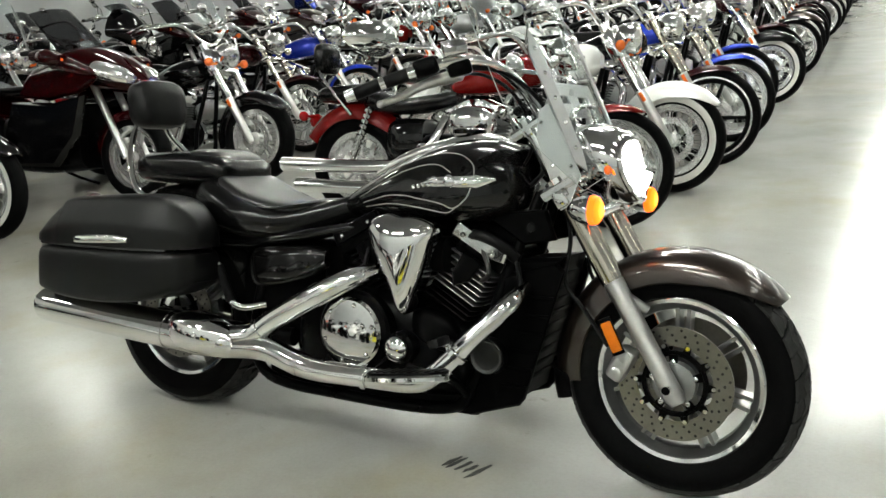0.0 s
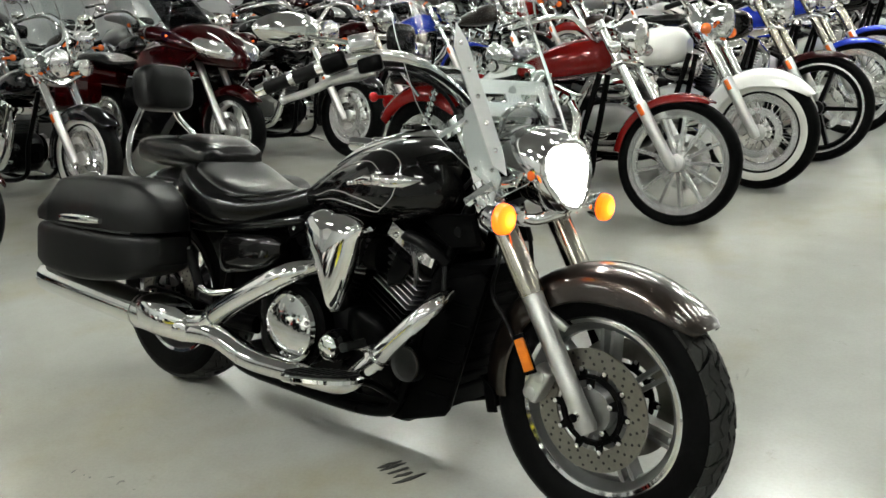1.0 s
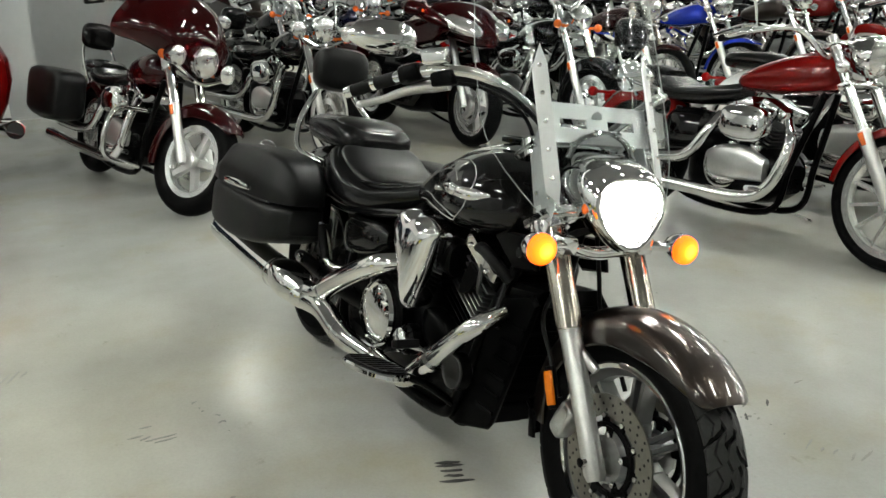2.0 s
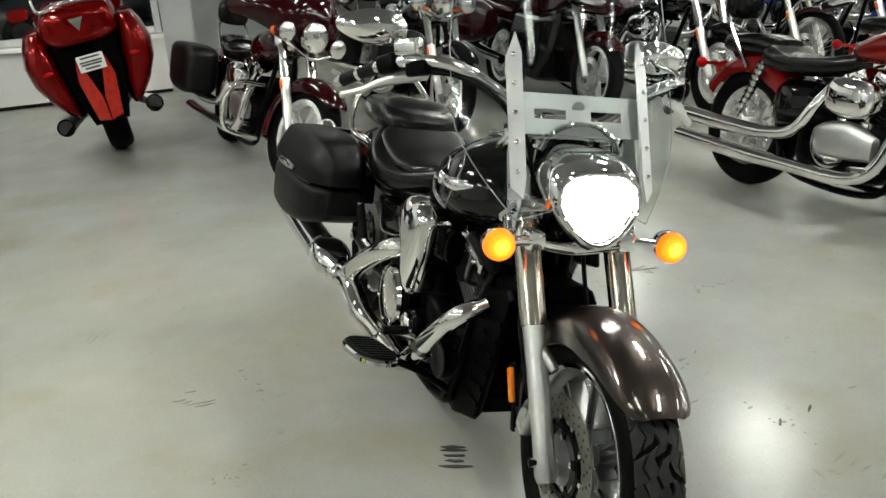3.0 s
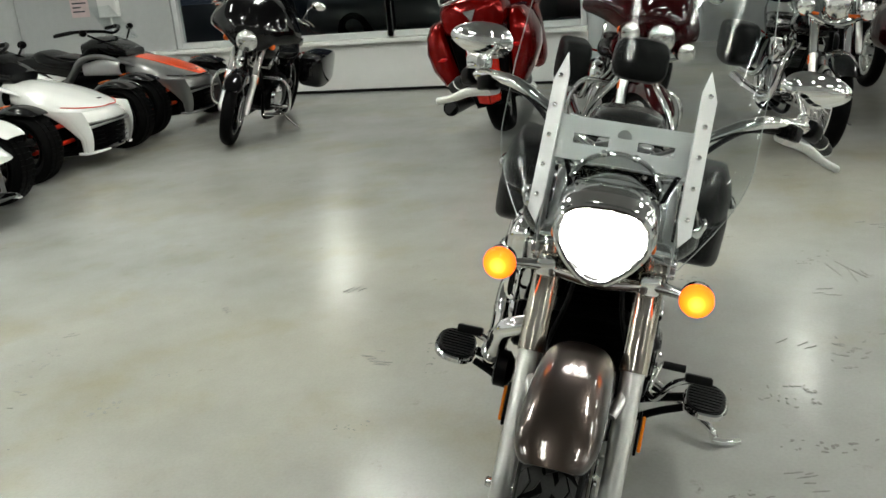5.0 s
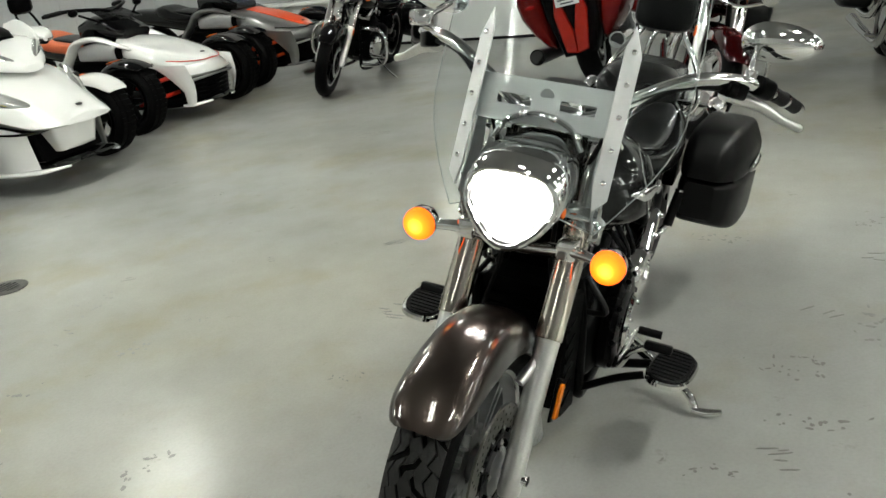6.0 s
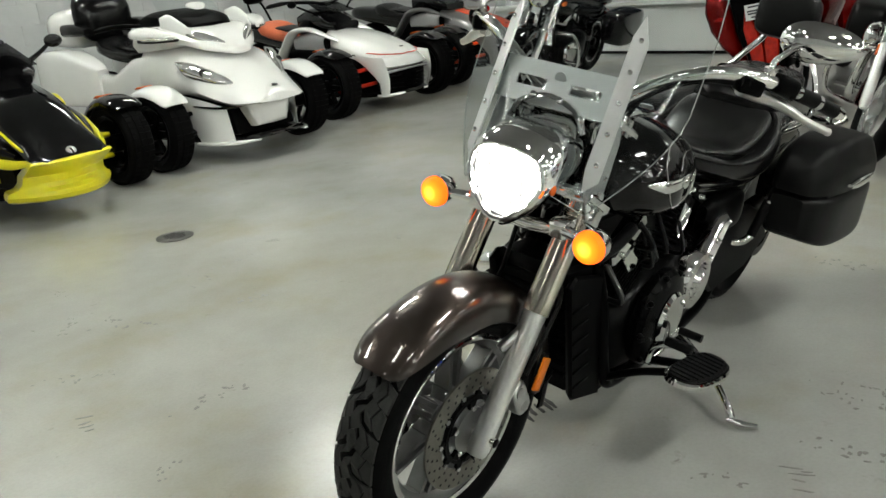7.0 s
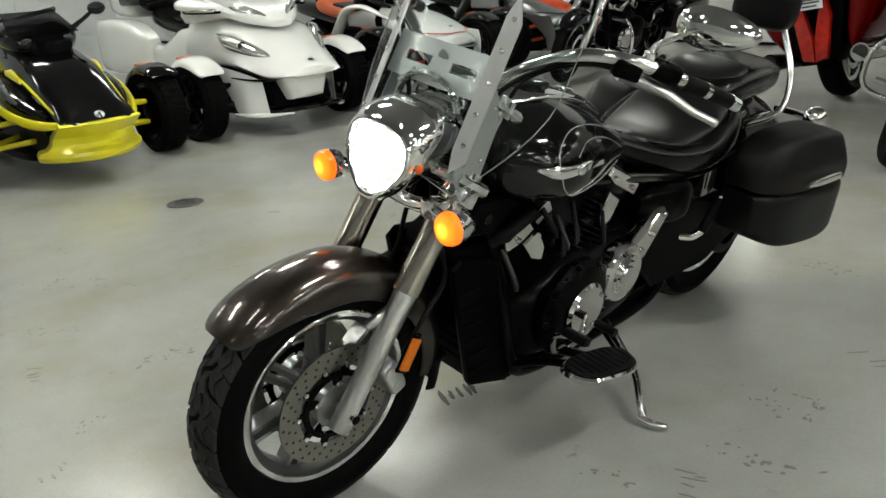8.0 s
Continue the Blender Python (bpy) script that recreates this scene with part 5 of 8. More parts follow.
# radiator with its grille
rad = part("radiator", slab([(1.25, 0.6), (1.375, 0.615), (1.27, 0.22), (1.14, 0.16)], -0.1, 0.1, 0.012), BLACKP, hero, "black radiator with slatted side cowl")
for k in range(9):
    z = 0.27 + 0.036 * k
    x = 1.283 + (z - 0.22) * 0.262
    part("slat", block(x - 0.03, x - 0.006, -0.09, 0.09, z, z + 0.012, 0.002), BLACKP, rad)
for s in (-1, 1):
    part("cowl", slab([(1.2, 0.55), (1.36, 0.6), (1.385, 0.58), (1.285, 0.22), (1.27, 0.2), (1.12, 0.15)], s * 0.101, s * 0.12, 0.008), BLACKP, rad, "ribbed black side cowl")
    for k in range(6):
        part("cowl_rib", block(1.215 + 0.014 * k, 1.29 + 0.014 * k, s * 0.12, s * 0.124, 0.25 + 0.05 * k, 0.258 + 0.05 * k, 0.001), BLACKP, rad)
    part("neck_cover", slab([(1.15, 0.72), (1.33, 0.74), (1.36, 0.66), (1.27, 0.64)], s * 0.1, s * 0.125, 0.008), BLACKP, hero, "black steering neck cover")
    part("cover_button", lathe([(0.013, s * 0.1255), (0.012, s * 0.129)], 12, (1.29, 0, 0.69)), GRIP, hero)
    part("coolant_hose", tube([(1.24, s * 0.1, 0.6), (1.2, s * 0.13, 0.64), (1.13, s * 0.13, 0.66), (1.07, s * 0.1, 0.62)], 0.017, 12), GRIP, hero)
    # frame rails
    part("down_tube", tube([(1.29, s * 0.06, 0.78), (1.2, s * 0.11, 0.5), (1.13, s * 0.125, 0.24), (1.04, s * 0.125, 0.16), (0.7, s * 0.125, 0.15), (0.42, s * 0.12, 0.17), (0.36, s * 0.12, 0.3), (0.4, s * 0.11, 0.55)], 0.017, 12), BLACKM, hero, "black tubular frame rail")
    part("seat_rail", tube([(1.2, s * 0.06, 0.72), (0.8, s * 0.12, 0.67), (0.5, s * 0.14, 0.615), (0.25, s * 0.135, 0.585), (-0.15, s * 0.12, 0.62)], 0.016, 12), BLACKG, hero, "gloss black seat rail")
    part("side_cover", body([(0.36, s * 0.13, 0.52, 0.02, 0.03, 0.05), (0.4, s * 0.14, 0.525, 0.034, 0.055, 0.07), (0.5, s * 0.145, 0.53, 0.036, 0.06, 0.06), (0.6, s * 0.14, 0.55, 0.03, 0.045, 0.05), (0.64, s * 0.13, 0.56, 0.015, 0.02, 0.03)], 3, 24, 4), BLACKFLAKE if s < 0 else BLACKM, hero, "dark metallic side cover")
    part("swing_arm", tube([(0.5, s * 0.1, 0.3), (0.3, s * 0.12, 0.3), (0.0, s * 0.125, 0.32), (-0.06, s * 0.125, 0.32)], [0.03, 0.028, 0.024, 0.02], 14), BLACKM, hero, "black swing arm")
    part("axle_nut", lathe([(0.02, s * 0.14), (0.02, s * 0.155), (0.008, s * 0.16)], 12, (0.0, 0, 0.32)), CHROME, hero)
    peg = part("pillion_peg", tube([(0.33, s * 0.2, 0.41), (0.29, s * 0.215, 0.52)], 0.016, 12, straight=True), GRIP, hero, "folded pillion footrest")
    part("peg_bracket", tube([(0.42, s * 0.14, 0.4), (0.36, s * 0.18, 0.39), (0.33, s * 0.2, 0.41)], 0.012, 10), CHROME, peg)
    part("chrome_tip", tube([(0.29, s * 0.215, 0.52), (0.288, s * 0.2155, 0.527)], 0.0165, 12, straight=True), CHROME, peg)
    # footboard with ribbed rubber
    out = []
    for k in range(36):
        a = 2 * math.pi * k / 36
        ca, sa = math.cos(a), math.sin(a)
        out.append((1.03 + 0.122 * math.copysign(abs(ca) ** 0.7, ca), s * (0.07 if sa > 0 else 0.05) * math.copysign(abs(sa) ** 0.8, sa)))
    fm = Matrix.Translation((1.05, s * 0.345, 0.303)) @ pose(0, 0, 0, -5 if s < 0 else 0, -7, -s * 6) @ Matrix.Translation((-1.03, 0, 0))
    fb = part("footboard", slab(out, -0.014, 0.006, 0.005, fm, axis="z"), CHROME, hero, "footboard with chrome edge and ribbed rubber pad")
    part("rubber_pad", slab([(1.03 + (x - 1.03) * 0.93, y * 0.88) for x, y in out], 0.0065, 0.012, 0.003, fm, axis="z"), GRIP, fb)
    for k in range(9):
        x = 0.938 + 0.023 * k
        hw = 0.05 * math.sqrt(max(0.1, 1 - ((x - 1.03) / 0.12) ** 2))
        part("pad_rib", block(x - 0.005, x + 0.005, -hw * 0.8 if s > 0 else -hw * 1.05, hw * 1.05 if s > 0 else hw * 0.8, 0.011, 0.0145, 0.0015, fm), GRIP, fb)
    part("board_arm", tube([(0.98, s * 0.13, 0.21), (1.0, s * 0.22, 0.25), (1.02, s * 0.3, 0.284)], 0.013, 10), BLACKM, fb)
    part("board_arm", tube([(1.12, s * 0.13, 0.21), (1.12, s * 0.22, 0.27), (1.11, s * 0.29, 0.298)], 0.011, 10), BLACKM, fb)
    part("pedal_rubber", block(-0.016, 0.016, -0.036, 0.036, -0.012, 0.012, 0.006, Matrix.Translation((1.12, s * 0.312, 0.393)) @ pose(0, 0, 0, 0, -20, 0)), GRIP, hero, "black pedal rubber")
    part("pedal_lever", tube([(1.0, s * 0.2, 0.26), (1.07, s * 0.22, 0.285), (1.12, s * 0.25, 0.365), (1.12, s * 0.3, 0.39)], 0.009, 10), CHROME, hero, "chrome pedal lever")
part("gear_lever_heel", tube([(1.0, 0.2, 0.24), (0.95, 0.21, 0.26), (0.91, 0.23, 0.31), (0.91, 0.25, 0.315)], 0.008, 10), CHROME, hero)
part("heel_rubber", rod((0.91, 0.235, 0.315), (0.91, 0.3, 0.315), 0.012, 10), GRIP, hero)
part("horn", lathe([(0.05, -0.215), (0.05, -0.185), (0.03, -0.17)], 24, (1.212, 0, 0.347)), BLACKM, hero, "round black horn")
part("horn_grille", lathe([(0.036, -0.216), (0.044, -0.219), (0.046, -0.216)], 24, (1.212, 0, 0.347)), ALUDARK, hero)
part("belly_plate", slab([(0.42, 0.14), (1.14, 0.15), (1.16, 0.2), (0.4, 0.22)], -0.11, 0.11, 0.01), BLACKM, hero)
part("under_box", body([(0.3, 0, 0.45, 0.1, 0.12, 0.15), (0.45, 0, 0.45, 0.12, 0.14, 0.17), (0.62, 0, 0.47, 0.11, 0.14, 0.12)], 4), BLACKP, hero)
part("top_motor_block", body([(0.66, 0, 0.62, 0.08, 0.06, 0.1), (0.8, 0, 0.62, 0.09, 0.07, 0.1), (1.1, 0, 0.63, 0.09, 0.07, 0.1), (1.22, 0, 0.64, 0.07, 0.05, 0.08)], 4), BLACKP, hero)
part("belt_guard", body([(-0.05, 0.12, 0.43, 0.02, 0.02, 0.03), (0.2, 0.13, 0.44, 0.022, 0.025, 0.03), (0.5, 0.13, 0.44, 0.02, 0.02, 0.03)], 4), BLACKP, hero)
part("belt_cover", slab([(0.02, 0.3), (0.12, 0.42), (0.3, 0.5), (0.58, 0.52), (0.62, 0.36), (0.5, 0.25), (0.2, 0.24)], 0.146, 0.166, 0.008), BLACKP, hero, "black belt and swing arm cover")
part("belt", block(0.0, 0.66, 0.118, 0.142, 0.395, 0.403, 0.001), GRIP, hero)
part("rear_pulley", lathe([(0.11, 0.115), (0.112, 0.13), (0.11, 0.145), (0.08, 0.145), (0.08, 0.115)], 32, (0, 0, 0.32), closed=True), BLACKM, hero)
for k in range(14):
    r1 = random.Random(k)
    x = 0.66 + 0.6 * r1.random()
    s = r1.choice((-1, 1))
    z = 0.46 + 0.14 * r1.random()
    part("engine_hose", tube([(x, s * 0.1, z), (x + 0.05, s * (0.15 + 0.03 * r1.random()), z + 0.04), (x + 0.1 * r1.random(), s * 0.12, z + 0.12)], 0.005 + 0.003 * r1.random(), 8), GRIP if k % 3 else ALUDARK, hero)
# side stand, reaching the floor
th = radians(LEAN_HERO)


def to_local(x, y, z):
    y -= 0.004
    z -= 0.002
    w = radians(1.7)
    x, y = x * math.cos(w) + y * math.sin(w), y * math.cos(w) - x * math.sin(w)
    return Vector((x, y * math.cos(th) - z * math.sin(th), y * math.sin(th) + z * math.cos(th)))


stf = to_local(0.9, 0.478, 0.014)
sst = part("side_stand", tube([(0.72, 0.15, 0.2), (0.74, 0.2, 0.19), (0.8, 0.32, 0.15), stf + Vector((-0.02, -0.03, 0.035)), stf + Vector((-0.005, -0.005, 0.008))], [0.016, 0.014, 0.012, 0.0115, 0.013], 12), CHROME, hero, "chrome side stand")
part("stand_foot", tube([stf + Vector((0.004, -0.012, 0.004)), stf + Vector((0.0, 0.03, 0.004)), stf + Vector((-0.006, 0.07, 0.016))], [0.011, 0.015, 0.009], 10, flat=0.8), CHROME, sst)
part("stand_spring", rod((0.73, 0.16, 0.18), (0.79, 0.29, 0.15), 0.009, 10), BLACKM, sst)


# ---- the other motorcycles ----
def plain_wheel(bike, name, ax, r, w, rim, style, whitewall, disc_side=-1, rimmat=None):
    c = (ax, 0, r)
    rimmat = rimmat or ALU
    hub = part(name, lathe([(0.02, -0.07), (0.045, -0.06), (0.045, -0.03), (0.03, -0.02), (0.03, 0.02), (0.045, 0.03), (0.045, 0.06), (0.02, 0.07)], 16, c), rimmat, bike, {"wire": "wire-spoked wheel", "ten": "cast thirteen-spoke wheel", "five": "cast five-spoke wheel", "disc": "solid disc wheel"}[style])
    h = w / 2 * 0.62
    part("rim", lathe([(rim - 0.036, -h * 0.4), (rim - 0.024, -h * 0.95), (rim + 0.014, -h * 1.08), (rim + 0.014, -h * 0.8), (rim - 0.012, 0), (rim + 0.014, h * 0.8), (rim + 0.014, h * 1.08), (rim - 0.024, h * 0.95), (rim - 0.036, h * 0.4)], 36, c, closed=True), RIMBRIGHT if rimmat is ALU else rimmat, hub)
    bm = bmesh.new()
    if style == "wire":
        for k in range(40):
            a, b = 2 * math.pi * k / 40, 2 * math.pi * (k + (2.2 if k % 2 else -2.2)) / 40
            s = 0.05 if k % 4 < 2 else -0.05
            tube([(ax + 0.036 * math.cos(b), s, r + 0.036 * math.sin(b)), (ax + (rim - 0.01) * math.cos(a), s * 0.3, r + (rim - 0.01) * math.sin(a))], 0.0028, 3, bm=bm, straight=True)
    else:
        n, wa, wb = (13, 0.0095, 0.008) if style == "ten" else (5, 0.014, 0.011) if rimmat is BLACKM else (5, 0.022, 0.016)
        for k in range(n):
            m = Matrix.Translation(c) @ Matrix.Rotation(-2 * math.pi * k / n, 4, "Y")
            slab([(0.035, -wa), (rim - 0.015, -wb), (rim - 0.015, wb), (0.035, wa)], -0.02, 0.02, 0.004, m, bm)
    tagged(part("spokes", bm, CHROME if style == "wire" else RIMBRIGHT if style == "ten" else rimmat, hub), kind="stuff")
    if rimmat is BLACKM:
        for s in (-1, 1):
            part("rim_lip", lathe([(rim - 0.006, s * h * 0.95), (rim - 0.002, s * (h * 1.05 + 0.003)), (rim + 0.011, s * (h * 1.05 + 0.003)), (rim + 0.011, s * h * 0.95)], 36, c, closed=True), RIMBRIGHT, hub, "bright machined rim edge")
    tyre(hub, c, r, w, rim + 0.004, 36, whitewall)
    y = disc_side * 0.068
    part("brake_disc", lathe([(0.1, y - 0.003), (0.14, y - 0.003), (0.14, y + 0.003), (0.1, y + 0.003)], 28, c, closed=True), RIMBRIGHT, hub)
    return hub


def cruiser(name, label, paint, tankpaint=None, wheel="wire", whitewall=False, screen=False, bags=False, fairing=None, passing=False, back=False, wb=1.6, rf=0.318, fat=True, frontwheel=None, rimmat=None, fork=STEEL, twin_shock=False, solo=False, bars=1.12, group="rows of motorcycles"):
    """A V-twin motorcycle, rear wheel's foot at the origin, nose along x."""
    tankpaint = tankpaint or paint
    t = thing(name, Matrix(), label, "motorcycle", group)
    rr = 0.315
    plain_wheel(t, "rear_wheel", 0, rr, 0.15, 0.2, wheel, whitewall, -1, rimmat)
    plain_wheel(t, "front_wheel", wb, rf, 0.112 if fat else 0.086, rf - (0.112 if fat else 0.062), frontwheel or wheel, whitewall, 1 if wheel in ("ten", "five") else -1, rimmat)
    rk = radians(31)
    up, fw = Vector((-math.sin(rk), 0, math.cos(rk))), Vector((math.cos(rk), 0, math.sin(rk)))
    foot = Vector((wb, 0, rf))

    def fk(s, y, ahead=0.0):
        return foot + up * s + fw * ahead + Vector((0, y, 0))
    # mudguards
    if fat:
        part("front_mudguard", fender(wb, rf, rf + 0.035, 0.088, 38, 195, 0.1, nose=0.4, n=22), paint, t)
    else:
        part("front_mudguard", fender(wb, rf, rf + 0.025, 0.066, 62, 172, 0.045, nose=0.2, n=16), paint, t)
    part("rear_mudguard", fender(0, rr, rr + 0.07, 0.105, 20, 172 if fat else 150, 0.1, n=22), paint, t)
    for s in (-1, 1):
        y = s * 0.11
        part("fork_leg", tube([fk(-0.03, y), fk(0.0, y), fk(0.3, y), fk(0.34, y)], [0.02, 0.028, 0.03, 0.03], 12, straight=True), ALU, t)
        part("fork_tube", rod(fk(0.34, y), fk(0.8, y), 0.024 if not fat else 0.031, 12), CHROME if fat else fork, t)
        part("side_reflector", block(-0.03, 0.03, -0.004, 0.004, -0.012, 0.012, 0.003, Matrix.Translation(fk(0.3, s * 0.142)) @ pose(0, 0, 0, 0, 59, 0)), ORANGELENS, t, "orange reflector")
        part("grip", tube([(wb - 0.78, s * 0.42, bars - 0.07), (wb - 0.66, s * 0.4, bars - 0.04)], 0.018, 10, straight=True), GRIP, t)
        part("lever", tube([(wb - 0.62, s * 0.4, bars), (wb - 0.68, s * 0.44, bars - 0.02), (wb - 0.78, s * 0.47, bars - 0.06)], 0.009, 8), CHROME, t)
        part("mirror", join(tube([(wb - 0.62, s * 0.38, bars), (wb - 0.62, s * 0.42, bars + 0.1), (wb - 0.64, s * 0.46, bars + 0.13)], 0.006, 6), ball((wb - 0.64, s * 0.5, bars + 0.14), 0.06, 0.35, 1.1, 0.65, 12)), CHROME, t, "chrome mirror")
        part("turn_signal", join(ball(fk(0.62, s * 0.2, 0.05), 0.032, 1, 1, 1, 10), rod(fk(0.62, s * 0.1, 0.03), fk(0.62, s * 0.2, 0.05), 0.01, 6)), ORANGELENS if fat else CHROME, t, "front turn signal")
        part("rear_signal", join(ball((-0.28, s * 0.18, rr + 0.3), 0.03, 1, 1, 1, 10), rod((-0.24, s * 0.08, rr + 0.3), (-0.28, s * 0.18, rr + 0.3), 0.009, 6)), REDLENS, t, "red rear signal")
        if twin_shock or not bags:
            bm = rod((0.02, s * 0.135, rr + 0.05), (0.14, s * 0.13, rr + 0.36), 0.012, 8)
            for k in range(9):
                p = Vector((0.03, s * 0.135, rr + 0.08)).lerp(Vector((0.125, s * 0.13, rr + 0.32)), k / 8)
                q = Vector((0.03, s * 0.135, rr + 0.08)).lerp(Vector((0.125, s * 0.13, rr + 0.32)), (k + 0.55) / 8)
                tube([p, q], 0.027, 10, bm=bm, straight=True)
            part("shock_absorber", bm, CHROME, t, "chrome coil-over shock")
        part("frame_rail", tube([(wb - 0.42, s * 0.05, 0.75), (wb - 0.5, s * 0.1, 0.4), (wb - 0.58, s * 0.11, 0.16), (0.45, s * 0.11, 0.15), (0.3, s * 0.1, 0.3), (0.3, s * 0.1, 0.6)], 0.017, 8), BLACKM, t)
        part("foot_peg", rod((0.95, s * 0.14, 0.27), (0.95, s * 0.32, 0.28), 0.014, 8), CHROME, t)
        if bags:
            part("saddlebag", body([(-0.4, s * 0.29, 0.52, 0.06, 0.08, 0.08), (-0.37, s * 0.3, 0.52, 0.11, 0.16, 0.16), (0, s * 0.31, 0.52, 0.12, 0.18, 0.18), (0.22, s * 0.3, 0.52, 0.11, 0.16, 0.15), (0.26, s * 0.29, 0.52, 0.05, 0.07, 0.07)], 5, 20, 3), paint if bags == "paint" else BAGSKIN, t)
    part("handlebar", tube([(wb - 0.79, -0.42, bars - 0.073), (wb - 0.64, -0.4, bars - 0.03), (wb - 0.5, -0.25, bars), (wb - 0.44, -0.1, bars - 0.1), (wb - 0.43, 0, bars - 0.13), (wb - 0.44, 0.1, bars - 0.1), (wb - 0.5, 0.25, bars), (wb - 0.64, 0.4, bars - 0.03), (wb - 0.79, 0.42, bars - 0.073)], 0.014, 10), CHROME, t)
    part("yoke", block(-0.05, 0.03, -0.145, 0.145, -0.1, 0.1, 0.02, Matrix.Translation(fk(0.66, 0)) @ Matrix.Rotation(-rk, 4, "Y")) if fat else join(block(-0.035, 0.03, -0.14, 0.14, -0.015, 0.015, 0.008, Matrix.Translation(fk(0.56, 0)) @ Matrix.Rotation(-rk, 4, "Y")), block(-0.035, 0.03, -0.14, 0.14, -0.013, 0.013, 0.008, Matrix.Translation(fk(0.76, 0)) @ Matrix.Rotation(-rk, 4, "Y"))), CHROME, t)
    # lamp
    lc = Vector((wb - 0.17, 0, 0.9)) if fairing == "bat" else fk(0.66, 0, 0.09)
    if fairing != "tour":
        hl = part("headlamp", lathe([(0.03, -0.12), (0.07, -0.09), (0.092, -0.02), (0.095, 0.03), (0.09, 0.04)], 24, lc, "x"), CHROME, t, "round headlamp")
        part("lamp_glass", lathe([(0.086, 0.0405), (0.07, 0.052), (0.03, 0.06), (0.003, 0.062)], 24, lc, "x"), LENSDULL, hl)
    if passing:
        part("lamp_bar", tube([lc + Vector((0, -0.2, -0.06)), lc + Vector((0.02, 0, -0.13)), lc + Vector((0, 0.2, -0.06))], 0.012, 8), CHROME, t)
        for s in (-1, 1):
            pc = lc + Vector((0.0, s * 0.2, -0.02))
            pl = part("passing_lamp", lathe([(0.02, -0.08), (0.05, -0.05), (0.06, 0.02)], 18, pc, "x"), CHROME, t)
            part("lamp_glass", lathe([(0.056, 0.0205), (0.03, 0.034), (0.003, 0.036)], 18, pc, "x"), LENSDULL, pl)
    # tank, seat
    part("fuel_tank", body([(0.6, 0, 0.72, 0.04, 0.02, 0.02), (0.66, 0, 0.73, 0.09, 0.06, 0.05), (0.82, 0, 0.75, 0.145, 0.115, 0.075), (0.98, 0, 0.77, 0.15, 0.135, 0.09), (1.1, 0, 0.785, 0.115, 0.11, 0.08), (1.16, 0, 0.79, 0.05, 0.05, 0.04)] if fat else
         [(0.6, 0, 0.76, 0.04, 0.02, 0.02), (0.65, 0, 0.77, 0.08, 0.05, 0.05), (0.82, 0, 0.79, 0.115, 0.1, 0.075), (0.98, 0, 0.81, 0.125, 0.12, 0.08), (1.1, 0, 0.825, 0.105, 0.1, 0.07), (1.15, 0, 0.83, 0.05, 0.05, 0.04)], 2.4, 24, 4), tankpaint, t, "glossy fuel tank")
    part("filler_cap", lathe([(0.03, 0), (0.032, 0.01), (0.02, 0.016)], 14, (0.96, 0.0, 0.902 if fat else 0.93), "z"), CHROME, t)
    part("seat", body([(0.08, 0, 0.69, 0.1, 0.05, 0.04), (0.16, 0, 0.69, 0.16, 0.07, 0.06), (0.3, 0, 0.675, 0.16, 0.04, 0.06), (0.5, 0, 0.69, 0.12, 0.04, 0.06), (0.64, 0, 0.72, 0.06, 0.04, 0.05)], 3, 20, 3), LEATHER, t)
    if not solo:
        part("pillion_pad", body([(-0.25, 0, 0.73, 0.06, 0.03, 0.03), (-0.2, 0, 0.735, 0.1, 0.05, 0.05), (0.05, 0, 0.74, 0.12, 0.06, 0.06), (0.16, 0, 0.73, 0.1, 0.05, 0.05)], 3, 18, 3), LEATHER, t)
    if back:
        br = part("backrest", tube([(0.0, -0.11, 0.62), (-0.2, -0.1, 0.85), (-0.24, 0, 0.98), (-0.2, 0.1, 0.85), (0.0, 0.11, 0.62)], 0.01, 8), CHROME, t)
        part("backrest_pad", body([(-0.26, 0, 0.95, 0.07, 0.06, 0.06), (-0.24, 0, 0.95, 0.11, 0.09, 0.09), (-0.19, 0, 0.95, 0.11, 0.09, 0.09), (-0.17, 0, 0.95, 0.06, 0.06, 0.06)], 3.4, 20, 3), LEATHER, br)
    part("tail_lamp", ball((-0.3, 0, rr + 0.27), 0.05, 0.8, 1.1, 0.9, 12), REDLENS, t)
    # engine
    part("crankcase", body([(0.42, 0, 0.36, 0.1, 0.1, 0.12), (0.5, 0, 0.36, 0.15, 0.15, 0.18), (0.85, 0, 0.34, 0.15, 0.13, 0.16), (0.98, 0, 0.33, 0.09, 0.06, 0.08)], 4, 20, 3), BLACKM, t)
    for s in (-1, 1):
        part("engine_cover", lathe([(0.105, s * 0.14), (0.11, s * 0.17), (0.09, s * 0.185), (0.02, s * 0.19)], 24, (0.68 if s < 0 else 0.85, 0, 0.34)), CHROME, t, "chrome engine cover")
        for p0, p1 in (((0.74, -0.12, 0.42), (0.66, -0.12, 0.66)), ((0.8, -0.12, 0.42), (0.92, -0.12, 0.66))) if s < 0 else ():
            part("push_rod", rod(p0, p1, 0.011, 8), CHROME, t)
    for tilt in (-23, 23):
        cm = Matrix.Translation((0.77, 0, 0.42)) @ pose(0, 0, 0, 0, tilt, 0)
        rings = []
        for k in range(9):
            for z, hx, hy in ((0.02 * k, 0.06, 0.08), (0.02 * k + 0.012, 0.06, 0.08), (0.02 * k + 0.012, 0.085, 0.105), (0.02 * k + 0.0195, 0.085, 0.105)):
                rings.append([cm @ Vector((x, y, z)) for x, y in ((-hx, -hy), (hx, -hy), (hx, hy), (-hx, hy))])
        bm = loft(rings)
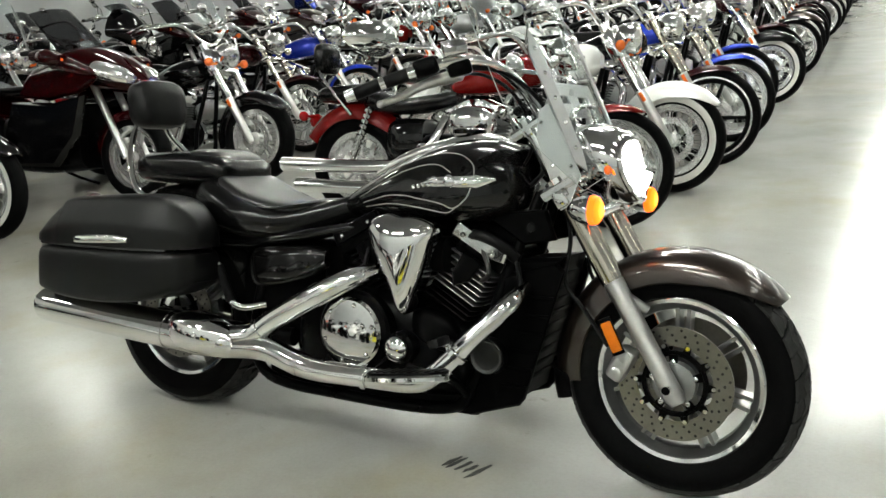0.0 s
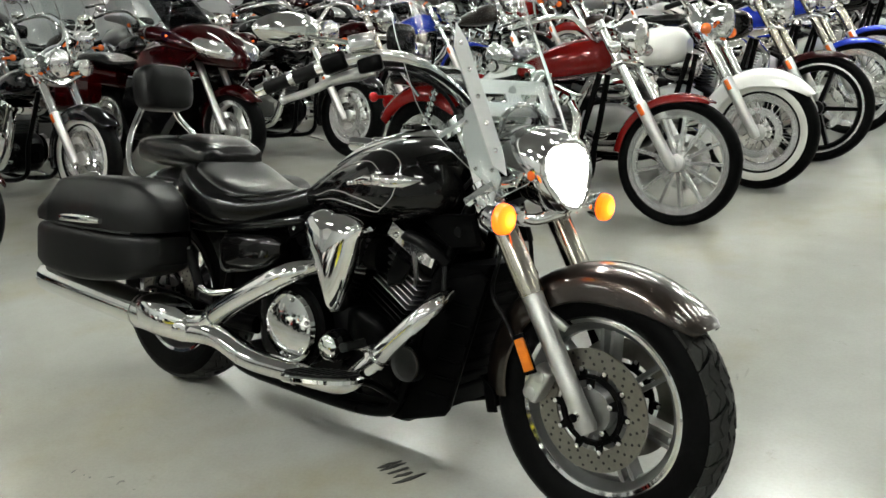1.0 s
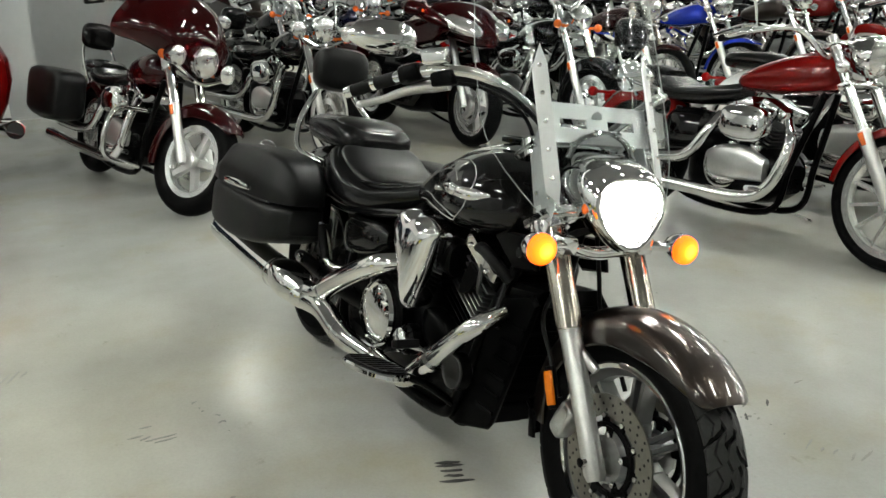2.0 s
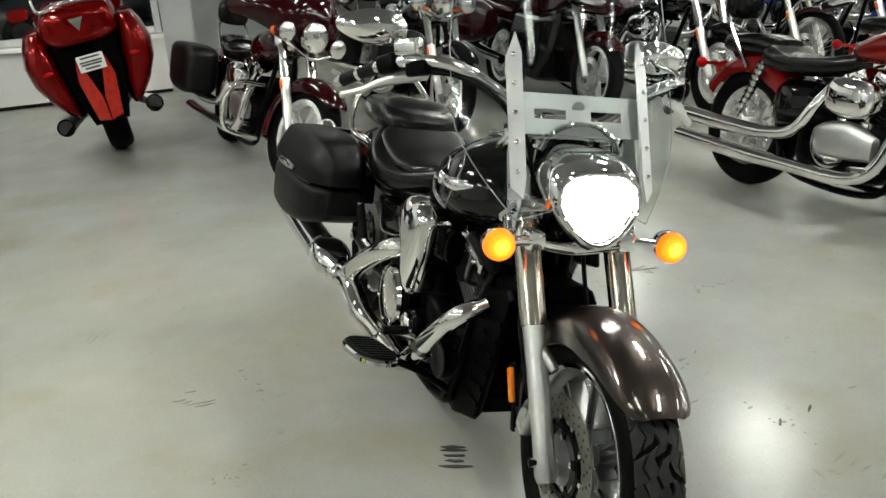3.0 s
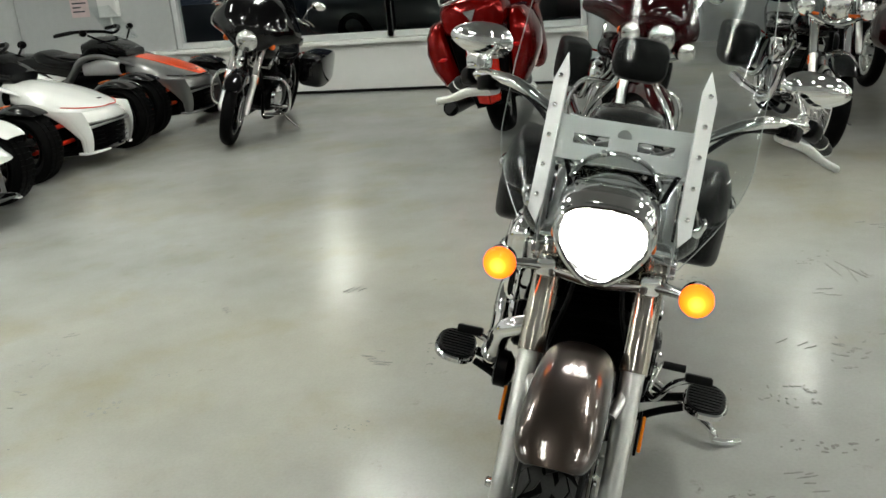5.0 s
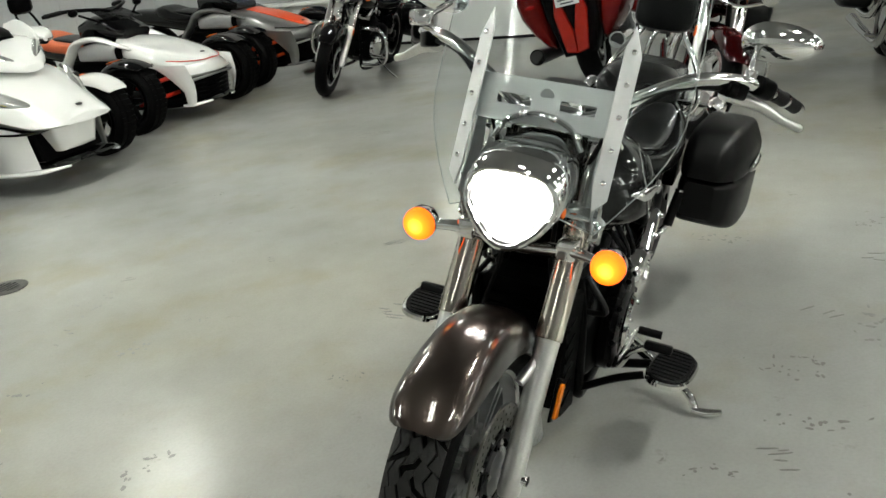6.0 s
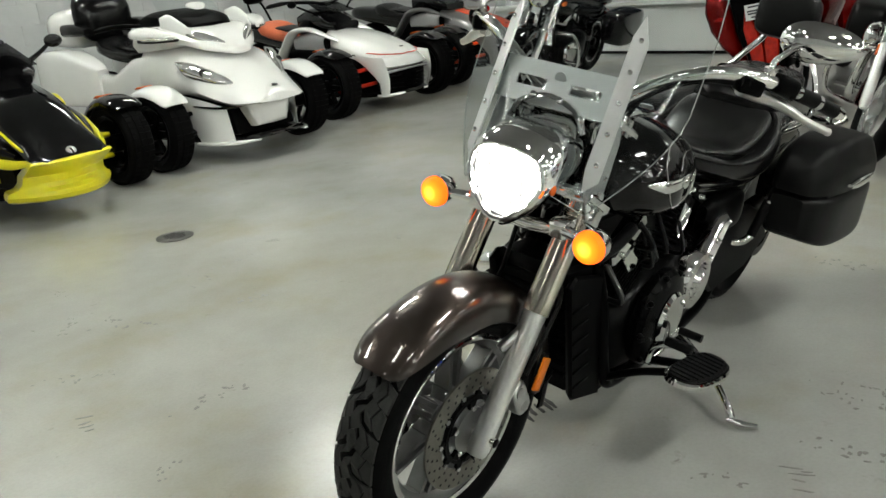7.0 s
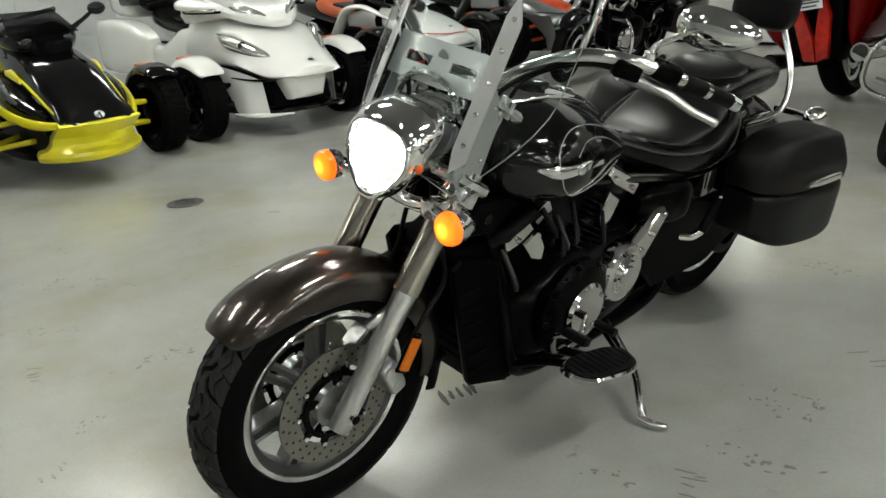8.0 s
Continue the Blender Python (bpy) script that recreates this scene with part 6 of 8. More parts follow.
        cy = part("cylinder", bm, ALUDARK if not (solo or fairing) else BLACKM, t, "finned cylinder", smooth=False)
        part("rocker_cover", block(-0.08, 0.08, -0.1, 0.1, 0.205, 0.275, 0.02, cm), CHROME, cy)
    ac = part("air_cleaner", body([(0.66, -0.19, 0.57, 0.03, 0.04, 0.04), (0.69, -0.2, 0.57, 0.05, 0.075, 0.075), (0.79, -0.2, 0.57, 0.055, 0.09, 0.09), (0.89, -0.2, 0.57, 0.05, 0.075, 0.075), (0.92, -0.19, 0.57, 0.03, 0.04, 0.04)], 2.6, 20, 3), CHROME, t, "chrome air cleaner")
    part("cam_cover", body([(0.58, -0.15, 0.36, 0.03, 0.05, 0.05), (0.66, -0.165, 0.36, 0.035, 0.085, 0.08), (0.8, -0.165, 0.37, 0.035, 0.09, 0.08), (0.92, -0.15, 0.36, 0.025, 0.05, 0.06)], 3, 20, 3), ALU, t, "satin cam cover")
    for lx in (0.68, 0.81):
        part("lifter_block", block(lx, lx + 0.05, -0.15, -0.1, 0.42, 0.47, 0.008), CHROME, t)
    part("oil_tank", body([(0.22, 0, 0.47, 0.1, 0.1, 0.1), (0.3, 0, 0.47, 0.14, 0.13, 0.12), (0.46, 0, 0.48, 0.12, 0.11, 0.1)], 4, 16, 2), BLACKG, t)
    part("exhaust_pipe", tube([(0.62, -0.15, 0.6), (0.58, -0.2, 0.5), (0.5, -0.22, 0.38), (0.36, -0.225, 0.34), (0.1, -0.225, 0.33), (-0.4, -0.23, 0.34)], [0.024, 0.026, 0.028, 0.032, 0.04, 0.042], 14), CHROME, t, "chrome exhaust pipe")
    part("exhaust_pipe", tube([(0.98, -0.12, 0.6), (1.05, -0.19, 0.5), (1.0, -0.22, 0.3), (0.86, -0.23, 0.22), (0.5, -0.23, 0.21), (0.1, -0.235, 0.21), (-0.3, -0.24, 0.22)], [0.024, 0.026, 0.028, 0.03, 0.034, 0.04, 0.042], 14), CHROME, t, "chrome exhaust pipe")
    part("side_stand", tube([(0.7, 0.13, 0.2), (0.78, 0.28, 0.12), (0.86, 0.42, 0.07)], 0.012, 8), CHROME, t)
    if screen:
        def sp(u, v):
            half = 0.24 + 0.08 * math.sin(v * 2.2)
            return Vector((wb - 0.27 - 0.3 * v - 0.12 * u * u, u * half, 0.9 + 0.58 * v - 0.1 * (1 - v) * u * u + 0.04 * (1 - u * u) * v))
        ws2 = part("windshield", sheet(10, 8, sp, 0.004), SCREEN, t, "clear windshield")
        ws2.visible_shadow = False
        for s in (-1, 1):
            part("screen_strap", tube([sp(s * 0.6, 0.02) + Vector((0.01, 0, 0)), sp(s * 0.6, 0.5) + Vector((0.01, 0, 0)), sp(s * 0.6, 0.95) + Vector((0.01, 0, 0))], 0.011, 8, flat=0.35), CHROME, ws2)
    if fairing == "bat":
        part("fairing", hull([(wb - 0.52, ((0, 1.29), (0.2, 1.26), (0.33, 1.14), (0.41, 0.98), (0.37, 0.9), (0.2, 0.92), (0, 0.94))), (wb - 0.4, ((0, 1.28), (0.18, 1.25), (0.3, 1.13), (0.37, 1.0), (0.33, 0.91), (0.18, 0.88), (0, 0.87))),
                                   (wb - 0.29, ((0, 1.2), (0.15, 1.18), (0.25, 1.08), (0.295, 0.99), (0.25, 0.91), (0.15, 0.84), (0, 0.8))), (wb - 0.21, ((0, 1.1), (0.11, 1.08), (0.18, 1.02), (0.2, 0.96), (0.18, 0.89), (0.1, 0.82), (0, 0.79))), (wb - 0.18, ((0, 1.02), (0.06, 1.01), (0.1, 0.98), (0.11, 0.94), (0.1, 0.89), (0.06, 0.84), (0, 0.82)))], 3, 3), paint, t, "batwing handlebar fairing")

        def sp2(u, v):
            return Vector((wb - 0.34 - 0.16 * v - 0.12 * u * u, u * (0.36 - 0.08 * v), 1.22 - 0.06 * u * u + 0.14 * v * (1 - 0.3 * u * u)))
        w3 = part("low_screen", sheet(10, 4, sp2, 0.004), SMOKED, t, "low smoked screen")
        w3.visible_shadow = False
        for s in (-1, 1):
            part("crash_bar", tube([(1.1, s * 0.1, 0.55), (1.12, s * 0.28, 0.55), (1.14, s * 0.36, 0.44), (1.12, s * 0.34, 0.26), (1.08, s * 0.12, 0.2)], 0.016, 10), CHROME, t, "chrome crash bar")
    return t


def tourer(name, label, paint):
    """A fully faired sport tourer."""
    t = thing(name, Matrix(), label, "motorcycle", "rows of motorcycles")
    plain_wheel(t, "rear_wheel", 0, 0.31, 0.17, 0.215, "five", False)
    plain_wheel(t, "front_wheel", 1.5, 0.305, 0.12, 0.216, "five", False)
    part("front_mudguard", fender(1.5, 0.305, 0.335, 0.075, 40, 175, 0.07, nose=0.3, n=20), paint, t)
    for s in (-1, 1):
        part("fork_leg", rod((1.5, s * 0.1, 0.305), (1.22, s * 0.1, 0.85), 0.026, 12), ALU, t)
        part("side_fairing", slab([(0.7, 0.74), (0.82, 0.88), (1.0, 0.93), (1.3, 0.94), (1.46, 0.85), (1.3, 0.76), (1.0, 0.7)], s * 0.235, s * 0.3, 0.03), paint, t, "angular side fairing")
        part("belly_panel", slab([(0.5, 0.46), (0.6, 0.7), (1.0, 0.69), (1.3, 0.74), (1.22, 0.46), (1.0, 0.24), (0.6, 0.24)], s * 0.2, s * 0.275, 0.03), BLACKG, t, "black lower belly panel")
        part("signal_fin", body([(1.0, s * 0.4, 1.0, 0.03, 0.03, 0.03), (1.14, s * 0.39, 0.99, 0.05, 0.05, 0.05), (1.32, s * 0.33, 0.93, 0.04, 0.04, 0.05), (1.44, s * 0.26, 0.88, 0.02, 0.02, 0.02)], 2.6, 16, 3), paint, t, "fairing fin with signal")
        part("pannier", body([(-0.42, s * 0.32, 0.58, 0.06, 0.08, 0.08), (-0.36, s * 0.33, 0.58, 0.12, 0.18, 0.16), (0, s * 0.32, 0.58, 0.12, 0.19, 0.17), (0.2, s * 0.28, 0.58, 0.06, 0.12, 0.1)], 3.4, 20, 3), paint, t, "painted pannier")
        part("mirror", body([(1.12, s * 0.42, 0.98, 0.06, 0.05, 0.04), (1.2, s * 0.42, 0.98, 0.09, 0.06, 0.05), (1.28, s * 0.4, 0.97, 0.05, 0.03, 0.03)], 2.6, 16, 3), paint, t)
        part("headlamp", body([(1.4, s * 0.17, 0.9, 0.12, 0.07, 0.06), (1.52, s * 0.14, 0.87, 0.11, 0.06, 0.05), (1.6, s * 0.11, 0.84, 0.05, 0.03, 0.03)], 2.6, 16, 3), LENSDULL, t, "clear headlamp")
        part("silencer", tube([(0.3, s * 0.2, 0.3), (0.0, s * 0.24, 0.34), (-0.4, s * 0.26, 0.42)], [0.04, 0.05, 0.055], 14), CHROME, t)
        part("turn_signal", ball((1.22, s * 0.405, 0.97), 0.05, 1.4, 0.5, 0.5, 10), ORANGELENS, t)
        part("grip", rod((0.85, s * 0.36, 1.02), (0.98, s * 0.3, 1.04), 0.018, 10), GRIP, t)
    part("nose_fairing", body([(1.0, 0, 0.95, 0.26, 0.1, 0.14), (1.2, 0, 0.96, 0.29, 0.12, 0.16), (1.38, 0, 0.92, 0.25, 0.1, 0.16), (1.54, 0, 0.85, 0.16, 0.07, 0.11), (1.62, 0, 0.8, 0.06, 0.03, 0.05)], 2.2, 28, 4), paint, t, "pointed nose fairing")
    part("fuel_tank", body([(0.55, 0, 0.82, 0.1, 0.04, 0.1), (0.7, 0, 0.86, 0.16, 0.1, 0.12), (0.9, 0, 0.88, 0.17, 0.12, 0.12), (1.05, 0, 0.88, 0.14, 0.09, 0.1)], 2.5, 24, 4), paint, t)
    part("engine", body([(0.4, 0, 0.4, 0.18, 0.2, 0.2), (0.8, 0, 0.4, 0.22, 0.25, 0.22), (1.15, 0, 0.42, 0.18, 0.25, 0.2)], 4, 20, 2), BLACKM, t)
    part("seat", body([(-0.3, 0, 0.82, 0.1, 0.05, 0.05), (-0.2, 0, 0.83, 0.15, 0.06, 0.06), (0.05, 0, 0.83, 0.15, 0.05, 0.06), (0.2, 0, 0.8, 0.16, 0.03, 0.06), (0.4, 0, 0.79, 0.15, 0.03, 0.06), (0.56, 0, 0.8, 0.1, 0.03, 0.05)], 3, 20, 3), LEATHER, t)
    part("tail", body([(-0.5, 0, 0.78, 0.08, 0.05, 0.05), (-0.4, 0, 0.77, 0.16, 0.08, 0.08), (-0.1, 0, 0.72, 0.18, 0.06, 0.1), (0.3, 0, 0.68, 0.16, 0.06, 0.1)], 3, 20, 3), paint, t)

    def sp(u, v):
        return Vector((1.26 - 0.38 * v - 0.1 * u * u, u * (0.26 - 0.05 * v), 1.02 + 0.34 * v - 0.05 * u * u))
    w = part("windshield", sheet(10, 6, sp, 0.004), SMOKED, t, "swept smoked screen")
    w.visible_shadow = False
    part("side_stand", tube([(0.6, 0.14, 0.2), (0.66, 0.28, 0.12), (0.72, 0.4, 0.07)], 0.012, 8), BLACKM, t)
    return t


def grand_tourer(m):
    """A long red luxury tourer, seen from its tail."""
    t = thing("touring_motorcycle", m, "candy red luxury touring motorcycle with split tail and plate", "motorcycle")
    plain_wheel(t, "rear_wheel", 0, 0.33, 0.18, 0.215, "five", False)
    plain_wheel(t, "front_wheel", 1.67, 0.33, 0.13, 0.215, "five", False)
    part("front_mudguard", fender(1.67, 0.33, 0.365, 0.09, 30, 185, 0.1, nose=0.3, n=20), CANDY, t)
    for s in (-1, 1):
        part("fork_leg", rod((1.67, s * 0.11, 0.33), (1.32, s * 0.11, 0.9), 0.03, 12), CHROME, t)
        rings = []
        for z, x0, x1, yi, yo in ((0.36, -0.36, 0.1, 0.18, 0.23), (0.4, -0.42, 0.18, 0.165, 0.28), (0.5, -0.47, 0.26, 0.165, 0.36), (0.64, -0.5, 0.32, 0.18, 0.43), (0.78, -0.52, 0.34, 0.2, 0.45), (0.9, -0.5, 0.3, 0.22, 0.42), (0.98, -0.42, 0.2, 0.24, 0.38), (1.0, -0.34, 0.1, 0.26, 0.34)):
            rings.append([Vector(((x0 + x1) / 2 + (x1 - x0) / 2 * math.copysign(abs(math.cos(a)) ** 0.7, math.cos(a)), s * ((yi + yo) / 2 + (yo - yi) / 2 * math.copysign(abs(math.sin(a)) ** 0.7, math.sin(a))), z)) for a in [2 * math.pi * k / 24 for k in range(24)]])
        part("pannier", loft(rings), CANDY, t, "tall red tail pannier")
        part("tail_lamp", slab([(0.002 * s, 0.31), (s * 0.085, 0.33), (s * 0.13, 0.62), (s * 0.1, 0.76), (s * 0.07, 0.74), (0.002 * s, 0.47)], -0.52, -0.46, 0.01, axis="x"), TAILRED, t, "red arm of the split tail lamp")
        part("silencer", tube([(0.4, s * 0.22, 0.27), (-0.1, s * 0.28, 0.31), (-0.55, s * 0.31, 0.35)], [0.04, 0.05, 0.062], 18), CHROME if s < 0 else BLACKM, t)
        part("silencer_mouth", tube([(-0.5505, s * 0.31, 0.35), (-0.5525, s * 0.31, 0.35)], 0.05, 18, straight=True), HOLE, t, "dark exhaust mouth")
        part("side_fairing", body([(0.8, s * 0.2, 0.55, 0.04, 0.15, 0.15), (1.0, s * 0.27, 0.6, 0.06, 0.25, 0.25), (1.25, s * 0.29, 0.7, 0.06, 0.26, 0.28), (1.45, s * 0.2, 0.78, 0.05, 0.15, 0.15)], 3, 20, 4), CANDY, t)
        part("mirror", body([(1.1, s * 0.46, 1.06, 0.08, 0.05, 0.05), (1.2, s * 0.46, 1.06, 0.09, 0.06, 0.05), (1.26, s * 0.45, 1.06, 0.04, 0.03, 0.03)], 2.6, 16, 3), CANDY, t)
        part("rear_signal", ball((-0.5, s * 0.3, 0.72), 0.03, 0.5, 1.4, 0.6, 10), REDLENS, t)
    part("tail_centre", slab([(-0.12, 0.29), (0.12, 0.29), (0.2, 0.6), (0.22, 0.86), (-0.22, 0.86), (-0.2, 0.6)], -0.465, -0.2, 0.015, axis="x"), BLACKP, t, "black centre tail panel")
    part("trunk", body([(-0.58, 0, 0.98, 0.14, 0.08, 0.08), (-0.52, 0, 0.98, 0.24, 0.15, 0.12), (-0.3, 0, 1.0, 0.27, 0.17, 0.14), (-0.1, 0, 1.0, 0.25, 0.15, 0.14), (-0.05, 0, 1.0, 0.14, 0.08, 0.08)], 3.2, 28, 4), CANDY, t, "red top case")
    part("luggage_rail", tube([(-0.55, -0.2, 1.12), (-0.58, 0, 1.15), (-0.55, 0.2, 1.12), (-0.3, 0.24, 1.2), (-0.15, 0.2, 1.2)], 0.012, 10), CHROME, t)
    pl = part("number_plate", block(-0.54, -0.535, -0.09, 0.09, 0.675, 0.785, 0.001), PLATEWHITE, t, "white dealer plate with plain bars")
    for k, (a, z) in enumerate(((0.065, 0.768), (0.075, 0.738), (0.07, 0.72), (0.05, 0.695))):
        part("plate_bar", block(-0.5415, -0.5405, -a, a, z - 0.006, z + 0.006, 0), INK, pl, smooth=False)
    part("badge", slab([(-0.05, 1.04), (0.05, 1.04), (0.0, 0.95)], -0.597, -0.585, 0.003, axis="x"), CHROME, t)
    part("seat", body([(-0.1, 0, 0.8, 0.12, 0.1, 0.05), (0.1, 0, 0.8, 0.18, 0.08, 0.06), (0.4, 0, 0.74, 0.18, 0.03, 0.06), (0.7, 0, 0.76, 0.12, 0.03, 0.06)], 3, 20, 3), LEATHER, t)
    part("fuel_tank", body([(0.65, 0, 0.8, 0.1, 0.06, 0.1), (0.85, 0, 0.84, 0.18, 0.12, 0.14), (1.1, 0, 0.86, 0.17, 0.12, 0.12), (1.22, 0, 0.86, 0.1, 0.07, 0.07)], 2.5, 24, 4), CANDY, t)
    part("nose_fairing", body([(1.1, 0, 1.0, 0.36, 0.12, 0.14), (1.3, 0, 0.98, 0.38, 0.14, 0.18), (1.5, 0, 0.9, 0.26, 0.1, 0.16), (1.66, 0, 0.82, 0.08, 0.04, 0.06)], 2.4, 28, 4), CANDY, t)
    part("engine", body([(0.4, 0, 0.4, 0.16, 0.2, 0.2), (0.8, 0, 0.4, 0.2, 0.22, 0.22), (1.1, 0, 0.4, 0.15, 0.2, 0.2)], 4, 20, 2), BLACKM, t)
    part("swing_arm", body([(-0.1, 0, 0.34, 0.13, 0.05, 0.05), (0.4, 0, 0.36, 0.13, 0.06, 0.06)], 4, 16, 2), BLACKM, t)

    def sp(u, v):
        return Vector((1.3 - 0.36 * v - 0.12 * u * u, u * 0.27, 1.1 + 0.36 * v - 0.05 * u * u))
    w = part("windshield", sheet(10, 6, sp, 0.004), SCREEN, t)
    w.visible_shadow = False
    return t


# ---- three-wheelers ----
def spyder(name, m, label, paint, kind, accent, seatmat=None, wheelmat=None):
    """Two wheels ahead, one behind. Origin under the front axle's middle, nose along x."""
    t = thing(name, m, label, "three-wheeler", "three-wheelers by the wall")
    seatmat = seatmat or LEATHER
    for s in (-1, 1):
        c = (0, s * 0.66, 0.29)
        hub = part("front_wheel", lathe([(0.02, -0.09), (0.06, -0.08), (0.06, 0.06), (0.03, 0.07)], 18, c), BLACKM, t)
        tyre(hub, c, 0.29, 0.2, 0.19, 40, tread=0)
        bm = bmesh.new()
        for k in range(44):
            a = 2 * math.pi * k / 44
            for y0, y1, r in ((-0.07, -0.03, 0.288), (-0.018, 0.018, 0.291), (0.03, 0.07, 0.288)):
                block(-0.0175, 0.0175, y0, y1, -0.004, 0.001, 0, Matrix.Translation(c) @ Matrix.Rotation(a + y0 * 3, 4, "Y") @ Matrix.Translation((0, 0, r)), bm)
        tagged(part("tread", bm, RUBBER, hub, smooth=False), kind="stuff")
        part("rim", lathe([(0.17, -0.07), (0.195, -0.09), (0.195, 0.09), (0.18, 0.085), (0.165, 0.0)], 36, c, closed=True), BLACKM, hub)
        bm = bmesh.new()
        for k in range(6):
            slab([(0.04, -0.02), (0.175, -0.014), (0.175, 0.014), (0.04, 0.02)], s * 0.04, s * 0.065, 0.004, Matrix.Translation(c) @ Matrix.Rotation(k * math.pi / 3, 4, "Y"), bm)
        part("spokes", bm, wheelmat or BLACKM, hub)
        fcol = WHITEP if kind == "rt" else BLACKG
        fd = part("front_mudguard", fender(0, 0.29, 0.325, 0.115, 50 if kind != "rt" else 38, 165, 0.06, 0.006, 20, nose=0.25, flare=0.1), fcol, t, "wheel mudguard")
        fd.matrix_basis = Matrix.Translation((0, s * 0.66, 0))
        part("amber_strip", block(-0.02, 0.02, -0.06, 0.06, -0.004, 0.004, 0.002, Matrix.Translation((-0.12, s * 0.66, 0.6)) @ pose(0, 0, 0, 0, -20, 0)), ORANGELENS, t)
        for z in (0.22, 0.36):
            part("suspension_arm", tube([(0.1, s * 0.16, z + 0.03), (0.0, s * 0.58, z)], 0.018, 8, straight=True), SUSPRED if kind == "f3" else accent, t, "suspension arm")
            part("suspension_arm", tube([(-0.25, s * 0.16, z + 0.03), (0.0, s * 0.58, z)], 0.018, 8, straight=True), SUSPRED if kind == "f3" else accent, t, "suspension arm")
        bm = rod((-0.05, s * 0.2, 0.62), (0.0, s * 0.5, 0.26), 0.014, 8)
        for k in range(7):
            p = Vector((-0.05, s * 0.22, 0.59)).lerp(Vector((0, s * 0.46, 0.3)), k / 6.5)
            q = Vector((-0.05, s * 0.22, 0.59)).lerp(Vector((0, s * 0.46, 0.3)), (k + 0.5) / 6.5)
            tube([p, q], 0.035, 10, bm=bm, straight=True)
        part("shock_absorber", bm, BLACKM, t)
    rw = (-1.71, 0, 0.3)
    hub = part("rear_wheel", lathe([(0.03, -0.1), (0.19, -0.1), (0.2, 0), (0.19, 0.1), (0.03, 0.1)], 24, rw), BLACKM, t)
    tyre(hub, rw, 0.3, 0.22, 0.19, 36)
    part("chassis", body([(-1.5, 0, 0.35, 0.1, 0.1, 0.1), (-1.0, 0, 0.36, 0.2, 0.2, 0.2), (-0.3, 0, 0.35, 0.24, 0.2, 0.2), (0.15, 0, 0.34, 0.2, 0.18, 0.16)], 4, 20, 3), BLACKP, t, "black chassis tub")
    # added pan, blocks light to deepen the shade under the chassis
    part("belly_pan", body([(-1.3, 0, 0.15, 0.16, 0.03, 0.03), (-0.8, 0, 0.14, 0.3, 0.04, 0.03), (0.0, 0, 0.14, 0.3, 0.04, 0.03), (0.26, 0, 0.16, 0.24, 0.03, 0.02)], 4, 20, 3), BLACKP, t, "added black pan that deepens the shade underneath")
    if kind == "rt":
        part("hood", hull([(-0.55, ((0, 0.9), (0.2, 0.885), (0.34, 0.79), (0.39, 0.66), (0.37, 0.5), (0, 0.48))), (-0.25, ((0, 0.87), (0.2, 0.855), (0.37, 0.78), (0.425, 0.66), (0.4, 0.5), (0, 0.46))), (0.0, ((0, 0.8), (0.2, 0.78), (0.37, 0.725), (0.42, 0.63), (0.38, 0.5), (0, 0.44))),
                           (0.2, ((0, 0.715), (0.18, 0.69), (0.31, 0.64), (0.375, 0.55), (0.35, 0.46), (0, 0.42))), (0.4, ((0, 0.61), (0.15, 0.585), (0.25, 0.53), (0.32, 0.47), (0.31, 0.42), (0, 0.4))), (0.52, ((0, 0.525), (0.12, 0.505), (0.2, 0.475), (0.25, 0.445), (0.24, 0.42), (0, 0.405))), (0.57, ((0, 0.47), (0.1, 0.462), (0.16, 0.45), (0.19, 0.438), (0.18, 0.424), (0, 0.415)))], 4, 2), paint, t, "sculpted white bonnet", sharp=50)
        part("upper_fairing", hull([(-0.6, ((0, 0.98), (0.28, 0.98), (0.36, 0.92), (0.34, 0.8), (0, 0.76))), (-0.3, ((0, 0.985), (0.28, 0.985), (0.365, 0.93), (0.36, 0.82), (0, 0.78))), (-0.1, ((0, 0.955), (0.22, 0.962), (0.325, 0.94), (0.335, 0.86), (0, 0.8))), (0.08, ((0, 0.885), (0.13, 0.89), (0.21, 0.87), (0.23, 0.8), (0, 0.76))), (0.2, ((0, 0.8), (0.05, 0.8), (0.085, 0.785), (0.085, 0.76), (0, 0.75)))], 4, 2), paint, t, "white upper fairing", sharp=50)
        part("grille", slab([(0.05, 0.42), (0.33, 0.41), (0.38, 0.2), (0.1, 0.17)], -0.27, 0.27, 0.02), BLACKP, t, "black nose intake")
        part("nose_panel", hull([(0.2, ((0, 0.42), (0.21, 0.42), (0.2, 0.38), (0.15, 0.25), (0, 0.245))), (0.41, ((0, 0.42), (0.205, 0.418), (0.195, 0.38), (0.145, 0.245), (0, 0.24))), (0.46, ((0, 0.425), (0.175, 0.424), (0.165, 0.385), (0.12, 0.255), (0, 0.25))), (0.49, ((0, 0.42), (0.12, 0.42), (0.115, 0.4), (0.085, 0.285), (0, 0.28)))], 3, 1), paint, t, "white nose shield", sharp=40)
        part("lower_lip", slab([(0.1, 0.19), (0.47, 0.185), (0.5, 0.165), (0.44, 0.15), (0.1, 0.15)], -0.27, 0.27, 0.008), BLACKG, t, "black chin splitter")
        part("chin_plate", block(0.485, 0.505, -0.07, 0.05, 0.168, 0.18, 0.003), ALUDARK, t)
        part("badge", ball((0.52, 0, 0.528), 0.026, 1.1, 0.9, 0.3, 12), ALUDARK, t)
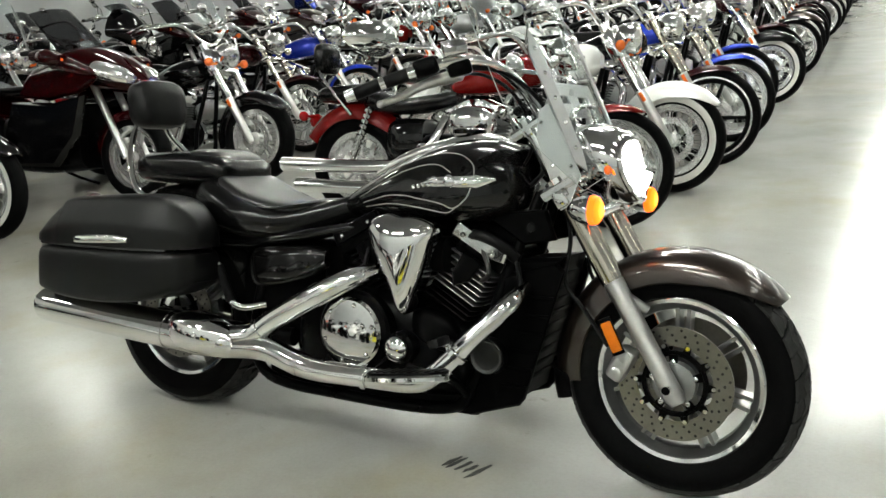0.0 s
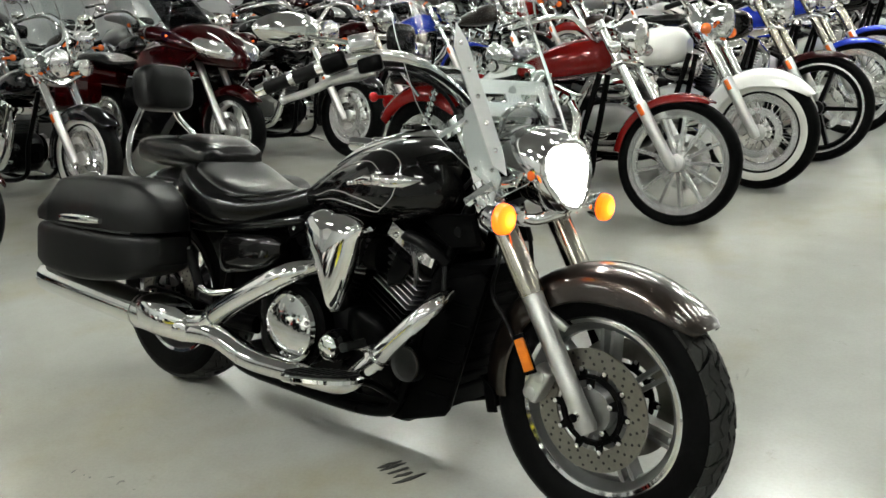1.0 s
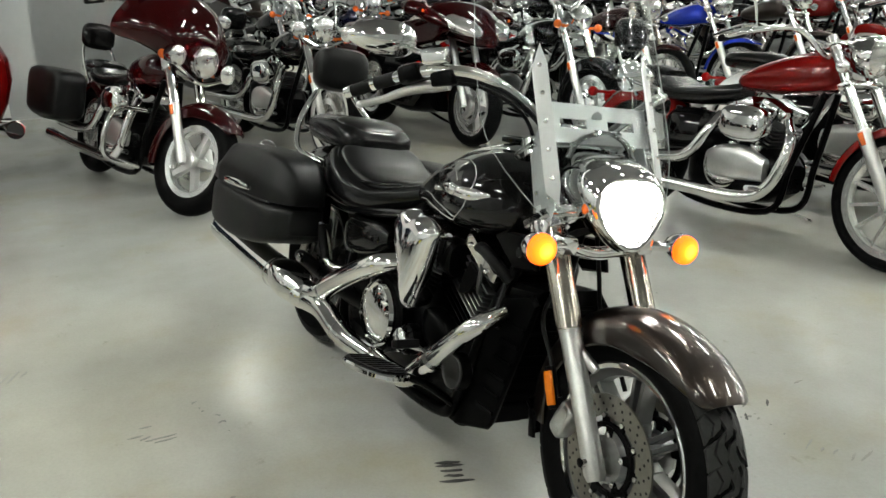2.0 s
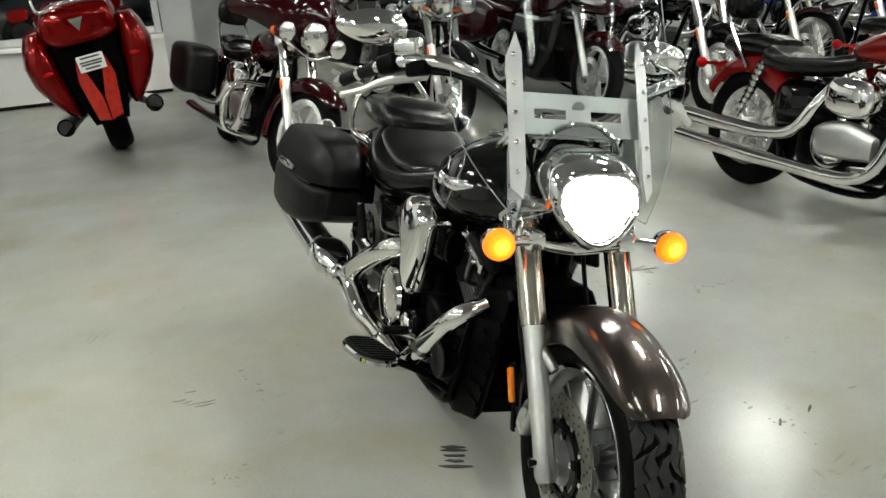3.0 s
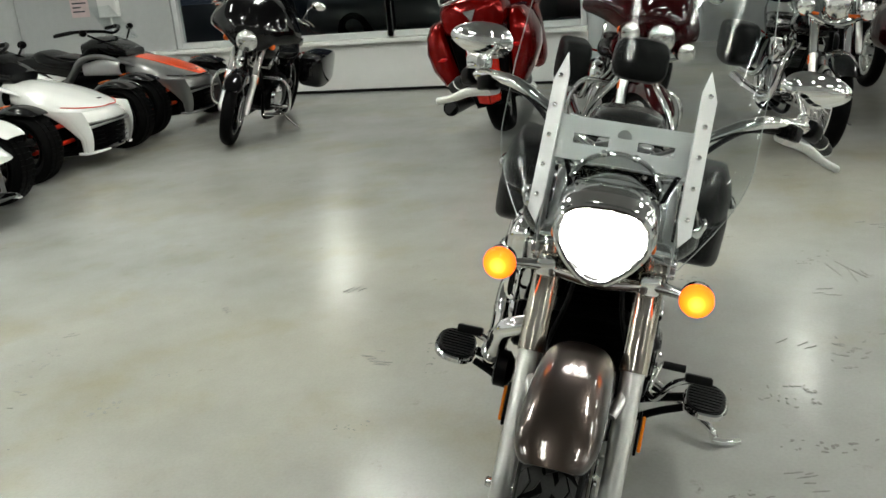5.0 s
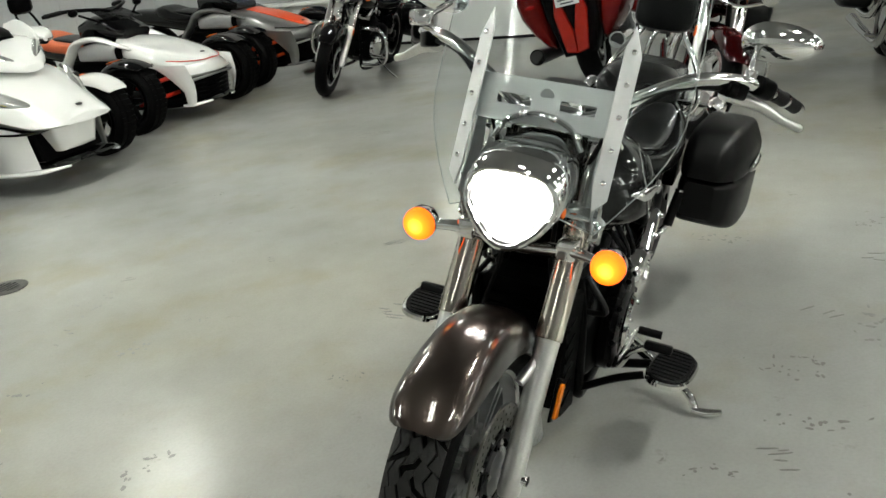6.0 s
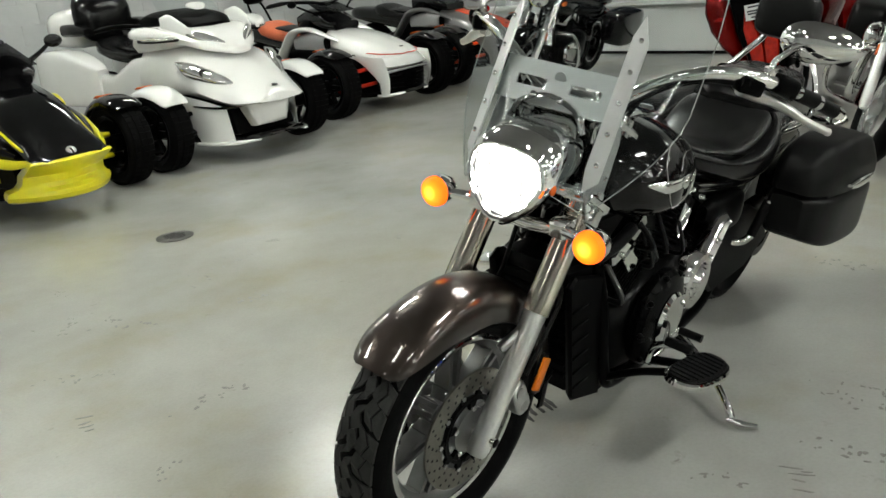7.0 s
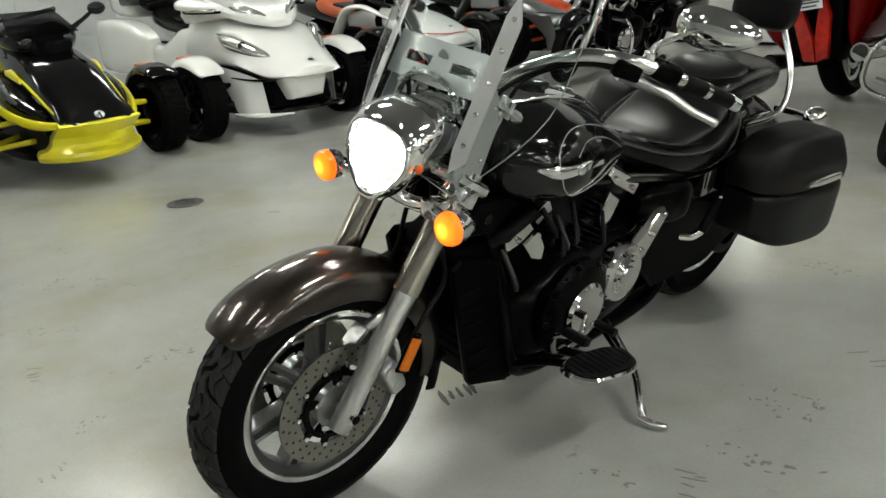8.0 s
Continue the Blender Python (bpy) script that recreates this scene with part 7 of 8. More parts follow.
        for s in (-1, 1):
            def cheek(u, v):
                a, b = (u + 1) / 2, v
                rear = Vector((-0.12, 0.425, 0.5)).lerp(Vector((0.1, 0.395, 0.135)), b)
                fore = Vector((0.33, 0.325, 0.4)).lerp(Vector((0.36, 0.305, 0.15)), b)
                q = rear.lerp(fore, a)
                q.y += 0.03 * math.sin(math.pi * a)
                q.z += 0.02 * (1 - b) * math.sin(math.pi * a)
                return Vector((q.x, s * q.y, q.z))
            part("nose_wing", sheet(12, 8, cheek, 0.014), paint, t, "white nose cheek panel", sharp=60)
            part("nose_toe", body([(0.06, s * 0.4, 0.145, 0.02, 0.012, 0.012), (0.25, s * 0.37, 0.147, 0.04, 0.018, 0.014), (0.42, s * 0.31, 0.153, 0.045, 0.018, 0.012), (0.54, s * 0.225, 0.166, 0.02, 0.008, 0.006)], 2.4, 16, 4), paint, t, "white chin blade")
            part("lip_slot", tube([(0.1, s * 0.425, 0.425), (0.28, s * 0.365, 0.408), (0.42, s * 0.3, 0.41), (0.5, s * 0.235, 0.425)], [0.004, 0.009, 0.012, 0.003], 8, flat=0.6), BLACKG, t)
            part("headlamp", body([(-0.03, s * 0.42, 0.735, 0.008, 0.01, 0.01), (0.06, s * 0.392, 0.69, 0.05, 0.05, 0.06), (0.16, s * 0.335, 0.64, 0.058, 0.054, 0.056), (0.28, s * 0.268, 0.585, 0.05, 0.038, 0.04), (0.42, s * 0.185, 0.522, 0.01, 0.01, 0.01)], 2.0, 20, 5), LENSDULL, t, "clear swept headlamp")
            part("lamp_eye", lathe([(0.0, 0.0), (0.018, 0.002), (0.024, 0.008), (0.029, 0.004), (0.03, -0.01)], 18, (0.19, s * 0.355, 0.655), "x"), ALUDARK, t, "dark projector lens")
            part("upper_lamp", body([(-0.05, s * 0.3, 0.94, 0.008, 0.01, 0.01), (0.02, s * 0.24, 0.905, 0.036, 0.034, 0.034), (0.1, s * 0.15, 0.858, 0.036, 0.032, 0.032), (0.18, s * 0.055, 0.8, 0.008, 0.008, 0.008)], 2.2, 20, 5), LENSDULL, t, "upper headlamp")
            part("mirror", body([(-0.42, s * 0.46, 0.945, 0.06, 0.04, 0.03), (-0.24, s * 0.49, 0.95, 0.105, 0.05, 0.04), (-0.08, s * 0.44, 0.93, 0.06, 0.03, 0.025), (-0.03, s * 0.38, 0.915, 0.02, 0.015, 0.015)], 2.6, 20, 3), paint, t, "white mirror housing")
            part("mirror_lamp", body([(-0.2, s * 0.53, 0.918, 0.03, 0.02, 0.016), (-0.1, s * 0.48, 0.914, 0.04, 0.022, 0.016), (-0.03, s * 0.41, 0.906, 0.016, 0.012, 0.01)], 2.4, 16, 3), LENSDULL, t)
            part("mirror_base", body([(-0.36, s * 0.44, 0.9, 0.05, 0.02, 0.02), (-0.2, s * 0.44, 0.9, 0.08, 0.02, 0.02), (-0.04, s * 0.38, 0.893, 0.03, 0.012, 0.012)], 2.6, 16, 3), BLACKP, t, "black mirror foot")
            part("side_pannier", body([(-2.0, s * 0.35, 0.62, 0.09, 0.15, 0.16), (-1.93, s * 0.36, 0.62, 0.12, 0.21, 0.24), (-1.5, s * 0.36, 0.62, 0.12, 0.2, 0.25), (-1.25, s * 0.34, 0.58, 0.09, 0.14, 0.2), (-1.18, s * 0.33, 0.57, 0.05, 0.1, 0.14)], 5, 28, 2), paint, t, "white side pannier", sharp=30)
            part("side_panel", body([(-1.3, s * 0.29, 0.52, 0.05, 0.12, 0.12), (-1.0, s * 0.31, 0.5, 0.07, 0.13, 0.14), (-0.7, s * 0.33, 0.55, 0.06, 0.2, 0.16), (-0.45, s * 0.34, 0.58, 0.05, 0.2, 0.12)], 3, 20, 4), paint, t)
            part("grip", rod((-1.0, s * 0.4, 0.98), (-0.85, s * 0.36, 1.0), 0.02, 10), GRIP, t)
            part("screen_fin", body([(-0.3, s * 0.3, 1.02, 0.01, 0.03, 0.08), (-0.18, s * 0.31, 1.0, 0.016, 0.07, 0.08), (-0.06, s * 0.3, 0.965, 0.016, 0.05, 0.05), (0.02, s * 0.27, 0.93, 0.008, 0.015, 0.015)], 2.4, 16, 4), paint, t, "white fin beside the windscreen")
            part("armrest", body([(-1.68, s * 0.3, 0.98, 0.05, 0.05, 0.05), (-1.5, s * 0.3, 0.98, 0.06, 0.05, 0.05), (-1.35, s * 0.29, 0.96, 0.04, 0.03, 0.03)], 3, 16, 2), LEATHER, t)
        part("dash_cover", body([(-0.8, 0, 0.98, 0.18, 0.05, 0.1), (-0.55, 0, 1.03, 0.26, 0.06, 0.12), (-0.25, 0, 1.0, 0.26, 0.05, 0.1), (-0.1, 0, 0.96, 0.18, 0.02, 0.06)], 3, 20, 3), BLACKP, t)

        def sp(u, v):
            return Vector((-0.14 - 0.34 * v - 0.12 * u * u, u * (0.27 - 0.03 * v), 0.98 + 0.36 * v))
        part("screen_bracket", body([(-0.3, 0, 1.12, 0.04, 0.015, 0.015), (-0.26, 0, 1.11, 0.09, 0.025, 0.02), (-0.22, 0, 1.09, 0.05, 0.012, 0.012)], 2.4, 16, 3), WHITEP, t, "white bracket of the windscreen")
        part("top_case", body([(-2.1, 0, 0.98, 0.16, 0.08, 0.1), (-2.02, 0, 0.98, 0.28, 0.16, 0.16), (-1.7, 0, 1.0, 0.28, 0.16, 0.18), (-1.62, 0, 1.0, 0.16, 0.1, 0.1)], 3.4, 24, 3), paint, t, "white top case")
        part("passenger_back", body([(-1.68, 0, 1.1, 0.16, 0.1, 0.14), (-1.62, 0, 1.1, 0.25, 0.18, 0.2), (-1.52, 0, 1.06, 0.24, 0.16, 0.2), (-1.47, 0, 1.04, 0.14, 0.08, 0.1)], 3.2, 24, 3), LEATHER, t, "padded passenger backrest")
        sz = 0.8
    else:
        def plan(rings):
            """A nose piece lofted upwards: (z, front, half width, sweep) per level."""
            out = []
            for z, xf, w, sw in rings:
                ys = [-1 + 2 * k / 16 for k in range(17)]
                out.append([Vector((xf - sw * abs(y) ** 2.2, w * y, z)) for y in ys] + [Vector((xf - sw - 0.12, w * y * 0.9, z)) for y in (1, 0.4, -0.4, -1)])
            return loft(out)
        if kind == "rs":
            fx = 0.45
            part("hood", hull([(-0.35, ((0, 0.84), (0.16, 0.82), (0.22, 0.75), (0.2, 0.64), (0, 0.6))), (-0.05, ((0, 0.79), (0.17, 0.775), (0.24, 0.7), (0.23, 0.58), (0, 0.55))), (0.2, ((0, 0.695), (0.17, 0.68), (0.235, 0.61), (0.23, 0.5), (0, 0.48))),
                               (0.42, ((0, 0.555), (0.165, 0.54), (0.22, 0.49), (0.215, 0.42), (0, 0.4))), (0.57, ((0, 0.445), (0.17, 0.432), (0.225, 0.41), (0.215, 0.38), (0, 0.37))), (0.63, ((0, 0.4), (0.14, 0.395), (0.17, 0.385), (0.16, 0.375), (0, 0.37)))], 4, 2), paint, t, "long sloping black bonnet", sharp=45)
            part("bumper", plan([(0.392, 0.64, 0.25, 0.05), (0.38, 0.66, 0.258, 0.06), (0.35, 0.645, 0.257, 0.09), (0.3, 0.585, 0.255, 0.12), (0.255, 0.57, 0.262, 0.12), (0.228, 0.585, 0.285, 0.15), (0.21, 0.63, 0.325, 0.24), (0.185, 0.645, 0.335, 0.26), (0.16, 0.635, 0.33, 0.26), (0.145, 0.59, 0.3, 0.22)]), YELLOWP, t, "bright yellow nose bumper with flared chin", sharp=32)
            part("grille", slab([(-0.1, 0.45), (0.3, 0.4), (0.36, 0.2), (0.0, 0.18)], -0.23, 0.23, 0.02), BLACKP, t, "black nose underside")
            part("badge", lathe([(0.012, 0.004), (0.02, 0.006), (0.03, 0.005), (0.031, 0)], 20, (0, 0, 0), "z"), SILVERP, t, "round silver badge").matrix_basis = pose(0.6, 0, 0.421, 0, 38, 0)
            part("badge_gap", block(-0.012, 0.03, -0.006, 0.006, 0.0, 0.008, 0.001), BLACKG, t).matrix_basis = pose(0.6, 0, 0.421, 0, 38, 0)
            for s in (-1, 1):
                part("yellow_trim", tube([(0.56, s * 0.205, 0.41), (0.42, s * 0.228, 0.475), (0.2, s * 0.243, 0.59), (-0.05, s * 0.248, 0.685)], 0.009, 8), YELLOWP, t, "yellow bonnet edge")
                part("yellow_frame", tube([(0.56, s * 0.21, 0.385), (0.42, s * 0.3, 0.385), (0.22, s * 0.38, 0.43), (0.0, s * 0.41, 0.51), (-0.25, s * 0.36, 0.6), (-0.42, s * 0.27, 0.66)], [0.016, 0.03, 0.03, 0.028, 0.026, 0.02], 10, flat=0.6), YELLOWP, t, "yellow body frame")
                part("yellow_cowl", body([(-0.1, s * 0.26, 0.67, 0.01, 0.015, 0.02), (0.02, s * 0.268, 0.665, 0.016, 0.025, 0.03), (0.12, s * 0.26, 0.63, 0.01, 0.015, 0.02)], 2.6, 16, 3), YELLOWP, t, "yellow shoulder piece")
                part("side_liner", body([(-0.35, s * 0.25, 0.6, 0.04, 0.06, 0.1), (0.0, s * 0.3, 0.54, 0.07, 0.06, 0.14), (0.25, s * 0.28, 0.46, 0.06, 0.04, 0.12), (0.42, s * 0.23, 0.41, 0.03, 0.02, 0.06)], 3, 18, 3), BLACKG, t, "black inner panel")
                part("headlamp", body([(0.02, s * 0.33, 0.575, 0.02, 0.02, 0.02), (0.16, s * 0.325, 0.515, 0.035, 0.022, 0.022), (0.36, s * 0.27, 0.432, 0.012, 0.01, 0.01)], 2.4, 16, 3), ALUDARK, t, "slim dark headlamp")
                for k in range(5):
                    part("bonnet_mark", block(-0.014, 0.014, -0.016, 0.016, -0.002, 0.002, 0.001), YELLOWP, t).matrix_basis = pose(0.1 + 0.045 * k, s * 0.212, 0.672 - 0.0235 * k, s * -38, 28, 0)
                part("side_panel", body([(-1.0, s * 0.2, 0.58, 0.04, 0.1, 0.12), (-0.8, s * 0.24, 0.62, 0.07, 0.16, 0.18), (-0.6, s * 0.26, 0.66, 0.06, 0.12, 0.12)], 3, 20, 3), YELLOWP, t, "yellow tank side panel")
                part("mirror", join(tube([(-0.22, s * 0.2, 0.86), (-0.17, s * 0.3, 0.93), (-0.16, s * 0.38, 0.985)], [0.022, 0.015, 0.012], 8), ball((-0.16, s * 0.42, 1.005), 0.058, 0.6, 1.1, 0.75, 14)), BLACKG, t, "black stalk mirror")
                part("cowl_lamp", ball((-0.0, s * 0.13, 0.84), 0.034, 0.7, 1.2, 0.8, 14), ALUDARK, t, "small dark cowl lamp")
            part("dash_cover", body([(-0.5, 0, 0.86, 0.14, 0.06, 0.1), (-0.28, 0, 0.89, 0.23, 0.09, 0.12), (-0.08, 0, 0.86, 0.22, 0.05, 0.1), (0.04, 0, 0.81, 0.14, 0.03, 0.05)], 3, 20, 3), BLACKG, t, "black instrument cowl")
            part("tail", body([(-2.0, 0, 0.72, 0.06, 0.04, 0.04), (-1.85, 0, 0.72, 0.14, 0.08, 0.08), (-1.4, 0, 0.68, 0.17, 0.08, 0.12), (-1.0, 0, 0.6, 0.14, 0.08, 0.12)], 3, 20, 3), BLACKG, t)
        else:
            fx = 0.0
            nose = [(-0.5, ((0, 0.735), (0.14, 0.725), (0.2, 0.67), (0.2, 0.6), (0, 0.58))), (-0.33, ((0, 0.715), (0.21, 0.695), (0.275, 0.635), (0.255, 0.55), (0, 0.52))), (-0.1, ((0, 0.668), (0.225, 0.642), (0.31, 0.57), (0.29, 0.5), (0, 0.46))),
                    (0.12, ((0, 0.602), (0.2, 0.578), (0.295, 0.51), (0.28, 0.45), (0, 0.43))), (0.26, ((0, 0.55), (0.15, 0.532), (0.22, 0.495), (0.21, 0.45), (0, 0.43))), (0.34, ((0, 0.508), (0.07, 0.502), (0.11, 0.485), (0.1, 0.45), (0, 0.44)))]
            part("hood", hull(nose, 4, 3), paint, t, "smooth rounded bonnet", sharp=60)
            part("nose_surround", plan([(0.515, 0.27, 0.27, 0.16), (0.49, 0.34, 0.3, 0.2), (0.465, 0.372, 0.318, 0.19), (0.43, 0.39, 0.328, 0.16), (0.395, 0.392, 0.325, 0.12), (0.375, 0.37, 0.3, 0.1)]), paint, t, "nose surround over the intake", sharp=50)
            part("grille", plan([(0.375, 0.345, 0.28, 0.07), (0.28, 0.34, 0.275, 0.07), (0.165, 0.32, 0.26, 0.06)]), BLACKP, t, "black honeycomb intake", sharp=40)
            for k in range(4):
                part("grille_bar", tube([(0.29, -0.26, 0.21 + 0.034 * k), (0.342, -0.13, 0.207 + 0.034 * k), (0.35, 0, 0.206 + 0.034 * k), (0.342, 0.13, 0.207 + 0.034 * k), (0.29, 0.26, 0.21 + 0.034 * k)], 0.004, 6, 3), BLACKG, t)
            part("grille_brow", tube([(0.28, -0.285, 0.345), (0.365, -0.2, 0.362), (0.385, 0, 0.366), (0.365, 0.2, 0.362), (0.28, 0.285, 0.345)], [0.014, 0.011, 0.008, 0.011, 0.014], 8, 5), SILVERP, t, "silver brow over the intake")
            part("hood_gap", tube([(0.1, -0.29, 0.523), (0.24, -0.235, 0.508), (0.335, -0.11, 0.495), (0.35, 0, 0.497), (0.335, 0.11, 0.495), (0.24, 0.235, 0.508), (0.1, 0.29, 0.523)], 0.005, 6, 4), SUSPRED if kind == "f3" else BLACKG, t, "thin line under the bonnet edge")
            part("lower_lip", plan([(0.175, 0.345, 0.26, 0.08), (0.16, 0.36, 0.265, 0.08), (0.14, 0.345, 0.255, 0.08)]), BLACKG, t, "front lip")
            if kind == "f3grey":
                part("stripe", hull([(x, ((0, h[0][1] + 0.005), (h[1][0] * f, h[0][1] - (h[0][1] - h[1][1]) * f * f + 0.005), (h[1][0] * f, h[1][1] - 0.03), (0, h[0][1] - 0.05))) for (x, h), f in zip(nose[1:], (0.5, 0.6, 0.66, 0.7, 0.75))], 4, 2), accent, t, "orange bonnet stripe")
            for s in (-1, 1):
                def pillar(u, v):
                    a = (u + 1) / 2
                    rear = Vector((-0.1 + 0.34 * min(1, 1.5 * v) ** 0.6, 0.335 - 0.04 * v, 0.5 - 0.36 * v))
                    fore = Vector((0.29 + 0.04 * math.sin(math.pi * v), 0.318 - 0.05 * v, 0.475 - 0.335 * v))
                    q = rear.lerp(fore, a)
                    return Vector((q.x, s * (q.y + 0.018 * math.sin(math.pi * a)), q.z))
                part("nose_wing", sheet(6, 12, pillar, 0.02), paint, t, "nose side pillar", sharp=60)
                part("nose_toe", body([(0.2, s * 0.3, 0.145, 0.012, 0.012, 0.01), (0.28, s * 0.28, 0.145, 0.025, 0.016, 0.012), (0.35, s * 0.2, 0.15, 0.03, 0.012, 0.01), (0.38, s * 0.14, 0.155, 0.012, 0.008, 0.006)], 2.4, 14, 3), paint, t, "chin blade")
                part("body_side", tube([(-1.1, s * 0.24, 0.48), (-0.95, s * 0.29, 0.6), (-0.82, s * 0.3, 0.72), (-0.62, s * 0.29, 0.745), (-0.42, s * 0.28, 0.69), (-0.25, s * 0.27, 0.63)], [0.03, 0.028, 0.03, 0.024, 0.018, 0.012], 14, flat=2.4), paint, t, "curved body side panel")
                part("side_scoop", body([(-0.85, s * 0.26, 0.62, 0.03, 0.06, 0.06), (-0.6, s * 0.285, 0.635, 0.05, 0.085, 0.08), (-0.42, s * 0.295, 0.625, 0.06, 0.07, 0.075), (-0.38, s * 0.297, 0.62, 0.055, 0.06, 0.065)], 2.6, 20, 4), SILVERP, t, "silver air scoop")
                part("scoop_mouth", body([(-0.42, s * 0.297, 0.622, 0.05, 0.055, 0.06), (-0.372, s * 0.298, 0.62, 0.046, 0.05, 0.055), (-0.368, s * 0.298, 0.62, 0.03, 0.035, 0.04)], 2.6, 20, 2), BLACKP, t, "dark mouth of the scoop")
                part("mirror", join(tube([(-0.6, s * 0.2, 0.88), (-0.66, s * 0.36, 0.96)], 0.01, 8, straight=True), ball((-0.68, s * 0.4, 0.985), 0.05, 0.5, 1.1, 0.7, 12)), BLACKP, t, "black stalk mirror")
            part("badge", ball((0.265, 0, 0.552), 0.02, 1.2, 0.9, 0.3, 12), ALUDARK, t)
            part("dash_cover", body([(-0.95, 0, 0.82, 0.12, 0.05, 0.1), (-0.74, 0, 0.86, 0.18, 0.07, 0.12), (-0.55, 0, 0.82, 0.2, 0.05, 0.12), (-0.4, 0, 0.76, 0.17, 0.03, 0.06)], 3, 20, 3), BLACKG, t)
            part("tail", body([(-2.0, 0, 0.72, 0.06, 0.04, 0.04), (-1.85, 0, 0.72, 0.14, 0.08, 0.08), (-1.4, 0, 0.68, 0.17, 0.08, 0.12), (-1.0, 0, 0.6, 0.14, 0.08, 0.12)], 3, 20, 3), BLACKG, t)
            if kind == "f3":
                part("backrest", join(tube([(-1.55, -0.1, 0.75), (-1.7, -0.08, 1.0), (-1.7, 0.08, 1.0), (-1.55, 0.1, 0.75)], 0.012, 8), body([(-1.75, 0, 1.08, 0.08, 0.07, 0.07), (-1.7, 0, 1.08, 0.14, 0.1, 0.09), (-1.65, 0, 1.08, 0.08, 0.07, 0.07)], 3.2, 18, 3)), BLACKP, t)
        for s in (-1, 1):
            part("grip", rod((-0.98, s * 0.42, 0.98), (-0.82, s * 0.38, 1.0), 0.02, 10), GRIP, t)
        part("tank", body([(-1.0, 0, 0.7, 0.1, 0.06, 0.1), (-0.85, 0, 0.74, 0.18, 0.1, 0.14), (-0.7, 0, 0.76, 0.2, 0.1, 0.14)], 3, 20, 3), BLACKP, t)
        tall = {"f3grey": 0.34, "f3": 0.1}.get(kind, 0.14)

        def sp(u, v):
            return Vector((-0.42 + fx - 0.25 * v - 0.06 * u * u, u * (0.22 - 0.05 * v), 0.88 + tall * v))
        sz = 0.72
    part("handlebar", tube([(-1.0, -0.43, 0.975), (-0.8, -0.36, 1.0), (-0.65, -0.15, 0.98), (-0.62, 0, 0.95), (-0.65, 0.15, 0.98), (-0.8, 0.36, 1.0), (-1.0, 0.43, 0.975)], 0.016, 10), BLACKM, t)
    w = part("windshield", sheet(10, 6, sp, 0.004), SMOKED if kind in ("rs", "f3") else SCREEN, t)
    w.visible_shadow = False
    part("seat", body([(-1.6, 0, sz + 0.02, 0.1, 0.05, 0.06), (-1.45, 0, sz + 0.02, 0.18, 0.08, 0.08), (-1.25, 0, sz - 0.02, 0.2, 0.06, 0.08), (-1.0, 0, sz - 0.04, 0.18, 0.03, 0.08), (-0.75, 0, sz, 0.1, 0.04, 0.06)], 3, 24, 4), seatmat, t, "moulded seat")
    part("seat_dish", body([(-1.38, 0, sz + 0.03, 0.12, 0.02, 0.02), (-1.2, 0, sz + 0.022, 0.15, 0.02, 0.02), (-1.0, 0, sz - 0.012, 0.12, 0.015, 0.02), (-0.9, 0, sz + 0.0, 0.06, 0.012, 0.02)], 3, 20, 3), LEATHER, t)
    return t


# ---- placing: rows of motorcycles, each leaning on its stand ----
def park(x, y, yaw, lean=-9, wb=1.6):
    """A pose from the place of the front wheel's foot."""
    a = radians(yaw)
    return pose(x - wb * math.cos(a), y - wb * math.sin(a), 0.003, lean, 0, yaw)


red_bike = cruiser("motorcycle", "dark red sporty cruiser with thirteen-spoke wheels and chrome pipes", REDP, wheel="ten", fat=False, wb=1.52, twin_shock=True, fork=CHROME, back=True, bars=1.02)
red_bike.matrix_basis = park(0.7, 2.41, 6, wb=1.52)
white_bike = cruiser("motorcycle", "white heritage cruiser with whitewall tyres and deep white mudguards", WHITEP, wheel="wire", whitewall=True, screen=False)
white_bike.matrix_basis = park(0.78, 3.24, 4)
mag_bike = cruiser("motorcycle", "maroon and black cruiser with black five-spoke wheels", MAROON, BLACKG, wheel="five", fat=False, rf=0.325, rimmat=BLACKM, solo=True, bars=1.06)
mag_bike.matrix_basis = park(0.83, 4.0, 4)
blue_bike = cruiser("motorcycle", "blue cruiser with wire wheels and chrome engine", BLUEP, wheel="wire", fat=False, bars=1.06)
blue_bike.matrix_basis = park(0.78, 4.86, 4)
screen_bike = cruiser("motorcycle", "black cruiser with tall clear windshield and passing lamps", BLACKG, wheel="wire", whitewall=True, screen=True, passing=True, bags=True, back=True)
screen_bike.matrix_basis = park(-2.92, 1.22, 8)
black_bike = cruiser("motorcycle", "gloss black cruiser with wire wheels", BLACKG, wheel="wire", screen=False, bars=1.14)
black_bike.matrix_basis = park(-2.25, 3.0, 3)
batwing = cruiser("touring_motorcycle", "dark red touring motorcycle with handlebar fairing and three lamps", MAROON, wheel="five", fairing="bat", passing=True, bags=True, back=True)
batwing.matrix_basis = park(-2.09, -0.03, 10, -14)
bagger = cruiser("touring_motorcycle", "gloss black bagger with batwing fairing and hard bags", BLACKG, wheel="five", fairing="bat", bags="paint", rimmat=BLACKM)
bagger.matrix_basis = park(-3.66, -3.5, 8, -13)
FRONT_END = ("front_wheel", "front_mudguard", "fork_leg", "fork_tube", "side_reflector", "yoke", "headlamp", "turn_signal", "handlebar", "grip", "lever", "mirror", "fairing", "low_screen", "lamp_bar", "passing_lamp")


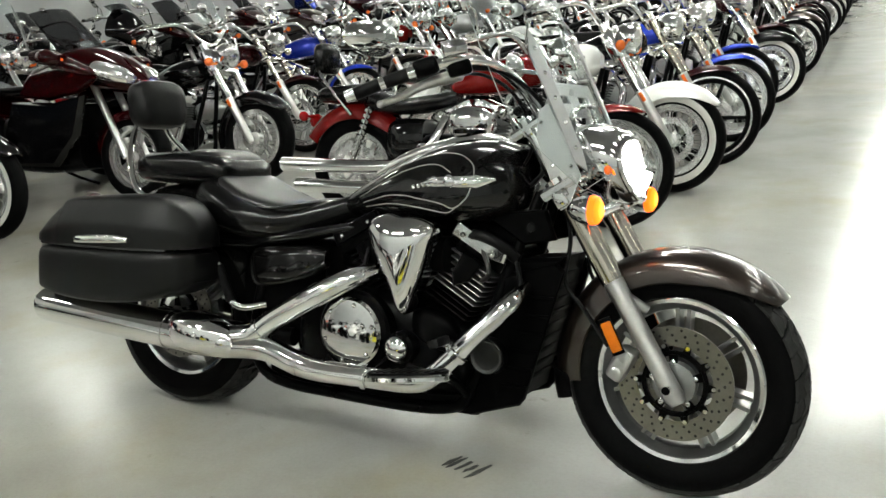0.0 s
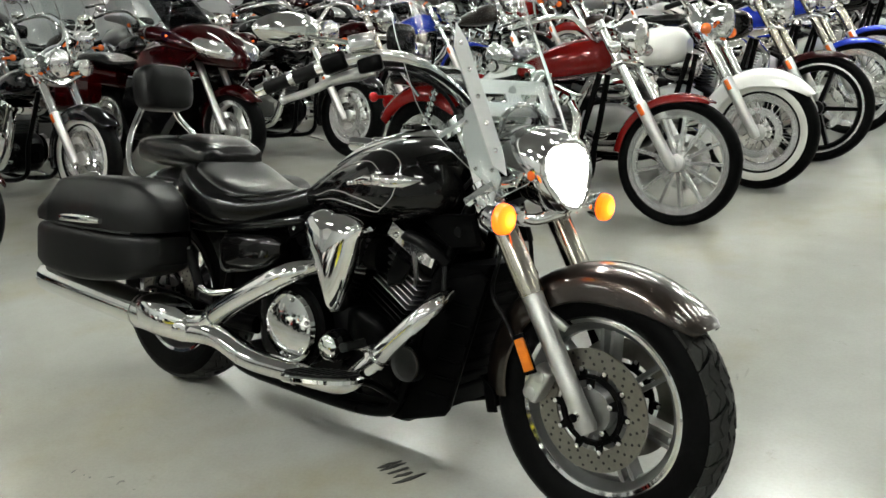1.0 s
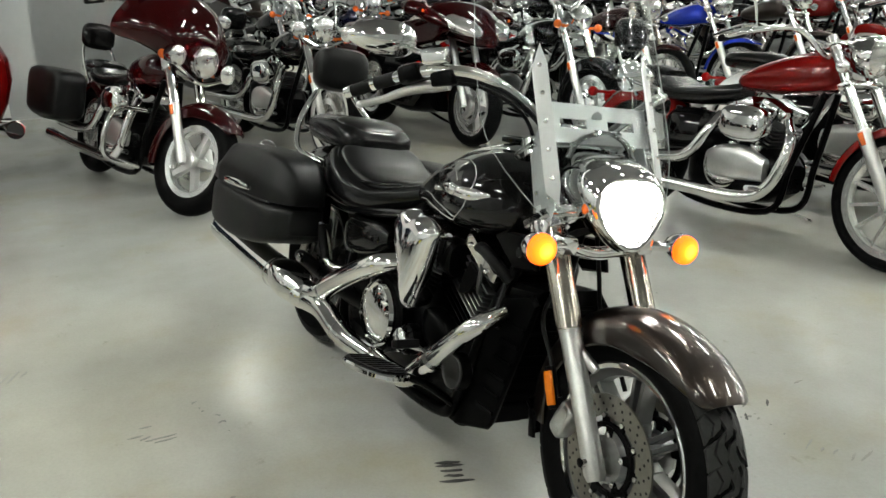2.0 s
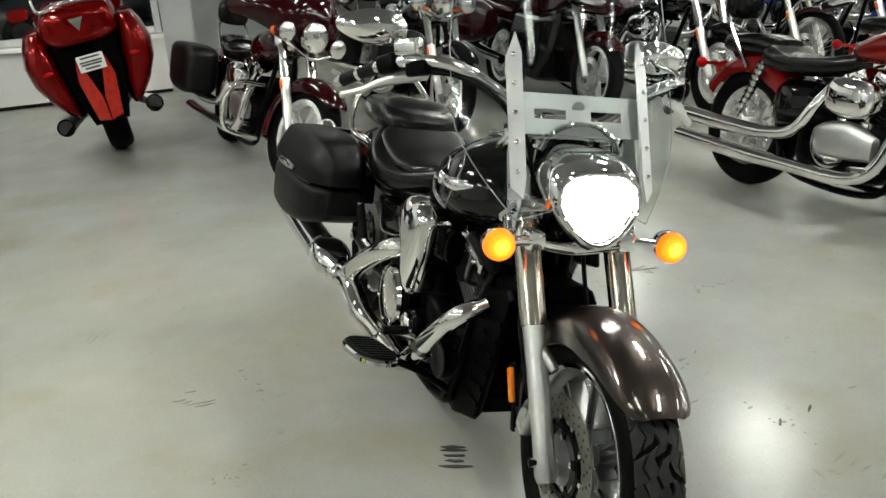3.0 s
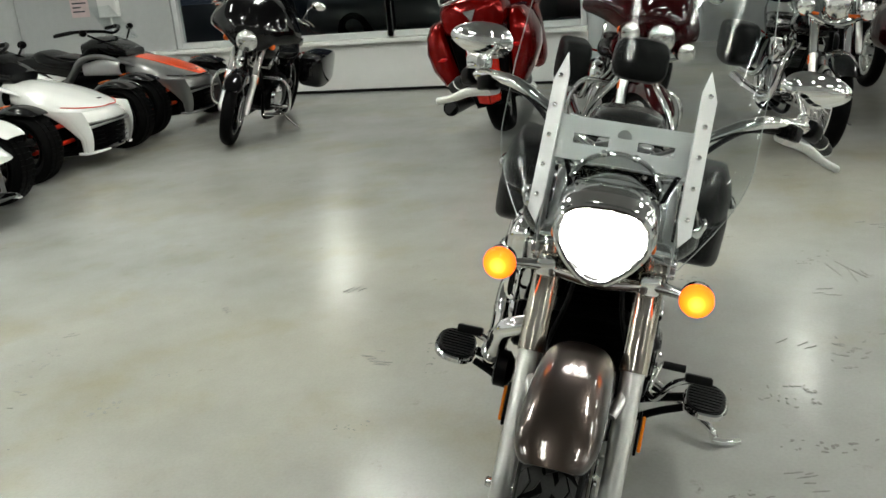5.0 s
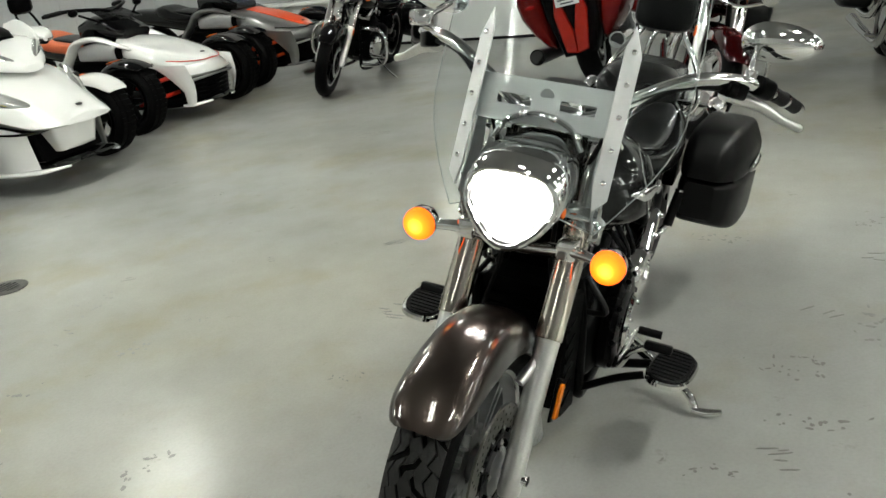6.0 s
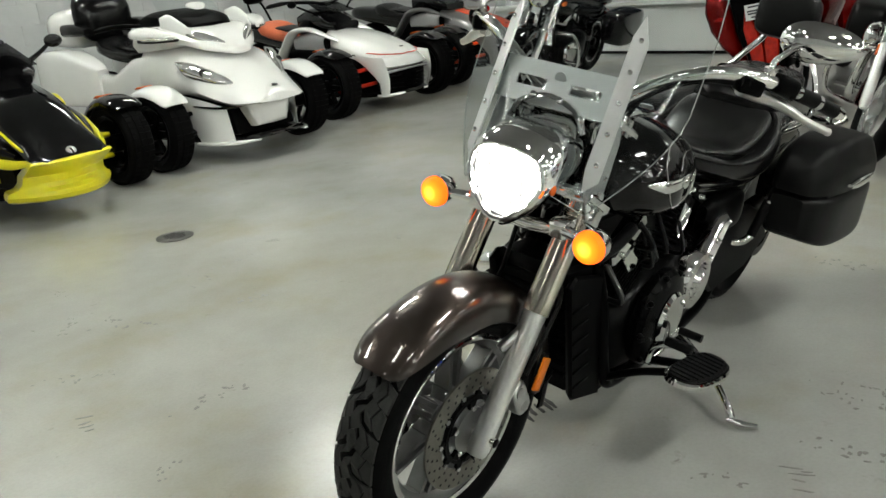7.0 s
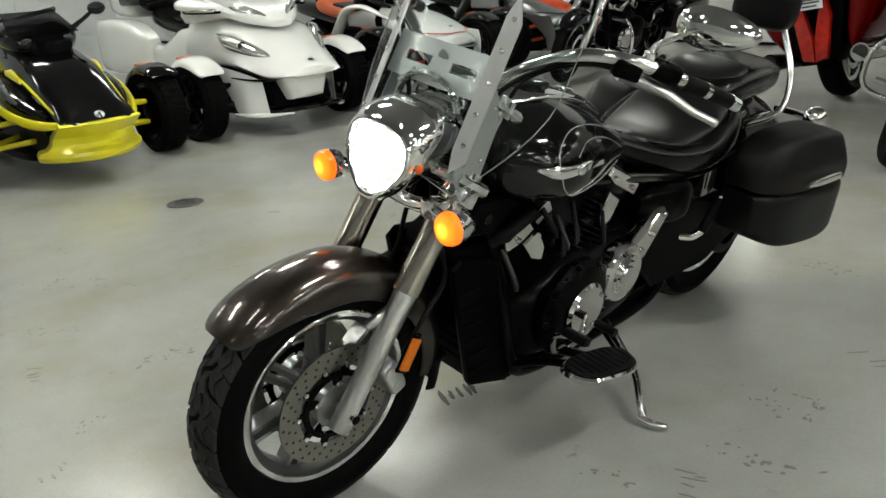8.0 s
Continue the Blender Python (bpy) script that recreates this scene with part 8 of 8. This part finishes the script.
def steer(t, deg, wb=1.6):
    """Turns the handlebar and fork about the steering axis."""
    up = Vector((-math.sin(radians(31)), 0, math.cos(radians(31))))
    pivot = Vector((wb - 0.36, 0, 0.85))
    turn = Matrix.Translation(pivot) @ Matrix.Rotation(radians(deg), 4, up) @ Matrix.Translation(-pivot)
    for o in t.children:
        if o.name.split(".")[0] in FRONT_END:
            o.matrix_basis = turn @ o.matrix_basis


steer(bagger, 8)
steer(batwing, 20)
sport = tourer("sport_tourer", "dark red sport touring motorcycle with full fairing", MAROON)
sport.matrix_basis = park(-2.78, 2.3, 5, wb=1.5)
grand_tourer(pose(-3.97, -1.08, 0.003, -9, 0, 184))

PAINTED = ("fuel_tank", "front_mudguard", "rear_mudguard", "fairing", "nose_fairing", "side_fairing", "pannier", "tail")


def repaint(t, paint, label):
    """A copy in another colour."""
    for o in t.children_recursive:
        if o.name.split(".")[0] in PAINTED:
            o.material_slots[0].link = "OBJECT"
            o.material_slots[0].material = paint
    t["label"] = label


COLOURS = [(BLACKG, "gloss black"), (MAROON, "dark red"), (BLUEP, "blue"), (SILVERP, "silver"), (REDP, "red"), (NAVYP, "navy"), (BLACKG, "gloss black"), (WHITEP, "white"), (CHARCOAL, "charcoal"), (BLACKG, "black")]
WORDS = {red_bike: "sporty cruiser with thirteen-spoke wheels", white_bike: "cruiser with whitewall tyres and deep mudguards", mag_bike: "cruiser with black five-spoke wheels", blue_bike: "cruiser with wire wheels",
         screen_bike: "cruiser with tall clear windshield", black_bike: "cruiser with wire wheels", batwing: "touring motorcycle with handlebar fairing", sport: "sport tourer with full fairing"}
dice = random.Random(7)
SMALL = ("push_rod", "foot_peg", "lever", "filler_cap", "side_stand", "rear_signal", "tail_lamp", "oil_tank", "brake_disc")   # not told apart in the far rows


def row(x0, ys, yaw, kinds):
    for y in ys:
        src = dice.choice(kinds)
        paint, word = dice.choice(COLOURS)
        c = copy_thing(src, park(x0 - 0.058 * (y - 3.5) + dice.uniform(-0.12, 0.12), y + dice.uniform(-0.06, 0.06), yaw + dice.uniform(-4, 4), dice.uniform(-11, -7), 1.52 if src in (red_bike, sport) else 1.6))
        repaint(c, paint, word + " " + WORDS[src])
        if y > 8 or x0 < -5:
            for o in [o for o in c.children_recursive if o.name.split(".")[0] in SMALL]:
                bpy.data.objects.remove(o)


near = [white_bike, mag_bike, blue_bike, black_bike, screen_bike, red_bike]
row(0.82, [5.75, 6.75] + [7.7 + 0.92 * k for k in range(26)], 4, near)
row(-2.5, [4.0 + 0.86 * k for k in range(28)], 4, near + [batwing])
row(-5.5, [1.9 + 0.85 * k for k in range(31)], 4, [screen_bike, black_bike, batwing, red_bike, sport])
row(-7.9, [2.2 + 0.9 * k for k in range(14)], 4, [screen_bike, black_bike, batwing, sport])

spyder("roadster", pose(0.53, -4.27, 0, 0, 0, 90), "black and yellow three-wheeled roadster with low nose", BLACKG, "rs", YELLOWP)
spyder("touring_roadster", pose(-1.14, -4.33, 0, 0, 0, 91), "pearl white three-wheeled touring roadster with top case", WHITEP, "rt", BLACKM)
spyder("roadster", pose(-3.05, -4.56, 0, 0, 0, 91), "pearl white three-wheeled roadster with an orange seat", WHITEP, "f3", ORANGEP, ORANGEV)
spyder("roadster", pose(-4.88, -4.7, 0, 0, 0, 90), "grey metallic three-wheeled roadster with orange bonnet stripe", GREYP, "f3grey", ORANGEP)


# ---- marks on the floor ----
def scuff(x, y, yaw, n, length, gap, material, name="tyre_mark", label="black rubber scuff of tyre tread on concrete"):
    bm = bmesh.new()
    r = random.Random(int(x * 100 + y * 10))
    for k in range(n):
        o = (k - n / 2) * gap * r.uniform(0.8, 1.2)
        ln = length * r.uniform(0.35, 1.1)
        if material is FAINT and r.random() < 0.35:
            continue
        shift, skew = (r.uniform(-0.35, 0.35) * length, r.uniform(-0.25, 0.25)) if material is FAINT else (0, 0)
        pts = []
        for j in range(12):
            a = 2 * math.pi * j / 12
            pts.append((o + 0.5 * gap * (0.62 if material is SCUFF else 0.3) * math.cos(a) * r.uniform(0.5, 1.2) + 0.25 * ln * math.sin(a) * 0.4, shift + ln / 2 * math.sin(a) * r.uniform(0.85, 1.1)))
        pts = [(px + skew * (py - shift), py) for px, py in pts]
        slab(pts, 0.0, 0.0012, 0, bm=bm, axis="z")
    ob = part(name, bm, material, None, smooth=False)
    ob.matrix_basis = pose(x, y, 0.0008, 0, 0, yaw)
    tagged(ob, label, "scuff mark", "floor marks", "stuff")


scuff(1.1, -0.04, -14, 5, 0.11, 0.026, SCUFF)
scuff(1.06, 0.73, 30, 6, 0.06, 0.024, FAINT)
scuff(1.31, 0.92, 62, 1, 0.1, 0.02, SCUFF)
scuff(1.28, 1.04, 55, 1, 0.07, 0.015, SCUFF)
for x, y, yaw, n, ln in ((-0.29, -1.08, 70, 5, 0.1), (0.92, -0.62, 10, 4, 0.03), (-2.31, -2.28, 40, 4, 0.2), (0.08, 1.14, 20, 3, 0.12), (0.45, -0.75, 15, 6, 0.09), (1.6, 1.0, 30, 6, 0.07), (0.3, -2.2, 60, 4, 0.06), (0.9, -2.0, 25, 5, 0.06),
                          (1.9, -1.2, 75, 4, 0.05), (-1.3, 1.3, 35, 6, 0.12), (-0.6, 1.05, 120, 7, 0.22), (1.3, 1.25, 10, 5, 0.05), (0.15, 0.8, 60, 4, 0.06), (-0.9, -2.6, 0, 3, 0.05), (0.0, -1.6, 45, 3, 0.04), (2.1, -0.55, 20, 4, 0.04), (-0.3, 0.95, 15, 6, 0.08)):
    scuff(x, y, yaw, n, ln, 0.03, FAINT)


def smudge(x, y, size, n, material):
    """A loose patch of dirt specks, ground into the floor."""
    bm = bmesh.new()
    r = random.Random(int(x * 1000 + y * 70))
    turn = r.uniform(0, 3.14)
    for k in range(n):
        cx, cy = r.gauss(0, size), r.gauss(0, size * 0.4)
        a0 = r.uniform(0, 3.14)
        ln, wd = size * r.uniform(0.05, 0.22), size * r.uniform(0.04, 0.12)
        pts = []
        for j in range(8):
            a = 2 * math.pi * j / 8
            px, py = ln * math.cos(a) * r.uniform(0.6, 1.2), wd * math.sin(a) * r.uniform(0.6, 1.2)
            pts.append((cx * math.cos(turn) - cy * math.sin(turn) + px * math.cos(a0) - py * math.sin(a0), cx * math.sin(turn) + cy * math.cos(turn) + px * math.sin(a0) + py * math.cos(a0)))
        slab(pts, 0.0, 0.0004 + 0.00002 * k, 0, bm=bm, axis="z")
    ob = part("dirt_smudge", bm, material, None, smooth=False)
    ob.matrix_basis = pose(x, y, 0.0007)
    tagged(ob, "dark smudge of ground-in dirt on concrete", "floor dirt", "floor marks", "stuff")


for x, y, size, n, m in ((-0.51, 0.39, 0.06, 16, DIRT), (0.6, 0.71, 0.06, 14, DIRT), (0.87, 0.78, 0.07, 16, DIRT), (1.15, 0.58, 0.05, 12, DIRT), (1.31, -2.53, 0.05, 10, DIRT), (1.32, -1.86, 0.09, 16, DIRT), (0.92, -1.62, 0.07, 14, FAINT),
                         (1.77, -1.59, 0.06, 12, DIRT), (0.62, -2.14, 0.08, 14, FAINT), (0.93, -0.66, 0.04, 9, DIRT), (0.42, -0.54, 0.05, 10, DIRT), (-0.77, 0.94, 0.07, 14, DIRT), (0.51, 0.76, 0.06, 12, DIRT), (1.31, 0.91, 0.06, 9, DIRT), (0.34, 1.28, 0.06, 12, DIRT),
                         (1.55, -1.0, 0.07, 16, DIRT), (1.9, -0.75, 0.05, 9, DIRT), (-1.28, 2.0, 0.08, 14, DIRT), (0.09, 1.16, 0.05, 12, DIRT), (0.64, -1.51, 0.05, 8, FAINT), (-2.27, -2.25, 0.12, 14, DIRT), (0.2, 0.95, 0.09, 18, FAINT), (1.5, -2.1, 0.07, 12, DIRT)):
    smudge(x, y, size, n, m)
drain = thing("floor_drain", pose(0.51, -2.78, 0, 0, 0, 0), "round dark iron drain cover set in the floor", "floor drain")
part("cover", lathe([(0.1, -0.002), (0.1, 0.003), (0.092, 0.005), (0.01, 0.005)], 32, (0, 0, 0), "z"), IRON, drain)
for k in range(5):
    part("slot", block(-0.06 + 0.012 * abs(k - 2), 0.06 - 0.012 * abs(k - 2), -0.006, 0.006, 0.005, 0.0062, 0, Matrix.Translation((0, -0.05 + 0.025 * k, 0))), HOLE, drain, smooth=False)

# blocks of the grey wall
pieces("block", BLOCK_MESH, WALLGREY, wall_south, BLOCK_SPOTS)

# notice and white box beside the windows
PAPER = mat("pinkish_paper", (0.6, 0.47, 0.47), 0.7, var=0.12, scale=14)
notice = thing("wall_notice", Matrix.Translation((WX, -6.86, 1.2)), "pinkish printed notice pinned to the wall", "notice")
part("sheet", block(0.002, 0.006, -0.13, 0.13, -0.14, 0.2, 0.001), PAPER, notice, smooth=False)
for k, (a, b) in enumerate(((-0.1, 0.09), (-0.1, 0.05), (-0.1, 0.1), (-0.1, 0.02), (-0.1, 0.07))):
    part("print_bar", block(0.0062, 0.0072, a, b, 0.12 - 0.05 * k, 0.138 - 0.05 * k, 0), INK, notice, smooth=False)
box = thing("wall_box", Matrix.Translation((WX, -6.42, 1.2)), "white electrical box fixed to the wall", "wall box")
part("case", block(0.002, 0.09, -0.13, 0.13, -0.16, 0.3, 0.012), WHITEP, box)
part("cover", block(0.0905, 0.098, -0.11, 0.11, -0.13, 0.27, 0.004), WALLWHITE, box)
part("conduit", rod((0.04, 0, -0.6), (0.04, 0, -0.162), 0.014, 10), WALLWHITE, box)
